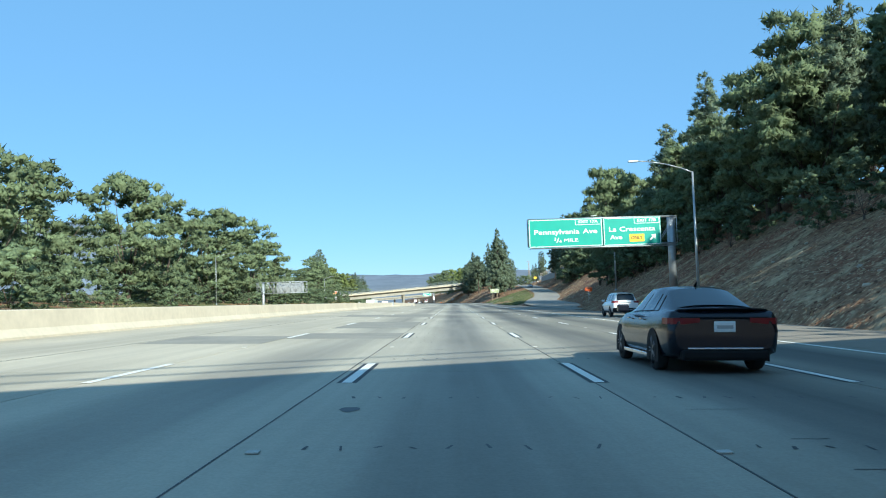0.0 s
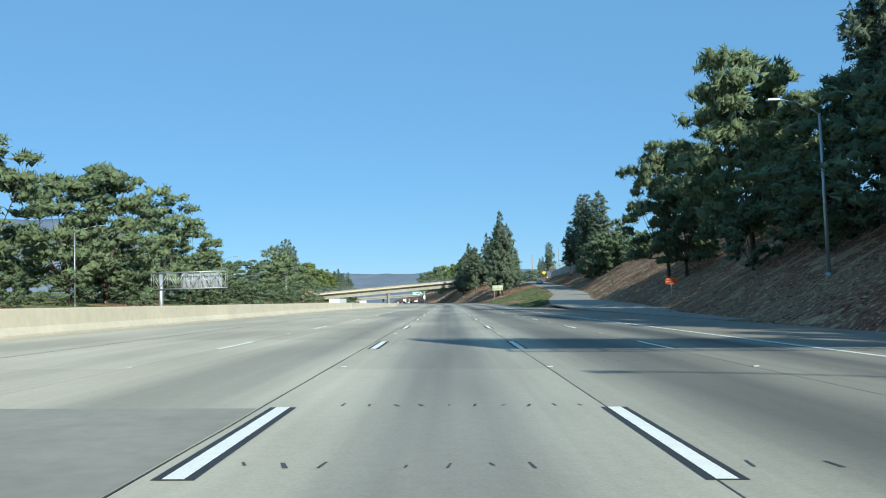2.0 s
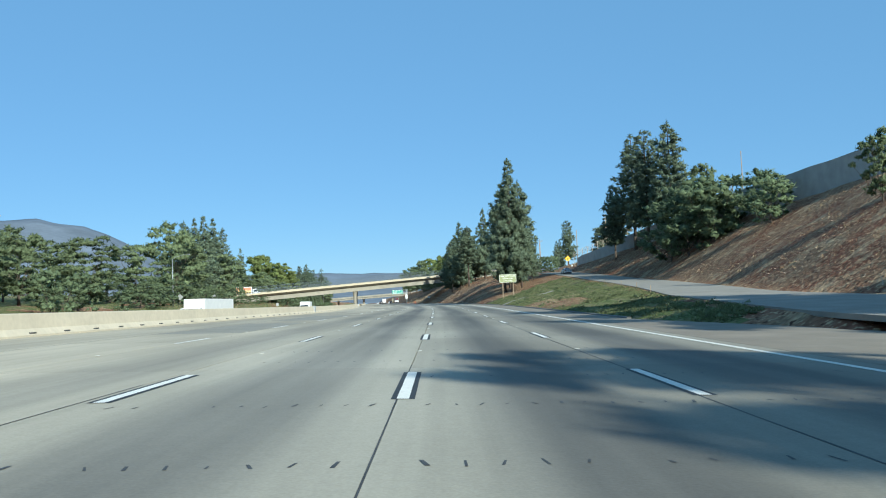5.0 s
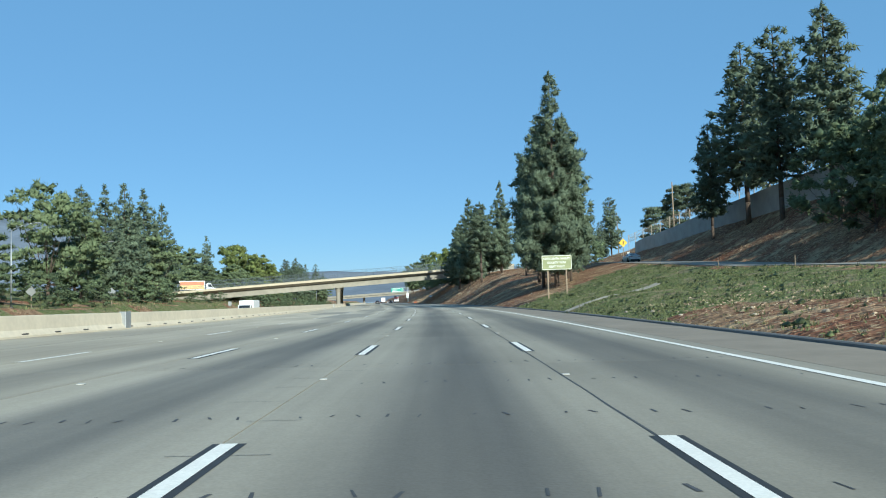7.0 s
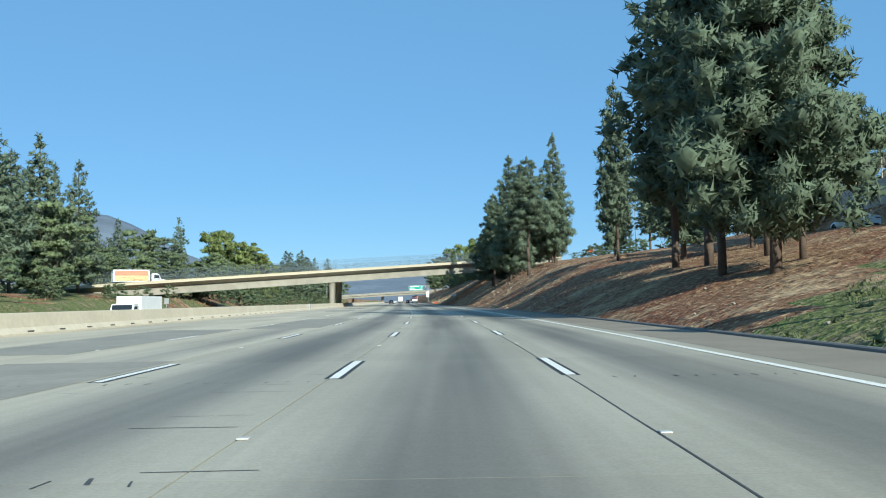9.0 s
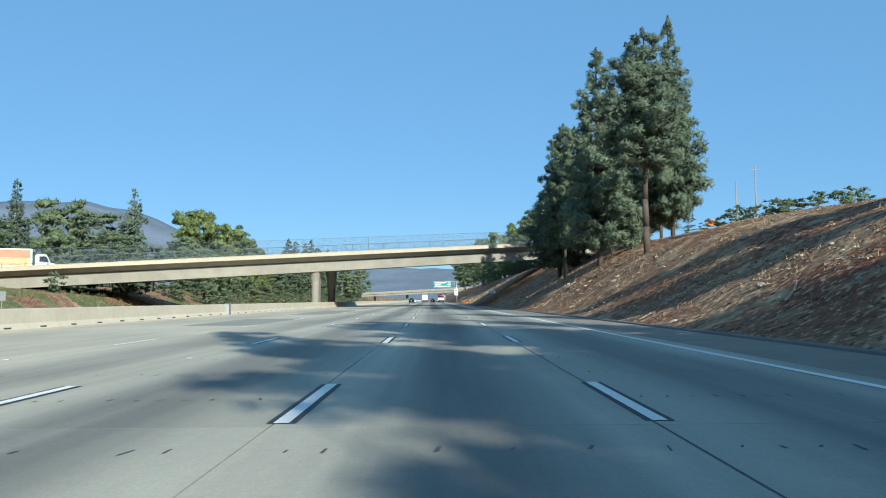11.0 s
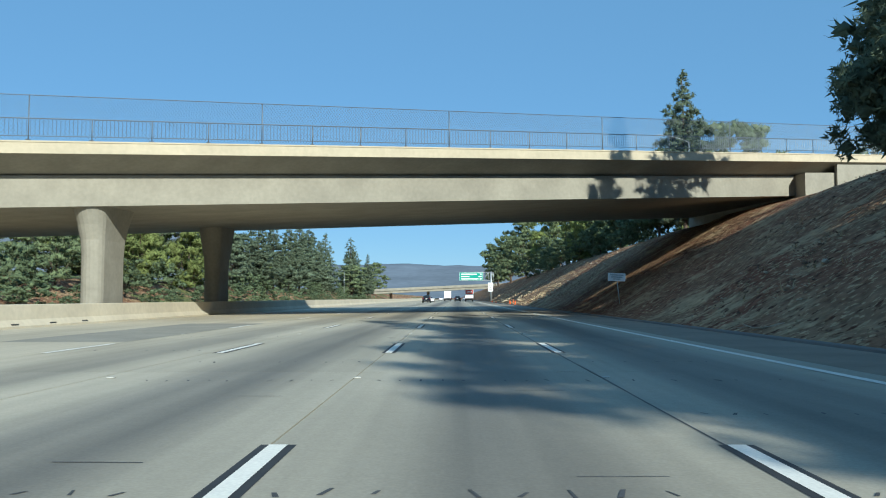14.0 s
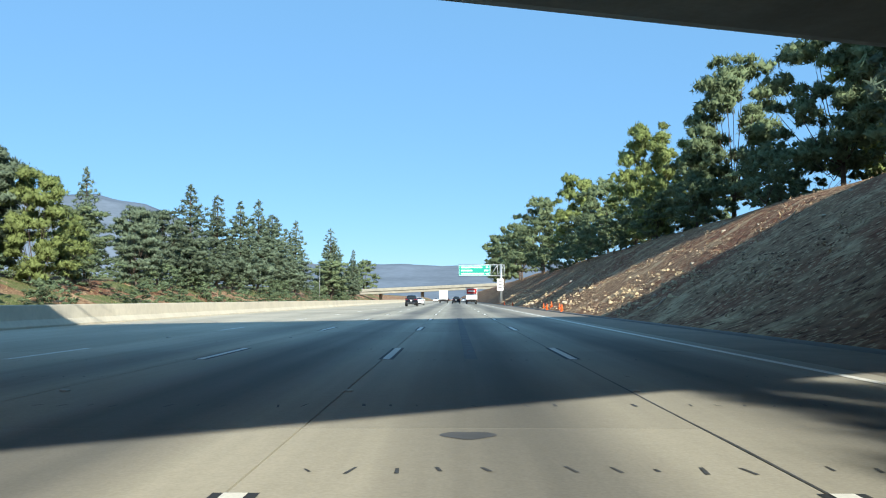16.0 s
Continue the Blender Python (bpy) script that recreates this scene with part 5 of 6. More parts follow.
# ---- wall, fence and poles on the right-hand crest ----
def crest_u(s):
    return float(np.interp(s, (225, 300, 350, 388), (55, 54, 50, 47.5)))


bm = bmesh.new()
st = frange(178, 386, 5)
rows = []
for s in st:
    u = crest_u(s)
    g = ground_z(s, u)
    h = float(np.interp(s, (238, 300, 386), (4.2, 4.4, 2.2)))
    rows.append([bm.verts.new(W(s, u + du, z)) for du, z in ((0, g - 1.5), (0, g + h), (0.06, g + h + 0.02), (0.3, g + h), (0.3, g - 1.5))])
for a, b in zip(rows, rows[1:]):
    for i in range(4):
        bm.faces.new((a[i], a[i + 1], b[i + 1], b[i]))
bm.faces.new(rows[0])
bm.faces.new(rows[-1])
bmesh.ops.recalc_face_normals(bm, faces=bm.faces[:])
tagged(finish("sound_wall", bm, M["wallgrey"]), "grey block sound wall along the top of the bank", "wall", kind="structure")


def build_crest_fence():
    root = thing("fence", "rusty wire fence with slim posts above the wall", "fence")
    prev = None
    for s in frange(300, 392, 4.2):
        u = crest_u(s) + 0.8
        g = ground_z(s, u) + float(np.interp(s, (238, 300, 386), (4.2, 4.4, 2.2)))
        b, t = W(s, u, g - 5), W(s, u, g + 1.9)
        bm = bmesh.new()
        rod(bm, b, t, 0.065, n=6)
        part("post", bm, M["rust"], root)
        if prev:
            bm = bmesh.new()
            for k in range(1, 18):
                p = prev.lerp(t, k / 18)
                rod(bm, p + Vector((0, 0, -1.6)), p + Vector((0, 0, -0.1)), 0.011, n=3)
            part("mesh_panel", bm, M["rust"], root)
            for z in (-0.1, -0.8, -1.5):
                bm = bmesh.new()
                rod(bm, prev + Vector((0, 0, z)), t + Vector((0, 0, z)), 0.012, n=3)
                part("wire", bm, M["rust"], root)
        prev = t


build_crest_fence()


def utility_pole(s, u, top, cross=True):
    root = thing("utility_pole", "slim dark wooden utility pole on the skyline", "pole", "utility poles")
    b = G(s, u, -0.3)
    bm = bmesh.new()
    rod(bm, b, Vector((b.x, b.y, top)), 0.16, 0.11, 8)
    part("pole", bm, M["wood"], root)
    if cross:
        bm = bmesh.new()
        box(bm, -1.2, 1.2, -0.06, 0.06, -0.07, 0.07, Matrix.Translation((b.x, b.y, top - 0.8)))
        part("crossarm", bm, M["wood"], root)


for a in ((374, 91, 38, False), (392, 58, 24, False), (500, 62, 25, True), (520, 66, 25, False), (470, 70, 26, False)):
    utility_pole(*a)


# ---- vehicles ----
def paint(name, base, rough=0.25, metal=0.0, coat=0.6):
    return mat(name, base, rough, metal, var=0.03, scale=1.5, fine=0.02, coat=coat, spec=0.35)


V = {
    "black": paint("car_paint_black", (0.007, 0.009, 0.016), 0.22, 0.0, 0.15),
    "white": paint("car_paint_white", (0.74, 0.75, 0.76), 0.3, 0.0, 0.6),
    "silver": paint("car_paint_silver", (0.42, 0.43, 0.45), 0.3, 0.6, 0.6),
    "red": paint("truck_paint_red", (0.45, 0.03, 0.03), 0.35, 0.0, 0.5),
    "glass": mat("car_window_glass", (0.02, 0.025, 0.03), 0.05, 0.0, var=0, fine=0, spec=0.5),
    "tyre": mat("tyre_rubber", (0.02, 0.02, 0.02), 0.85, var=0.15, scale=6),
    "rim": mat("wheel_rim", (0.10, 0.10, 0.105), 0.35, 0.8, var=0.1, scale=6),
    "trim": mat("black_plastic_trim", (0.012, 0.012, 0.013), 0.7, var=0.1, scale=5, spec=0.2),
    "lamp": mat("tail_lamp_red", (0.20, 0.010, 0.014), 0.3, var=0.05, scale=6, spec=0.3),
    "chrome": mat("bright_trim", (0.65, 0.65, 0.66), 0.2, 0.9, var=0.03, scale=5),
    "cargo": mat("truck_box_white", (0.78, 0.78, 0.76), 0.5, var=0.05, scale=1.0),
    "ad_orange": mat("advert_orange", (0.75, 0.22, 0.10), 0.5, var=0.08, scale=0.8),
    "ad_yellow": mat("advert_yellow", (0.85, 0.55, 0.22), 0.5, var=0.08, scale=0.8),
}


class Body:
    """A car body as smooth sections across, from tail (y = 0) to nose (y = L)."""

    def __init__(self, st):
        self.st = np.array(st, float)       # y, half width, bottom, belt, roof, half roof

    def at(self, y):
        return [float(np.interp(y, self.st[:, 0], self.st[:, k])) for k in range(1, 6)]

    def section(self, y):
        w, zb, belt, roof, wr = self.at(y)
        cab = max(0.0, roof - belt)
        pts = [(w * 0.80, zb), (w * 0.95, zb + 0.05), (w * 0.985, zb + 0.22), (w, zb + 0.55 * (belt - zb)), (w * 0.975, belt - 0.10), (w * 0.925, belt - 0.015)]
        if cab > 0.03:
            a, b = (w * 0.885, belt), (wr, roof - 0.07)
            pts += [a, (a[0] * 0.66 + b[0] * 0.34, belt + (roof - 0.07 - belt) * 0.36), (a[0] * 0.33 + b[0] * 0.67, belt + (roof - 0.07 - belt) * 0.7), b, (wr * 0.9, roof - 0.015), (wr * 0.5, roof + 0.01), (0.0, roof + 0.02)]
        else:
            pts += [(w * 0.90, belt + 0.005), (w * 0.8, belt + 0.012), (w * 0.7, belt + 0.02), (w * 0.55, belt + 0.028), (w * 0.4, belt + 0.034), (w * 0.2, belt + 0.04), (0.0, belt + 0.042)]
        return pts

    def mesh(self, bm, n=56):
        ys = np.linspace(self.st[0, 0], self.st[-1, 0], n)
        rows = []
        for y in ys:
            p = self.section(y)
            loop = [(x, z) for x, z in p] + [(-x, z) for x, z in reversed(p[:-1])]
            rows.append([bm.verts.new((x, y, z)) for x, z in loop])
        m = len(rows[0])
        for a, b in zip(rows, rows[1:]):
            for i in range(m):
                f = bm.faces.new((a[i], a[(i + 1) % m], b[(i + 1) % m], b[i]))
                f.smooth = True
        bm.faces.new(rows[0])
        bm.faces.new(rows[-1])
        bmesh.ops.recalc_face_normals(bm, faces=bm.faces[:])

    def side(self, y, f):
        """A point on the glass side: f from belt (0) to roof (1)."""
        p = self.section(y)
        k = min(2.999, max(0.0, f * 3.0))
        i = int(k)
        a, b = p[6 + i], p[7 + i]
        return a[0] + (b[0] - a[0]) * (k - i), a[1] + (b[1] - a[1]) * (k - i)


def side_window(bm, body, ylo0, ylo1, yhi0, yhi1, sg, f0=0.10, f1=0.93, off=0.012):
    rows = []
    for i in range(5):
        f = i / 4
        r = []
        for j in range(7):
            g = j / 6
            y = (ylo0 + (ylo1 - ylo0) * g) * (1 - f) + (yhi0 + (yhi1 - yhi0) * g) * f
            x, z = body.side(y, f0 + (f1 - f0) * f)
            r.append(bm.verts.new((sg * (x + off), y, z)))
        rows.append(r)
    for a, b in zip(rows, rows[1:]):
        for j in range(6):
            bm.faces.new((a[j], a[j + 1], b[j + 1], b[j])).smooth = True
    bmesh.ops.recalc_face_normals(bm, faces=bm.faces[:])


def cross_window(bm, body, y0, y1, w=0.84, off=0.012, sg=-1):
    """Windscreen or rear window: the sloping top between two stations."""
    rows = []
    for i in range(6):
        y = y0 + (y1 - y0) * i / 5
        _, _, belt, roof, wr = body.at(y)
        r = []
        for j in range(9):
            g = -1 + 2 * j / 8
            r.append(bm.verts.new((g * wr * w, y + sg * off, roof + 0.02 - 0.05 * abs(g) ** 3 + off)))
        rows.append(r)
    for a, b in zip(rows, rows[1:]):
        for j in range(8):
            bm.faces.new((a[j], a[j + 1], b[j + 1], b[j])).smooth = True
    bmesh.ops.recalc_face_normals(bm, faces=bm.faces[:])


def add_wheel(root, x, y, r, width, sg):
    bm = bmesh.new()
    prof = [(0.0, r * 0.70), (0.02, r * 0.74), (0.03, r * 0.96), (0.06, r), (width - 0.06, r), (width - 0.03, r * 0.96), (width - 0.02, r * 0.74), (width, r * 0.70)]
    n = 28
    rings = [[bm.verts.new((-sg * d, math.cos(2 * math.pi * i / n) * rr, math.sin(2 * math.pi * i / n) * rr)) for i in range(n)] for d, rr in prof]
    for a, b in zip(rings, rings[1:]):
        for i in range(n):
            bm.faces.new((a[i], a[(i + 1) % n], b[(i + 1) % n], b[i])).smooth = True
    bmesh.ops.recalc_face_normals(bm, faces=bm.faces[:])
    w = part("wheel", bm, V["tyre"], root)
    w.matrix_basis = Matrix.Translation((x, y, r))
    bm = bmesh.new()
    rod(bm, (-sg * 0.10, 0, 0), (-sg * 0.05, 0, 0), r * 0.70, r * 0.70, 24)
    part("hub", bm, V["trim"], w)
    bm = bmesh.new()
    for k in range(5):
        a = 2 * math.pi * k / 5
        for da in (-0.14, 0.14):
            rod(bm, (-sg * 0.015, 0, 0), (-sg * 0.02, math.cos(a + da) * r * 0.68, math.sin(a + da) * r * 0.68), 0.026, 0.02, 5)
    rod(bm, (-sg * 0.03, 0, 0), (-sg * 0.0, 0, 0), 0.06, 0.05, 10)
    part("rim", bm, V["rim"], w)


# a flat dark sheet that stands in for the shade of the wheel opening
def arch(root, x, y, r, sg):
    bm = bmesh.new()
    n = 20
    o = [bm.verts.new((x, y + math.cos(math.pi * i / n) * r * 1.17, r * 0.9 + math.sin(math.pi * i / n) * r * 1.17)) for i in range(n + 1)]
    o += [bm.verts.new((x, y - r * 1.17, 0.16)), bm.verts.new((x, y + r * 1.17, 0.16))]
    bm.faces.new(o if sg > 0 else list(reversed(o)))
    part("wheel_arch", bm, V["trim"], root)


def make_car(name, label, colour, at, kind="sedan", plate=True):
    root = thing(name, label, "car", at=at)
    if kind == "sedan":
        L, wd, r, yr, yf = 4.66, 0.925, 0.345, 0.98, 3.72
        b = Body([(0.0, 0.80, 0.40, 0.84, 0.80, 0.5), (0.03, 0.855, 0.33, 0.95, 0.9, 0.5), (0.10, 0.885, 0.29, 1.00, 0.9, 0.5), (0.32, 0.905, 0.25, 1.015, 1.015, 0.66), (0.50, 0.915, 0.22, 1.01, 1.07, 0.66), (1.40, 0.925, 0.20, 0.98, 1.38, 0.53),
                  (1.9, 0.925, 0.2, 0.96, 1.43, 0.55), (2.6, 0.925, 0.2, 0.95, 1.41, 0.55), (3.35, 0.92, 0.2, 0.94, 1.02, 0.70), (3.5, 0.915, 0.2, 0.93, 0.9, 0.7), (4.2, 0.88, 0.22, 0.80, 0.7, 0.6), (4.55, 0.80, 0.26, 0.68, 0.6, 0.5), (4.66, 0.68, 0.32, 0.58, 0.5, 0.4)])
    else:
        L, wd, r, yr, yf = 4.95, 0.99, 0.385, 1.02, 3.86
        b = Body([(0.0, 0.88, 0.42, 1.08, 1.06, 0.70), (0.05, 0.93, 0.36, 1.13, 1.16, 0.74), (0.30, 0.965, 0.33, 1.14, 1.54, 0.68), (0.52, 0.975, 0.31, 1.13, 1.70, 0.65), (0.9, 0.985, 0.30, 1.12, 1.755, 0.65), (1.6, 0.99, 0.30, 1.11, 1.775, 0.66), (2.4, 0.99, 0.3, 1.09, 1.76, 0.66),
                  (2.9, 0.985, 0.3, 1.07, 1.70, 0.70), (3.65, 0.97, 0.3, 1.05, 1.10, 0.78), (3.8, 0.96, 0.3, 1.04, 1.0, 0.7), (4.5, 0.92, 0.32, 0.94, 0.9, 0.7), (4.85, 0.84, 0.36, 0.82, 0.7, 0.6), (4.95, 0.74, 0.42, 0.7, 0.6, 0.5)])
    bm = bmesh.new()
    b.mesh(bm)
    part("body", bm, V[colour], root)
    sedan = kind == "sedan"
    bm = bmesh.new()
    cross_window(bm, b, *((0.52, 1.36) if sedan else (0.08, 0.44)), w=0.93 if sedan else 0.9)
    part("rear_window", bm, V["glass"], root)
    bm = bmesh.new()
    cross_window(bm, b, *((2.68, 3.28) if sedan else (2.98, 3.6)), w=0.93, sg=1)
    part("windscreen", bm, V["glass"], root)
    wins = ((1.02, 1.30, 1.36, 1.52), (1.36, 2.12, 1.58, 2.08), (2.18, 3.05, 2.14, 2.62)) if sedan else ((0.62, 1.35, 0.72, 1.38), (1.42, 2.32, 1.45, 2.28), (2.40, 3.35, 2.36, 2.88))
    for sg in (1, -1):
        for w4 in wins:
            bm = bmesh.new()
            side_window(bm, b, *w4, sg)
            part("side_window", bm, V["glass"], root)
        for y in (yr, yf):
            arch(root, sg * (b.at(y)[0] + 0.006), y, r, sg)
            add_wheel(root, sg * (b.at(y)[0] + 0.012), y, r, 0.24, sg)
        # tail lamp wrapping round the corner
        bm = bmesh.new()
        z0, z1 = (0.80, 0.90) if sedan else (1.02, 1.16)
        pts = [(0.40, -0.012), (0.66, -0.008), (0.82, 0.02), (0.885, 0.12), (0.912, 0.34)] if sedan else [(0.55, -0.012), (0.80, -0.006), (0.92, 0.02), (0.975, 0.12), (0.985, 0.42)]
        lo = [bm.verts.new((sg * x, y, z0 + 0.03 * (i == 0))) for i, (x, y) in enumerate(pts)]
        hi = [bm.verts.new((sg * x, y, z1)) for x, y in pts]
        for i in range(len(pts) - 1):
            bm.faces.new((lo[i], lo[i + 1], hi[i + 1], hi[i]))
        bmesh.ops.recalc_face_normals(bm, faces=bm.faces[:])
        part("tail_light", bm, V["lamp"], root, "red tail lamp")
        bm = bmesh.new()
        ym, zm = (2.95, 1.03) if sedan else (3.2, 1.18)
        box(bm, sg * (wd - 0.02) - 0.11, sg * (wd - 0.02) + 0.11, ym - 0.06, ym + 0.08, zm - 0.06, zm + 0.08, Matrix.Translation((sg * 0.1, 0, 0)), bevel=0.03)
        part("mirror", bm, V[colour], root)
        bm = bmesh.new()
        box(bm, sg * (b.at(2)[0] - 0.02) - 0.02, sg * (b.at(2)[0] - 0.02) + 0.02, yr + 0.42, yf - 0.44, 0.20 if sedan else 0.3, 0.27 if sedan else 0.44, bevel=0.01)
        part("sill", bm, V["chrome" if sedan else "trim"], root)
        for y in ((1.75, 2.75) if sedan else (1.95, 3.0)):
            bm = bmesh.new()
            zz = 0.86 if sedan else 0.98
            box(bm, sg * (wd + 0.012) - 0.012, sg * (wd + 0.012) + 0.012, y - 0.1, y + 0.1, zz - 0.015, zz + 0.015, bevel=0.006)
            part("door_handle", bm, V[colour], root)
    # bumper, plate, boot lip, aerial
    bm = bmesh.new()
    if sedan:
        box(bm, -0.70, 0.70, -0.03, 0.25, 0.22, 0.40, bevel=0.05)
    else:
        box(bm, -0.93, 0.93, -0.06, 0.28, 0.34, 0.66, bevel=0.05)
    part("bumper", bm, V["trim"], root, "dark rear bumper")
    bm = bmesh.new()
    zc = 0.41 if sedan else 0.52
    box(bm, -0.60, 0.60, -0.03 if sedan else -0.075, 0.0, zc - 0.012, zc + 0.018, bevel=0.01)
    part("bumper_strip", bm, V["chrome"], root, "bright strip across the bumper")
    if plate:
        bm = bmesh.new()
        zc = 0.76 if sedan else 0.92
        box(bm, -0.17, 0.17, -0.022, 0.02, zc - 0.085, zc + 0.085, bevel=0.01)
        p = part("number_plate", bm, M["white"], root, "pale number plate")
        bm = bmesh.new()
        box(bm, -0.13, 0.13, -0.027, -0.0235, zc - 0.032, zc + 0.022)
        part("bar", bm, M["alu"], p)
    if sedan:
        bm = bmesh.new()
        rows = []
        for x, y, z in ((-0.80, 0.20, 0.99), (-0.70, 0.08, 1.045), (-0.35, 0.02, 1.06), (0.35, 0.02, 1.06), (0.70, 0.08, 1.045), (0.80, 0.20, 0.99)):
            rows.append([bm.verts.new((x, y + dy, z + dz)) for dy, dz in ((0, 0), (0.26, -0.012), (0.26, -0.04), (0.02, -0.028))])
        for p, q in zip(rows, rows[1:]):
            for i in range(4):
                bm.faces.new((p[i], p[(i + 1) % 4], q[(i + 1) % 4], q[i])).smooth = True
        bm.faces.new(rows[0])
        bm.faces.new(rows[-1])
        bmesh.ops.recalc_face_normals(bm, faces=bm.faces[:])
        part("boot_lip", bm, V[colour], root)
        bm = bmesh.new()
        box(bm, -0.7, 0.7, -0.012, 0.03, 0.90, 0.915)
        part("boot_seam", bm, V["trim"], root)
    else:
        bm = bmesh.new()
        box(bm, -0.56, 0.56, 0.10, 0.40, 1.70, 1.735, Matrix.Translation((0, 0.2, 0)), bevel=0.015)
        part("roof_spoiler", bm, V[colour], root)
        bm = bmesh.new()
        box(bm, -0.42, 0.42, -0.02, 0.02, 1.05, 1.085, bevel=0.008)
        part("tailgate_strip", bm, V["chrome"], root)
    bm = bmesh.new()
    yy, zz = (1.55, 1.44) if sedan else (0.8, 1.79)
    rod(bm, (0, yy, zz), (0, yy - 0.1, zz + 0.07), 0.03, 0.008, 6)
    part("aerial", bm, V["trim"], root)
    return root


def parked(s, u, turn=0.0, z=0.0):
    """The pose of a vehicle whose tail stands at s."""
    x, y, a = line_at(s)
    m = Matrix.Translation(W(s, u, z)) @ Euler((0, math.atan(-tilt(s)) if abs(u) < 16 else 0, a + radians(turn))).to_matrix().to_4x4()
    return m


make_car("sedan", "glossy black four-door sedan in the lane beside", "black", parked(13.15, 4.28), "sedan")
make_car("suv", "white sport utility car in the exit lane", "white", parked(59.6, 12.5), "suv")
dark = make_car("hatchback", "dark sport utility car in distant traffic", "black", parked(638, -3.4), "suv")
tagged(copy_thing(dark, parked(705, 4.0)), "dark car among distant traffic", "car")
pale = make_car("sedan", "white sedan in distant traffic", "white", parked(662, -3.2), "sedan")
for s, u, turn in ((742, 3.9, 0), (820, -3.5, 0), (900, 0.2, 0), (835, 7.4, 0), (700, -22, 180), (735, -26, 180), (760, -30, 180), (790, -22, 180), (815, -26, 180), (850, -30, 180), (880, -23, 180), (905, -27, 180), (940, -30, 180), (340, -30, 180), (398, -22, 180), (352, 36.8, 0)):
    o = copy_thing(pale if (s // 10) % 3 else dark, parked(s, u, turn, -1.55 if u < -16 else (ramp_z(s) + 0.06 if u > 16 else 0.0)))
    tagged(o, "pale car in distant traffic" if (s // 10) % 3 else "dark car in distant traffic", "car")


def make_truck(label, at, box_len=7.0, cab="white", body="cargo", rear=None, semi=False):
    root = thing("truck", label, "truck", at=at)
    h = 4.0 if semi else 3.7
    bm = bmesh.new()
    box(bm, -1.27, 1.27, 0, box_len, 1.05, h, bevel=0.04)
    part("cargo_box", bm, V[body], root)
    bm = bmesh.new()
    for x in (-1.24, 1.24):
        box(bm, x - 0.05, x + 0.05, -0.03, 0.05, 1.05, h - 0.02)
    for z in (1.1, h - 0.06):
        box(bm, -1.24, 1.24, -0.03, 0.05, z - 0.06, z + 0.06)
    box(bm, -0.02, 0.02, -0.03, 0.03, 1.1, h - 0.1)
    part("door_frame", bm, M["alu"], root)
    if rear:
        bm = bmesh.new()
        box(bm, -1.12, 1.12, -0.05, -0.035, h - 1.35, h - 0.2)
        part("rear_panel", bm, V[rear], root, "coloured band on the rear doors")
        bm = bmesh.new()
        box(bm, -0.75, 0.75, -0.058, -0.052, h - 0.9, h - 0.6)
        part("bar", bm, M["white"], root)
    bm = bmesh.new()
    y0 = box_len + 0.35
    prof = [(y0, 0.6), (y0, 2.75), (y0 + 0.25, 2.95), (y0 + 1.5, 2.9), (y0 + 2.0, 1.75), (y0 + 3.1, 1.45), (y0 + 3.2, 0.6)]
    f = [[bm.verts.new((x, y, z)) for y, z in prof] for x in (-1.15, 1.15)]
    bm.faces.new(f[0])
    bm.faces.new(list(reversed(f[1])))
    for i in range(len(prof)):
        j = (i + 1) % len(prof)
        bm.faces.new((f[0][i], f[1][i], f[1][j], f[0][j]))
    bmesh.ops.recalc_face_normals(bm, faces=bm.faces[:])
    bmesh.ops.bevel(bm, geom=bm.edges[:], offset=0.05, segments=2, affect="EDGES")
    part("cab", bm, V[cab], root)
    bm = bmesh.new()
    v = [bm.verts.new((x, y, z)) for x, y, z in ((-1.0, y0 + 1.56, 2.82), (1.0, y0 + 1.56, 2.82), (1.0, y0 + 2.0, 1.82), (-1.0, y0 + 2.0, 1.82))]
    bm.faces.new(v)
    part("windscreen", bm, V["glass"], root)
    for sg in (-1, 1):
        bm = bmesh.new()
        v = [bm.verts.new((sg * 1.165, y, z)) for y, z in ((y0 + 0.55, 1.85), (y0 + 1.8, 1.85), (y0 + 1.45, 2.65), (y0 + 0.55, 2.65))]
        bm.faces.new(v)
        part("side_window", bm, V["glass"], root)
        bm = bmesh.new()
        box(bm, sg * 1.0 - 0.14, sg * 1.0 + 0.14, -0.06, 0.0, 0.9, 1.0)
        part("tail_light", bm, V["lamp"], root)
        for y in ((1.2, 2.4, y0 + 0.2, y0 + 2.4) if semi else (1.6, y0 + 2.3)):
            add_wheel(root, sg * 1.24, y, 0.5, 0.3, sg)
    bm = bmesh.new()
    box(bm, -0.9, 0.9, 0.2, y0 + 2.6, 0.62, 1.04)
    box(bm, -1.15, 1.15, -0.04, 0.06, 0.45, 0.6)
    part("chassis", bm, V["trim"], root)
    return root


make_truck("white box truck driving far ahead", parked(748, 0.4), 6.5)
make_truck("white truck with a red band on its rear doors", parked(695, 7.5), 5.5, rear="red")
make_truck("white semi-trailer truck on the opposite carriageway", parked(278, -27, 180, -1.55), 15.0, semi=True)
make_truck("white box truck on the opposite carriageway near the overpass", parked(384, -27, 180, -1.55), 7.0)
# trailer with a bright advert crossing the overpass
m = Matrix.Translation(deck_point(-61, 4.0, 2.27)) @ Euler((0, -0.06, math.radians(4.6 - 63.5))).to_matrix().to_4x4()
t = make_truck("white truck with an orange advert on its side, on the overpass", m, 7.5)
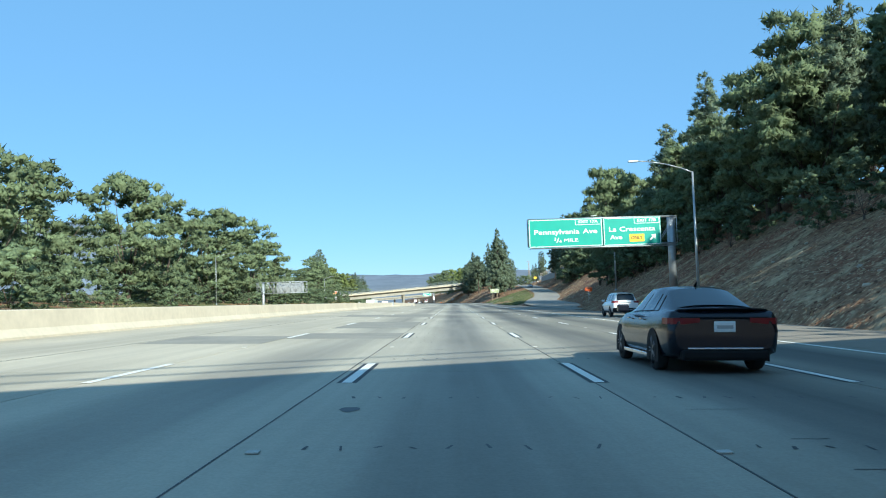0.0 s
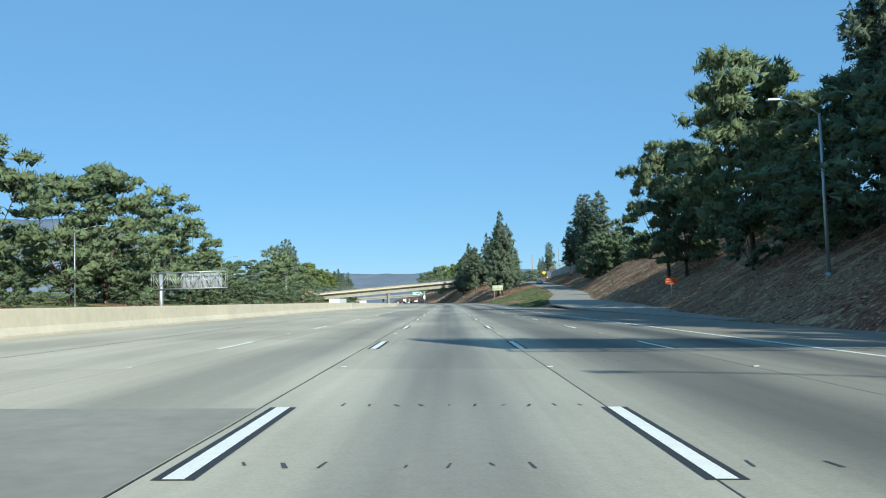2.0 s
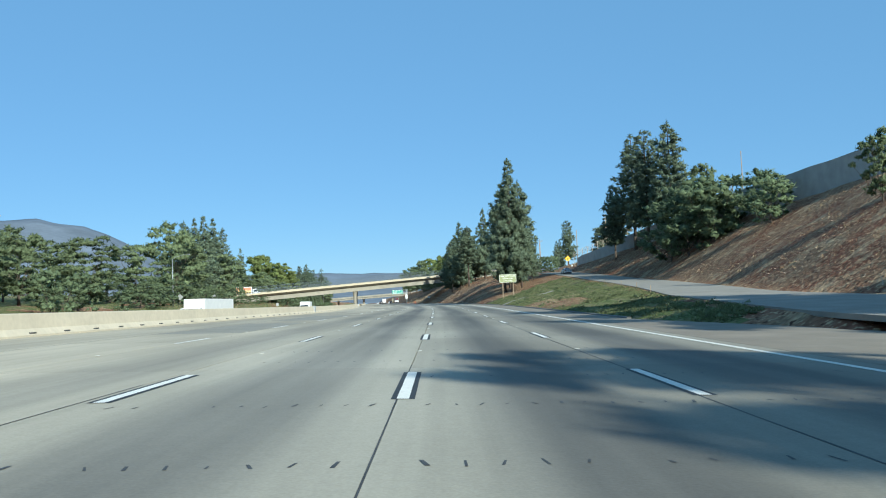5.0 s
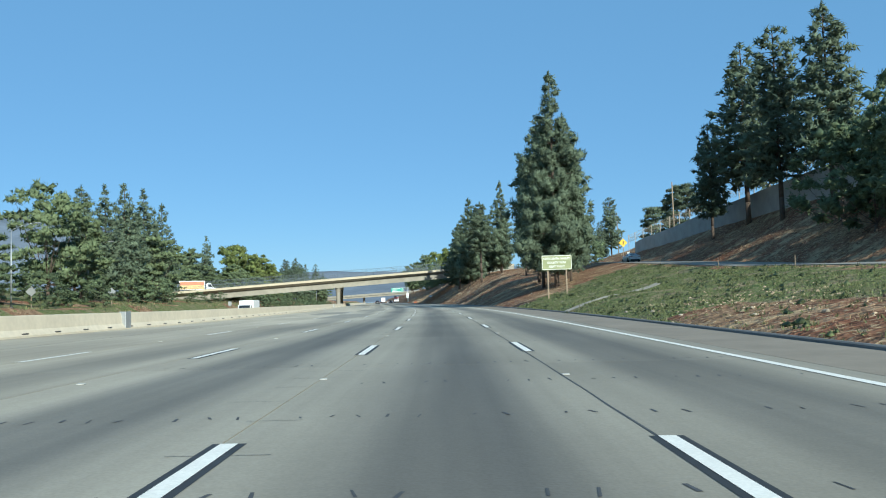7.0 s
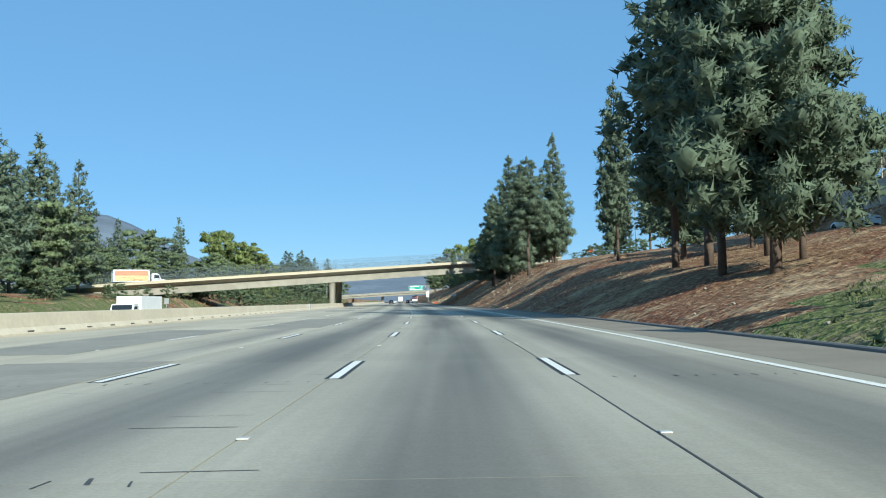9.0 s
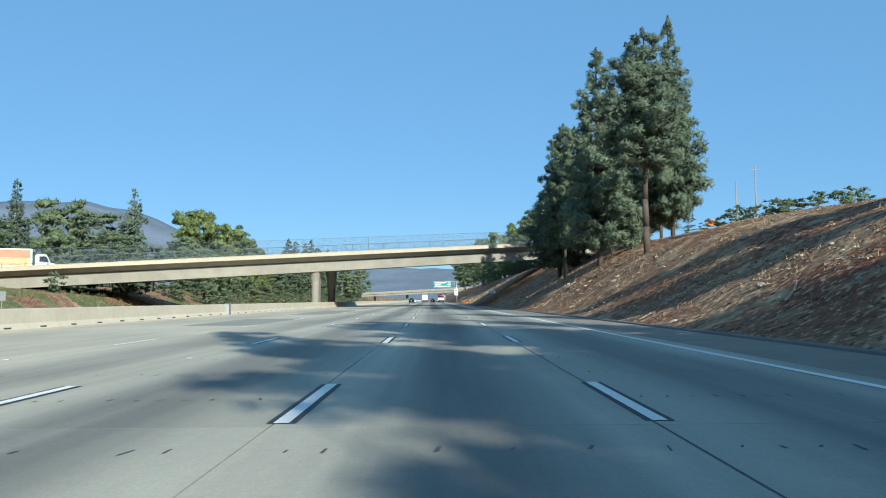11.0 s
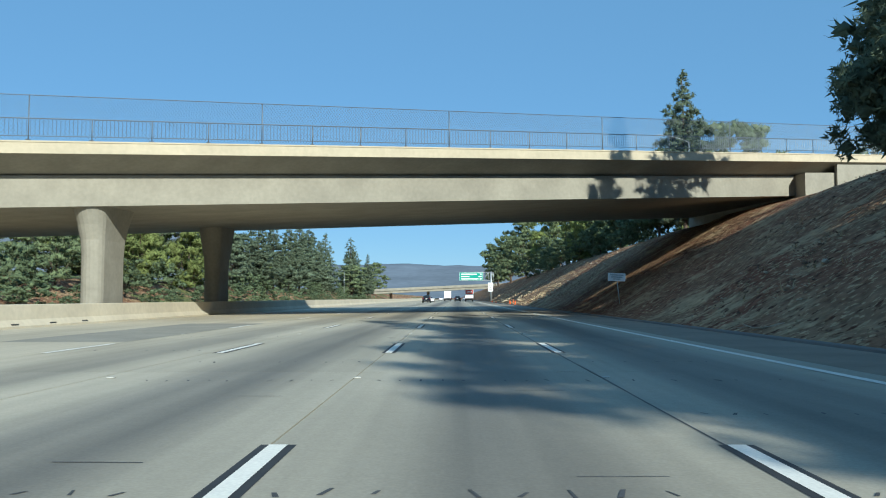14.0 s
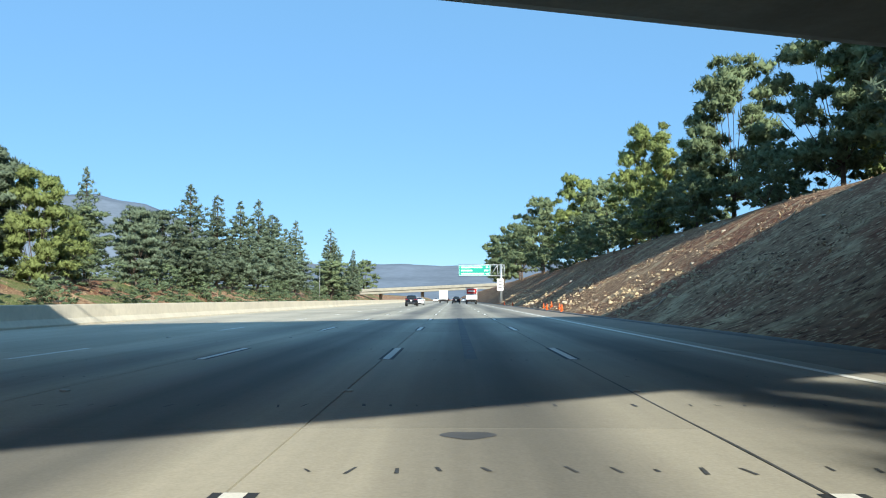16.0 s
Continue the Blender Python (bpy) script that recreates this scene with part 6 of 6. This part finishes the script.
for dz, hh, mt in ((1.25, 1.15, "ad_yellow"), (2.4, 1.1, "ad_orange")):
    bm = bmesh.new()
    box(bm, 1.275, 1.29, 0.3, 7.2, dz, dz + hh)
    part("advert", bm, V[mt], t, "bright advert panel")


# ---- road surface details ----
def flat(bm, s0, s1, u0, u1, z):
    """A flush patch that follows the road; edges a little uneven."""
    n = max(1, int((s1 - s0) / 3))
    prev = None
    for i in range(n + 1):
        s = s0 + (s1 - s0) * i / n
        row = (bm.verts.new(W(s, u0, z)), bm.verts.new(W(s, u1, z)))
        if prev:
            bm.faces.new((prev[0], prev[1], row[1], row[0]))
        prev = row


_q = random.Random(11)
bm = bmesh.new()
for n in range(-14, 152):
    s = 54.0 + 3.38 * n
    for c, s_from in ((0.22, -20), (3.88, -20), (-3.5, 190), (7.5, 120)):
        if s < s_from or _q.random() < 0.35:
            continue
        for k in range(-5, 6):
            if _q.random() < 0.22:
                continue
            u = c + 0.30 * k + _q.uniform(-0.02, 0.02)
            ln, wd, sk = _q.uniform(0.04, 0.12), _q.uniform(0.010, 0.022), _q.uniform(-0.03, 0.03)
            so = s + _q.uniform(-0.05, 0.05)
            bm.faces.new([bm.verts.new(W(a, b, 0.004)) for a, b in ((so - ln, u - wd - sk), (so - ln, u + wd - sk), (so + ln, u + wd * 0.8 + sk), (so + ln, u - wd * 0.8 + sk))])
marks = finish("dowel_mark", bm, M["tar"])
tagged(marks, "rows of small dark dowel slots across the concrete lanes", "road marking", kind="stuff")

bm = bmesh.new()
for u, a, b, w in ((-1.86, -10, 175, 0.011), (1.98, 0, 178, 0.009), (5.63, 150, 570, 0.014), (-9.12, -40, 330, 0.016)):
    st = frange(a, b, 1.5)
    prev = None
    for s in st:
        o = 0.025 * noise.noise((s * 0.35, u, 1))
        ww = w * (0.75 + 0.5 * abs(noise.noise((s * 0.6, u, 8))))
        row = (bm.verts.new(W(s, u + o - ww, 0.0035)), bm.verts.new(W(s, u + o + ww, 0.0035)))
        if prev:
            bm.faces.new((prev[0], prev[1], row[1], row[0]))
        prev = row
tagged(finish("joint_sealant", bm, M["tar"]), "dark sealed joints running along the lanes", "road joint", kind="structure")

bm = bmesh.new()
for s_a, s_b, u, ln, dens in ((98, 116, 2.9, 1.1, 0.9), (196, 330, 1.7, 1.2, 0.9), (340, 480, 1.3, 0.8, 2.4), (430, 480, 5.0, 0.7, 2.0), (20, 90, -1.0, 0.5, 4.0), (-5, 30, 2.9, 0.9, 2.0), (280, 330, -1.2, 0.7, 3.0)):
    s = s_a
    while s < s_b:
        l = ln * _q.uniform(0.3, 1.0)
        c = u + _q.uniform(-0.5, 0.5)
        y0 = _q.uniform(-0.03, 0.03)
        w = _q.uniform(0.004, 0.010)
        bm.faces.new([bm.verts.new(W(a, b, 0.0045)) for a, b in ((s - w + y0, c - l / 2), (s - w, c + l / 2), (s + w, c + l / 2), (s + w + y0, c - l / 2))])
        s += dens * _q.uniform(0.5, 2.6)
tagged(finish("crack", bm, M["tar"]), "fine dark cracks across the concrete", "road crack", kind="stuff")

M["patch"] = mat("grey_repair_concrete", (0.272, 0.251, 0.205), 0.9, var=0.12, scale=0.5, bump=0.2, bscale=30, fine=0.08)
M["saw"] = mat("sawn_groove_filler", (0.13, 0.125, 0.11), 0.85, var=0.3, scale=3)
M["oil"] = mat("oil_stain", (0.085, 0.085, 0.085), 0.7, var=0.25, scale=2.0)
for s0, s1, u0, u1 in ((61.5, 74, -5.38, -1.89), (126.5, 143, -5.38, -1.89), (146, 160, -5.38, -1.89), (36, 47, -5.38, -1.89), (26, 30.5, -5.38, -1.89), (23, 28, -9.0, -5.46), (63, 71, -9.0, -5.46), (289.7, 309, -5.38, -1.89), (312, 330, -9.0, -5.46), (219, 240, -9.0, -5.46), (330, 350, -5.38, -1.89), (425, 452, -9.0, -5.46), (470, 486, -9.0, -5.46),
                       (196, 212, -9.0, -5.46), (395, 410, -9.0, -5.46)):
    bm = bmesh.new()
    flat(bm, s0, s1, u0, u1, 0.0032)
    part("patch", bm, M["patch"], road)
# tyre-blackened strip and small oil spots
for s0, ln, u, w in ((524, 34, 3.75, 0.16),):
    bm = bmesh.new()
    flat(bm, s0, s0 + ln, u - w, u + w * 0.6, 0.004)
    part("patch", bm, M["oil"], road)
for s, u, ra, rb in ((515.1, 3.5, 0.22, 0.20), (9.0, -1.2, 0.10, 0.2), (110.5, -1.4, 0.05, 0.16), (104.6, -1.8, 0.06, 0.35), (106.8, -1.75, 0.05, 0.3), (478, 0.5, 0.12, 0.12), (472, 1.6, 0.1, 0.14), (505, 6.2, 0.1, 0.2)):
    bm = bmesh.new()
    vs = [bm.verts.new(W(s + rb * math.sin(a) * (1 + 0.2 * math.sin(3 * a)), u + ra * math.cos(a) * (1 + 0.15 * math.cos(2 * a)), 0.0042)) for a in [2 * math.pi * i / 18 for i in range(18)]]
    bm.faces.new(vs)
    part("oil_spot", bm, M["oil"], road)
# buried loop detectors, sawn as rings
for c in (0.22, 3.88, 7.55):
    bm = bmesh.new()
    n = 40
    for r0, r1 in ((0.938, 0.956), (0.872, 0.882)):
        a = [bm.verts.new(W(443.3 + r0 * math.sin(2 * math.pi * i / n), c + r0 * math.cos(2 * math.pi * i / n), 0.004)) for i in range(n)]
        b = [bm.verts.new(W(443.3 + r1 * math.sin(2 * math.pi * i / n), c + r1 * math.cos(2 * math.pi * i / n), 0.004)) for i in range(n)]
        for i in range(n):
            bm.faces.new((a[i], a[(i + 1) % n], b[(i + 1) % n], b[i]))
    part("loop_detector", bm, M["saw"], road)

# raised markers between the dashes
mk = bmesh.new()
box(mk, -0.055, 0.055, -0.05, 0.05, 0.0, 0.018, bevel=0.008)
mk_me = bpy.data.meshes.new("reflector")
mk.to_mesh(mk_me)
mk.free()
M["marker"] = mat("worn_road_marker", (0.46, 0.45, 0.41), 0.6, var=0.2, scale=8)
mk_me.materials.append(M["marker"])
markings = bpy.data.objects["lane_markings"]
for u in LINES:
    for k in range(-1, 37):
        s = DASH0 + DASH * k + 5.5
        o = new("reflector", mk_me)
        o.parent = markings
        o.matrix_basis = facing(s, u - 0.02, 0.002)

# drain slots and joint covers on the barrier
# dark boxes, their black standing for the shade inside the slots
slot = bmesh.new()
box(slot, -0.05, 0.03, -0.26, 0.26, 0.10, 0.155)
slot_me = bpy.data.meshes.new("drain_slot")
slot.to_mesh(slot_me)
slot.free()
slot_me.materials.append(M["tar"])
for s in frange(196, 486, 3.05):
    o = new("drain_slot", slot_me)
    o.parent = barrier
    o.matrix_basis = facing(s, -13.90, 0.03)
for s in (186.1, 274.9, 424.7):
    bm = bmesh.new()
    box(bm, -0.18, 0.20, -0.40, 0.40, 0.05, 0.99, facing(s, -14.05, 0), bevel=0.02)
    part("joint_cover", bm, M["steel"], barrier)

# asphalt kerb along the right-hand edge
bm = bmesh.new()
sweep(bm, frange(206, 1000, 4), [(12.38, -0.05), (12.40, 0.06), (12.45, 0.09), (12.55, 0.09), (12.64, 0.03), (12.64, -0.2)])
kerb = tagged(finish("kerb", bm, M["asphalt"]), "low dark asphalt kerb at the shoulder's edge", "kerb", kind="structure")
# pale concrete drain down the weedy slope
bm = bmesh.new()
prev = None
for i in range(11):
    f = i / 10
    s, u = 285.5 + 8 * f, 12.9 + 9 * f
    row = [bm.verts.new(G(s + a, u, dz)) for a, dz in ((-0.75 - 0.2 * math.sin(i * 1.7), 0.02), (-0.5, 0.08), (0.0, 0.03), (0.5, 0.08), (0.75 + 0.2 * math.sin(i * 2.3), 0.02))]
    if prev:
        for j in range(4):
            bm.faces.new((prev[j], prev[j + 1], row[j + 1], row[j]))
    prev = row
tagged(finish("drain_channel", bm, M["patch"]), "pale concrete drain channel down the weedy slope", "drain")


# ---- loose ground cover ----
UP = np.array([0, 0, 1.0])


def scatter(name, label, category, material, places, size, blades, seed, flatness=1.0):
    """Small chips or blades strewn over the ground, joined in one mesh."""
    rg = np.random.default_rng(seed)
    V_, F_ = [], []
    for s, u, k in places:
        g = G(s, u, 0.0)
        for _ in range(blades):
            sz = size * k * rg.uniform(0.5, 1.3)
            c = np.array(g) + np.array([rg.normal(0, size * 0.5), rg.normal(0, size * 0.5), -0.02])
            a = rg.uniform(0, 6.283)
            d = np.array([math.cos(a), math.sin(a), 0])
            e = np.array([-d[1], d[0], 0])
            n = len(V_)
            if flatness < 1.0:        # a lump with an uneven, broken top
                c = c + np.array([rg.normal(0, size * 1.6), rg.normal(0, size * 1.6), 0]) if blades > 1 else c
                w = sz * rg.uniform(0.25, 0.5)
                h = sz * flatness
                for k1, z0, z1 in ((1.0, -0.25, -0.1), (0.62, 0.35, 1.0)):
                    V_ += [c + d * sz * 0.5 * k1 * rg.uniform(0.7, 1.2) + UP * h * rg.uniform(z0, z1), c + e * w * k1 * rg.uniform(0.6, 1.3) + UP * h * rg.uniform(z0, z1),
                           c - d * sz * 0.5 * k1 * rg.uniform(0.7, 1.2) + UP * h * rg.uniform(z0, z1), c - e * w * k1 * rg.uniform(0.6, 1.3) + UP * h * rg.uniform(z0, z1)]
                F_ += [(n, n + 1, n + 5, n + 4), (n + 1, n + 2, n + 6, n + 5), (n + 2, n + 3, n + 7, n + 6), (n + 3, n, n + 4, n + 7), (n + 4, n + 5, n + 6, n + 7)]
            else:                     # a blade
                t = c + np.array([rg.normal(0, 0.35) * sz, rg.normal(0, 0.35) * sz, sz])
                V_ += [c - d * sz * 0.16, c + d * sz * 0.16, t]
                F_ += [(n, n + 1, n + 2)]
    me = bpy.data.meshes.new(name)
    me.from_pydata([tuple(v) for v in V_], [], F_)
    me.materials.append(material)
    return tagged(new(name, me), label, category, kind="stuff")


M["chip"] = mat("pale_debris", (0.36, 0.275, 0.185), 0.95, var=0.1, scale=0.3, island=0.55)
M["clod"] = mat("brown_clods", (0.17, 0.10, 0.065), 0.95, var=0.2, scale=0.3, island=0.6)
M["straw"] = mat("dry_straw", (0.34, 0.245, 0.14), 0.9, var=0.15, scale=0.3, island=0.4)
M["weed"] = mat("green_weeds", (0.165, 0.185, 0.085), 0.8, var=0.25, scale=0.25, island=0.4, spec=0.2)
let_light_through(M["weed"], 0.3, 0)
let_light_through(M["straw"], 0.25)

_r2 = random.Random(21)


def right_places(n, s0, s1, width, lo=0.0, pick=None):
    out = []
    while len(out) < n:
        s = _r2.uniform(s0, s1)
        base = (max(edge_u(s), ramp_u(s) + 4.6) if 150 < s < 470 else edge_u(s)) + 1.0
        u = base + lo + abs(_r2.gauss(0, 1)) * width
        if u > base + 30 or (pick and not pick(s, u)):
            continue
        out.append((s, u, _r2.uniform(0.5, 1.5)))
    return out


clump = lambda s, u: noise.noise((s * 0.13, u * 0.25, 7)) + 0.4 * noise.noise((s * 0.6, u * 0.7, 2)) > _r2.uniform(-0.35, 0.5)
steep = [(s, u, k) for s, u, k in ((_r2.uniform(352, 640), 13.4 + abs(_r2.gauss(0, 1)) * 10, _r2.uniform(0.5, 1.5)) for _ in range(9000)) if u < 33 and clump(s, u) and not 484 < s - 0.49 * u < 532]
scatter("debris", "pale stones, bark and cut wood strewn on the bank", "debris", M["chip"], right_places(5200, 20, 470, 9, pick=clump) + steep[:4200], 0.10, 4, 3, 0.4)
scatter("clods", "brown clods of earth and bark on the bank", "clods", M["clod"], right_places(6000, 20, 470, 9) + [(s + 0.7, u + 0.4, k) for s, u, k in steep], 0.12, 4, 9, 0.4)
scatter("dry_grass", "dry straw-coloured grass on the bank", "grass", M["straw"], right_places(3600, -20, 480, 9, pick=clump) + [p for p in steep if _r2.random() < 0.8], 0.20, 4, 4)
gore = []
while len(gore) < 11000:
    s = _r2.uniform(198, 336)
    a, b = edge_u(s) + 0.5, ramp_u(s) - 4.3
    if b - a < 0.6:
        continue
    u = _r2.uniform(a, b)
    if s > 315 + 0.9 * (u - 12.4) or (((s - 250) / 14.5) ** 2 + ((u - 14.8) / 2.9) ** 2 < 1 and _r2.random() < 0.85):
        continue
    if noise.noise((s * 0.11, u * 0.3, 12)) < -0.22 and _r2.random() < 0.8:
        continue
    gore.append((s, u, _r2.uniform(0.6, 1.3)))
scatter("dry_grass", "dry straw-coloured grass by the kerb", "grass", M["straw"], [(s, u, k) for s, u, k in ((_r2.gauss(250, 7.5), _r2.uniform(12.9, 17.2), _r2.uniform(0.5, 1.2)) for _ in range(2200)) if clump(s, u * 2)], 0.075, 5, 14)
scatter("weeds", "low green weeds on the slope beside the ramp", "weeds", M["weed"], gore, 0.12, 7, 5)
_g = np.random.default_rng(31)
_c, _s = [], []
for s, u, k in gore[::16]:
    for _ in range(2):
        p = G(s + _g.normal(0, 0.25), u + _g.normal(0, 0.25), 0.02)
        r = _g.uniform(0.10, 0.26) * k
        _c.append((p.x, p.y, p.z))
        _s.append((r * 1.3, r * 1.3, r * 0.8))
_clumps = new("weeds", crown_mesh("weeds", _c, _s, _g, M["weed"], 9, 0.14, 0.35))
tagged(_clumps, "leafy green weed clumps on the slope beside the ramp", "weeds", kind="stuff")
scatter("debris", "pale broken earth and stones among the weeds", "debris", M["chip"], [(s, u, k) for s, u, k in ((_r2.gauss(262, 7), _r2.gauss(17.5, 1.6), _r2.uniform(0.4, 1.5)) for _ in range(900)) if u > 13], 0.13, 1, 6, 0.4)
left = [(s, u, k) for s, u, k in ((_r2.uniform(60, 900), -41 - abs(_r2.gauss(0, 1)) * 6, _r2.uniform(0.6, 1.6)) for _ in range(5200)) if noise.noise((s * 0.05, u * 0.1, 3)) > -0.15]
scatter("weeds", "green weeds on the far bank", "weeds", M["weed"], left[::2], 0.3, 5, 7)
scatter("dry_grass", "dry grass on the far bank", "grass", M["straw"], left[1::2], 0.3, 5, 8)

def rock_mesh(seed):
    rg = random.Random(seed)
    bm = bmesh.new()
    bmesh.ops.create_icosphere(bm, subdivisions=2, radius=0.5)
    for v in bm.verts:
        n = 1 + 0.42 * noise.noise(v.co * 2.3 + Vector((seed * 3.1, 0, 0))) + rg.uniform(-0.05, 0.05)
        v.co = Vector((v.co.x * 1.25 * n, v.co.y * 0.9 * n, v.co.z * 0.65 * n))
    me = bpy.data.meshes.new("rock")
    bm.to_mesh(me)
    bm.free()
    me.materials.append(M["rock"])
    return me


ROCKS = [rock_mesh(k) for k in (3, 8, 14)]
for s0, s1, n, lo, hi in ((366, 484, 46, 0.14, 0.5), (300, 336, 10, 0.14, 0.32), (150, 215, 30, 0.18, 0.55), (20, 70, 12, 0.2, 0.6), (545, 640, 26, 0.2, 0.7), (252, 272, 9, 0.1, 0.24)):
    for _ in range(n):
        s = _r2.uniform(s0, s1)
        base = max(edge_u(s), foot_u(s) if s < 215 else 0.0) + 0.9
        u = base + abs(_r2.gauss(0, 1)) * 5.0 if s < 150 or s > 330 or s < 215 else _r2.uniform(13.6, 17.5)
        o = tagged(new("rock", _r2.choice(ROCKS)), "pale broken rock lying on the bank", "rock", "rocks on the bank")
        k = lo + (hi - lo) * _r2.random() ** 2
        o.matrix_basis = Matrix.Translation(G(s, u, 0.12 * k)) @ Euler((_r2.uniform(-0.3, 0.3), _r2.uniform(-0.4, 0.1), _r2.uniform(0, 6.28))).to_matrix().to_4x4() @ Matrix.Diagonal((k, k, k, 1))


def cut_branch(seed):
    """A dead limb with a bend, lying along x, as one tube, and where its twigs start and point."""
    rg = random.Random(seed)
    bm = bmesh.new()
    p, d = Vector((-1.0, 0, 0.05)), Vector((1, 0, 0.02))
    rings, twigs = [], []
    for i in range(8):
        r = 0.052 - 0.0056 * i + rg.uniform(-0.004, 0.004)
        rings.append([bm.verts.new(p + Vector((0, r * math.cos(a * 1.0472), r * math.sin(a * 1.0472)))) for a in range(6)])
        if i in (3, 5, 6):
            twigs.append((p.copy(), rg.choice((-1, 1)) * rg.uniform(25, 55), rg.uniform(0.3, 0.7)))
        d = (d + Vector((0, rg.uniform(-0.3, 0.3), rg.uniform(-0.08, 0.12)))).normalized()
        p = p + d * 0.27
    for a, b in zip(rings, rings[1:]):
        for k in range(6):
            bm.faces.new((a[k], a[(k + 1) % 6], b[(k + 1) % 6], b[k]))
    bm.faces.new(list(reversed(rings[0])))
    bm.faces.new(rings[-1])
    bmesh.ops.recalc_face_normals(bm, faces=bm.faces)
    me = bpy.data.meshes.new("cut_branch")
    bm.to_mesh(me)
    bm.free()
    me.materials.append(M["deadwood"])
    return me, twigs


def lay_branch(s, u, size):
    """One dead limb with its twigs on the bank."""
    limb, twigs = _r2.choice(BOUGHS)
    o = tagged(new("cut_branch", limb), "bleached dead branch lying on the bank", "branch", "cut branches")
    for p, turn, ln in twigs:
        t = new("twig", TWIG)
        t.parent = o
        t.matrix_basis = Matrix.Translation(p) @ Euler((0, radians(-14), radians(turn))).to_matrix().to_4x4() @ Matrix.Diagonal((ln, 1, 1, 1))
    rise = math.atan2(ground_z(s, u + 1) - ground_z(s, u - 1), 2)
    o.matrix_basis = Matrix.Translation(G(s, u, 0.02)) @ Euler((0, -rise, line_at(s)[2])).to_matrix().to_4x4() @ Euler((0, 0, _r2.uniform(0, 6.28))).to_matrix().to_4x4() @ Matrix.Diagonal((size, size, size, 1))


M["deadwood"] = mat("bleached_dead_wood", (0.36, 0.29, 0.21), 0.9, var=0.25, scale=4, bump=0.4, bscale=30)
BOUGHS = [cut_branch(k) for k in (1, 2, 3)]
_bm = bmesh.new()
rod(_bm, (0, 0, 0), (1, 0, 0), 0.020, 0.006, 5)
TWIG = bpy.data.meshes.new("twig")
_bm.to_mesh(TWIG)
_bm.free()
TWIG.materials.append(M["deadwood"])
for s0, s1, n in ((372, 486, 24), (156, 214, 20), (548, 630, 10)):
    for _ in range(n):
        s = _r2.uniform(s0, s1)
        u = max(edge_u(s), foot_u(s) if s < 215 else 0.0) + 1.2 + abs(_r2.gauss(0, 1)) * 6.0
        lay_branch(s, u, _r2.uniform(0.5, 1.3))

M["mulch"] = mat("tan_mulch", (0.44, 0.335, 0.20), 0.95, var=0.15, scale=0.5, island=0.4)
scatter("debris", "tan heaps of mulch and broken bark along the bank's foot", "debris", M["mulch"], [(s, u, k) for s, u, k in ((_r2.uniform(552, 690), 13.6 + abs(_r2.gauss(0, 1)) * 2.6, _r2.uniform(0.4, 1.4)) for _ in range(1500)) if clump(s * 0.7, u)], 0.24, 3, 15, 0.45)

# stakes along the ramp, roadwork cones past the overpass
for s, du in ((232, -4.6), (246, -4.6), (262, -4.7), (281, -4.7), (301, -4.6), (322, -4.6)):
    st_ = thing("stake", "thin pale wooden survey stake", "stake", "survey stakes")
    bm = bmesh.new()
    g = G(s, ramp_u(s) + du, 0)
    rod(bm, g - Vector((0, 0, 0.2)), g + Vector((0.03, 0, 0.75)), 0.03, n=5)
    part("stick", bm, M["wood"], st_)
for s, u in ((583, 13.3), (587, 13.6), (594, 13.2), (596, 13.9), (640, 12.9), (661, 12.9), (600, 13.5)):
    cn = thing("traffic_cone", "orange traffic cone on the shoulder's edge", "traffic cone", "traffic cones")
    bm = bmesh.new()
    g = G(s, u, 0)
    rod(bm, g + Vector((0, 0, 0.04)), g + Vector((0, 0, 0.71)), 0.14, 0.025, 12)
    part("cone", bm, M["orange"], cn)
    bm = bmesh.new()
    box(bm, -0.2, 0.2, -0.2, 0.2, -0.05, 0.05, Matrix.Translation(g), bevel=0.015)
    part("base", bm, M["orange"], cn)


# ---- concrete slabs of the carriageway, lane by lane ----
LANES = [(-9.11, -5.44), (-5.42, -1.87), (-1.85, 1.97), (1.99, 5.62), (5.64, 9.91)]
SLABS = frange(-8, 570, 11.0)
for lane, (a, b) in enumerate(LANES):
    for s0, s1 in zip(SLABS, SLABS[1:]):
        strip("slab", s0 + 0.004, s1 - 0.004, a, b, 0.0, M["road"], step=3.7, parent=road)
